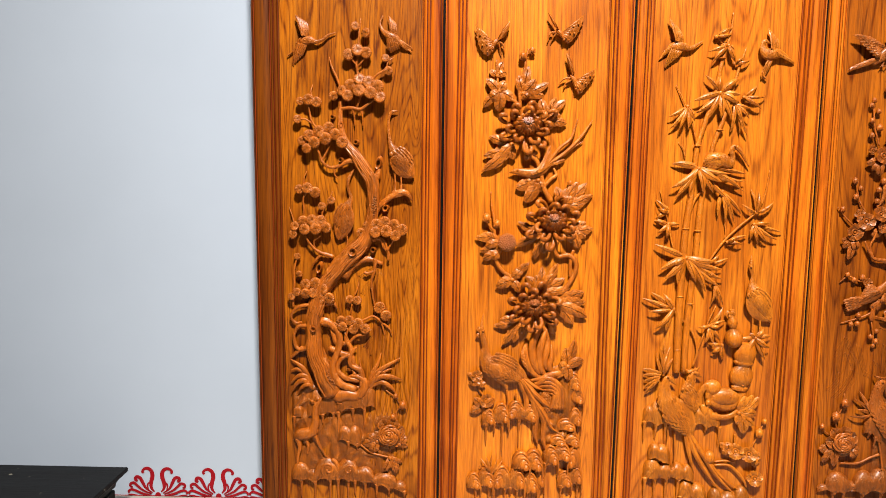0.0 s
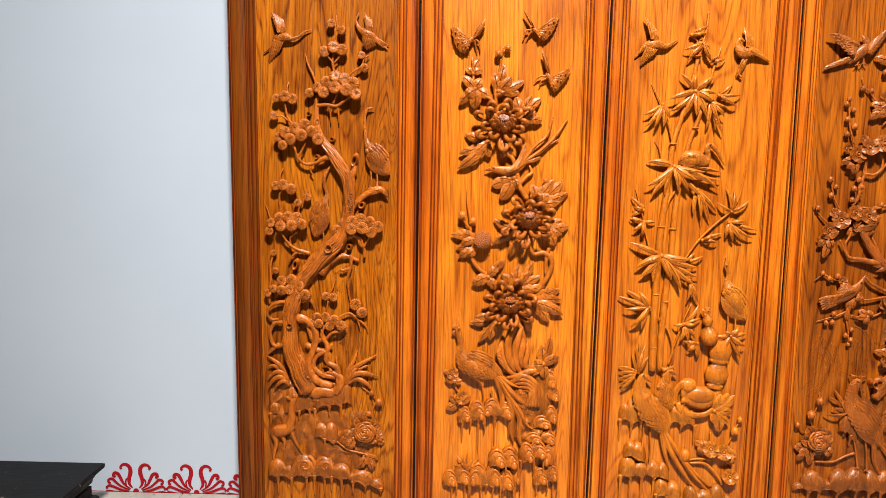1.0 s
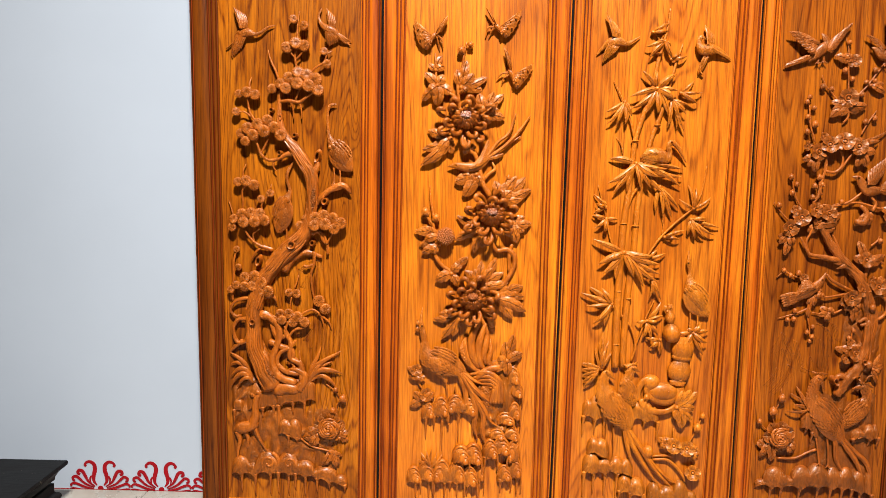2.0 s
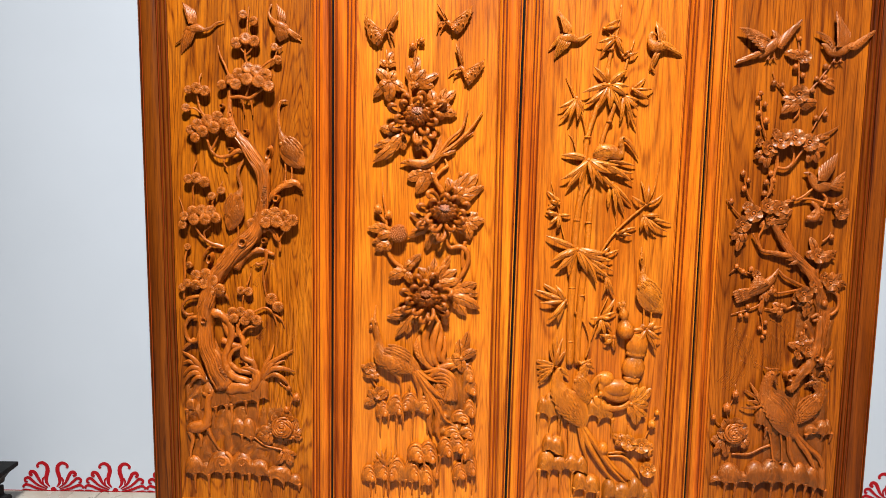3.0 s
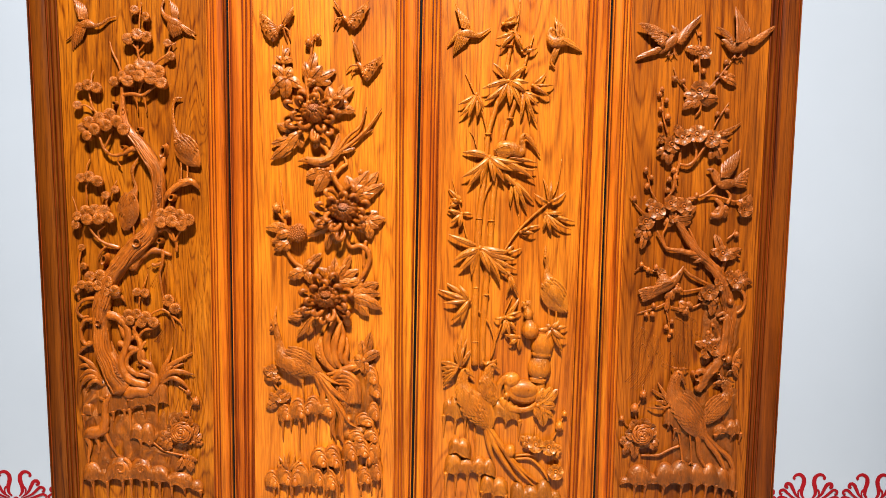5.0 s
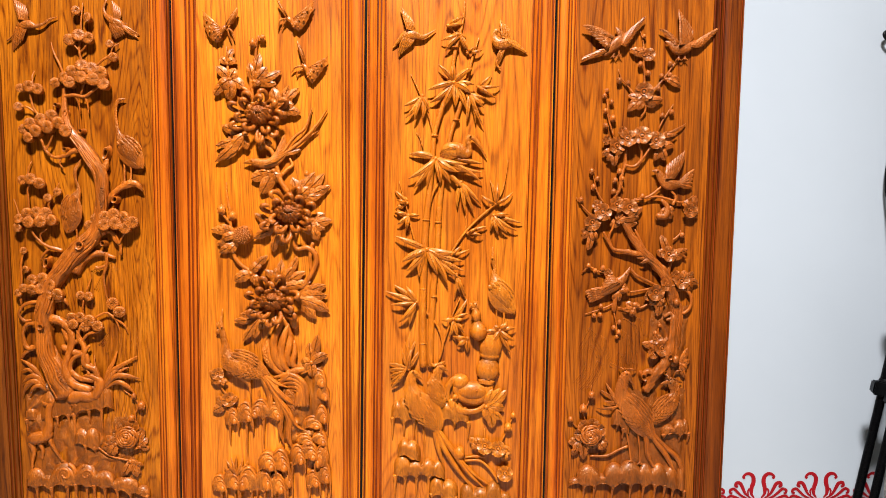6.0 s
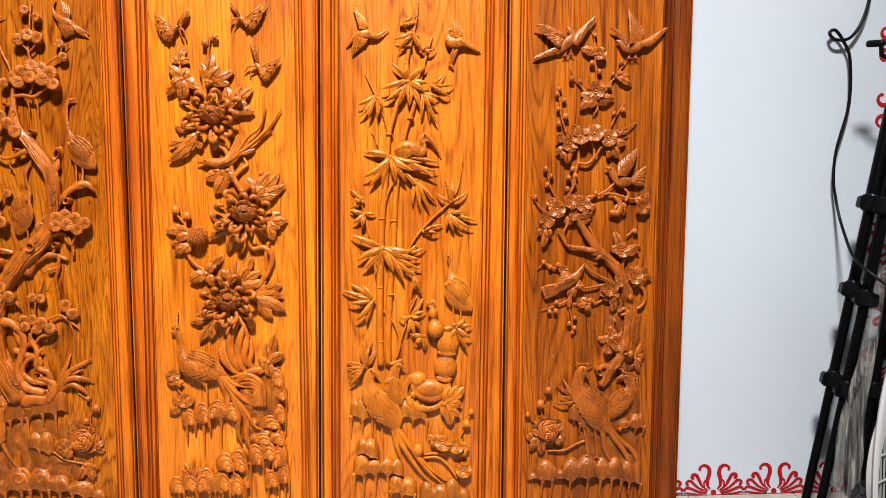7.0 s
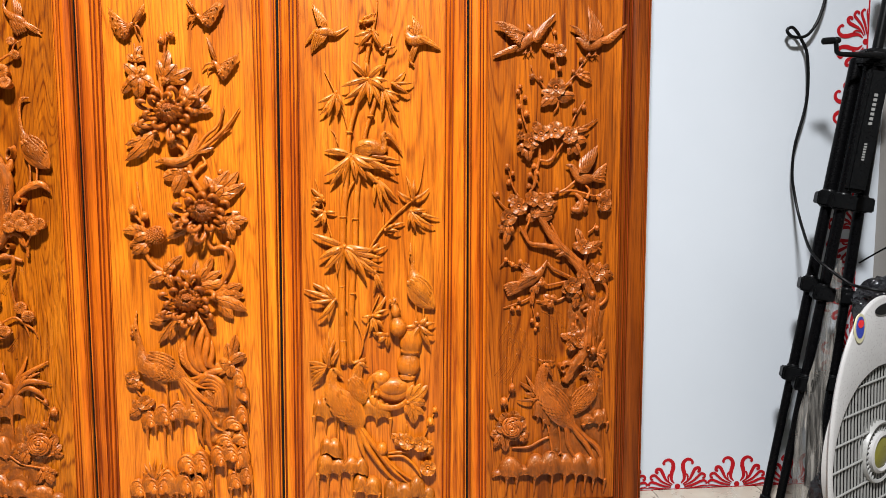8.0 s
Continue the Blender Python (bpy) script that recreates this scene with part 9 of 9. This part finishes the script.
def box_fan():
    """A white table fan with a round grille, turned towards the room."""
    root = thing("box_fan", 2.42, 2.05, 0, "white plastic box fan with round grey grille", "fan")
    face = Matrix.Translation((2.358, 2.090, 0.3416)) @ pose(0, 0, 0, 0, 0, 28.6) @ pose(0, 0, 0, -1.2) @ pose(0, 0, 0, 0, -2.3)

    def put(x, d, z):
        return face @ Vector((x, -d, z))

    def outline(u, grow=0.0):
        w = 2 * math.pi * u
        c, s = math.cos(w), math.sin(w)
        e = 0.92
        top = 0.470 if s > 0 else 0.338
        return ((0.278 + grow) * math.copysign(abs(c) ** (e if s < 0 else 0.96), c), (top + grow) * math.copysign(abs(s) ** (e if s < 0 else 0.98), s))

    n = 72
    rows = []
    for grow, d in ((-0.240, -0.030), (-0.200, -0.012), (-0.110, 0.008), (-0.045, 0.021), (-0.016, 0.031), (-0.004, 0.037), (0.0, 0.042), (-0.003, 0.047), (-0.008, 0.050)):
        rows.append([put(outline(k / n, grow)[0], d, outline(k / n, grow)[1]) for k in range(n)])
    for r, d in ((0.2670, 0.0505), (0.2655, 0.046), (0.2645, 0.034), (0.2635, 0.016)):
        rows.append([put(r * math.cos(2 * math.pi * k / n), d, r * math.sin(2 * math.pi * k / n)) for k in range(n)])
    g = Geo()
    g.grid(rows, close=True, caps=True)
    part("housing", g, WHITE_PLASTIC, root, "white plastic housing")
    # near-black disc close behind the grille, for the shade inside the fan
    g = Geo()
    rows = [[put(r * math.cos(2 * math.pi * k / 40), d, r * math.sin(2 * math.pi * k / 40)) for k in range(40)] for r, d in ((0.02, 0.018), (0.2630, 0.018), (0.2630, 0.013), (0.02, 0.013))]
    g.grid(rows, close=True, caps=True)
    part("inside_shade", g, FAN_SHADE, root)
    # grille: upright slats, cross bars, rim and hub
    grille = None
    for i in range(-14, 15):
        x = i * 0.0182
        h = math.sqrt(max(0.2580 ** 2 - x * x, 0))
        if h < 0.03:
            continue
        for z0, z1 in (((0.085 ** 2 - x * x) ** 0.5 if abs(x) < 0.085 else 0, h), (-h, -((0.085 ** 2 - x * x) ** 0.5) if abs(x) < 0.085 else 0)):
            g = Geo()
            g.box(x - 0.0025, x + 0.0025, -0.043, -0.0385, z0, z1, face)
            ob = part("grille" if grille is None else "slat", g, GREY_PLASTIC, grille or root, "grey slatted fan grille" if grille is None else "", bevel=0.001)
            grille = grille or ob
    for j in range(-3, 4):
        z = j * 0.074
        h = math.sqrt(max(0.2580 ** 2 - z * z, 0))
        for a, b in (((0.085 ** 2 - z * z) ** 0.5 if abs(z) < 0.085 else 0, h), (-h, -((0.085 ** 2 - z * z) ** 0.5) if abs(z) < 0.085 else 0)):
            g = Geo()
            g.box(a, b, -0.046, -0.040, z - 0.0022, z + 0.0022, face)
            part("cross_bar", g, GREY_PLASTIC, grille, bevel=0.001)
    g = Geo()
    turned = face @ pose(0, 0, 0, 90)
    lathe(g, [(0.2570, 0.022), (0.2580, 0.043), (0.2600, 0.046), (0.2625, 0.042), (0.2625, 0.022)], turned, 64, caps=False)
    part("rim", g, GREY_PLASTIC, grille)
    g = Geo()
    lathe(g, [(0.082, 0.022), (0.084, 0.050), (0.090, 0.052), (0.094, 0.046), (0.094, 0.022)], turned, 48, caps=False)
    part("hub_ring", g, GREY_PLASTIC, grille)
    for i in range(28):
        w = 2 * math.pi * i / 28
        g = Geo()
        g.box(0.060, 0.086, -0.046, -0.030, -0.0018, 0.0018, face @ pose(0, 0, 0, 0, math.degrees(w), 0))
        part("spoke", g, GREY_PLASTIC, grille)
    g = Geo()
    lathe(g, [(0.046, 0.030), (0.048, 0.054), (0.054, 0.058), (0.062, 0.054), (0.064, 0.030)], turned, 48, caps=False)
    hub = part("hub", g, WHITE_PLASTIC, root)
    g = Geo()
    lathe(g, [(0.049, 0.030), (0.049, 0.050), (0.040, 0.054), (0.010, 0.055)], turned, 40)
    part("hub_cap", g, OLIVE, hub, "olive green hub cap")
    # raised dark oval: the handle opening's shade given as colour
    g = Geo()
    rows = [[put(0.010 + r * 0.060 * math.cos(2 * math.pi * k / 32), d, 0.432 + r * 0.016 * math.sin(2 * math.pi * k / 32)) for k in range(32)] for r, d in ((1.0, 0.0515), (1.0, 0.0535), (0.2, 0.0535))]
    g.grid(rows, close=True, caps=True)
    part("handle_shade", g, FAN_SHADE, root)
    for name, mat, cx, cz, rx, rz, lift in (("sticker", STICKER_YELLOW, 0.0, 0.0, 0.030, 0.042, 0.000), ("blue_mark", STICKER_BLUE, -0.001, 0.003, 0.022, 0.031, 0.0008), ("red_mark", STICKER_RED, 0.001, 0.013, 0.015, 0.012, 0.0016)):
        g = Geo()
        rows = [[put(-0.1337 + cx + r * rx * math.cos(2 * math.pi * k / 28), d + lift, 0.3964 + cz + r * rz * math.sin(2 * math.pi * k / 28)) for k in range(28)] for r, d in ((1.0, 0.0495), (1.0, 0.0530), (0.1, 0.0530))]
        g.grid(rows, close=True, caps=True)
        part(name, g, mat, root)
    g = Geo()
    g.box(-0.16, 0.16, -0.020, 0.060, -0.3405, -0.326, face)
    part("foot", g, WHITE_PLASTIC, root, bevel=0.006)
    return root


box_fan()

# ---- floor tiles, one by one ----
SIZE = 0.40
g = Geo()
g.box(0.002, SIZE - 0.002, 0.002, SIZE - 0.002, -0.010, 0.0)
TILE_MESH = mesh_of("floor_tile", g, TILE, bevel=0.0015)
for i in range(14):
    for j in range(12):
        part("floor_tile", TILE_MESH, None, floor, m=pose(LEFT + SIZE * i, WALL - SIZE * (j + 1), 0))
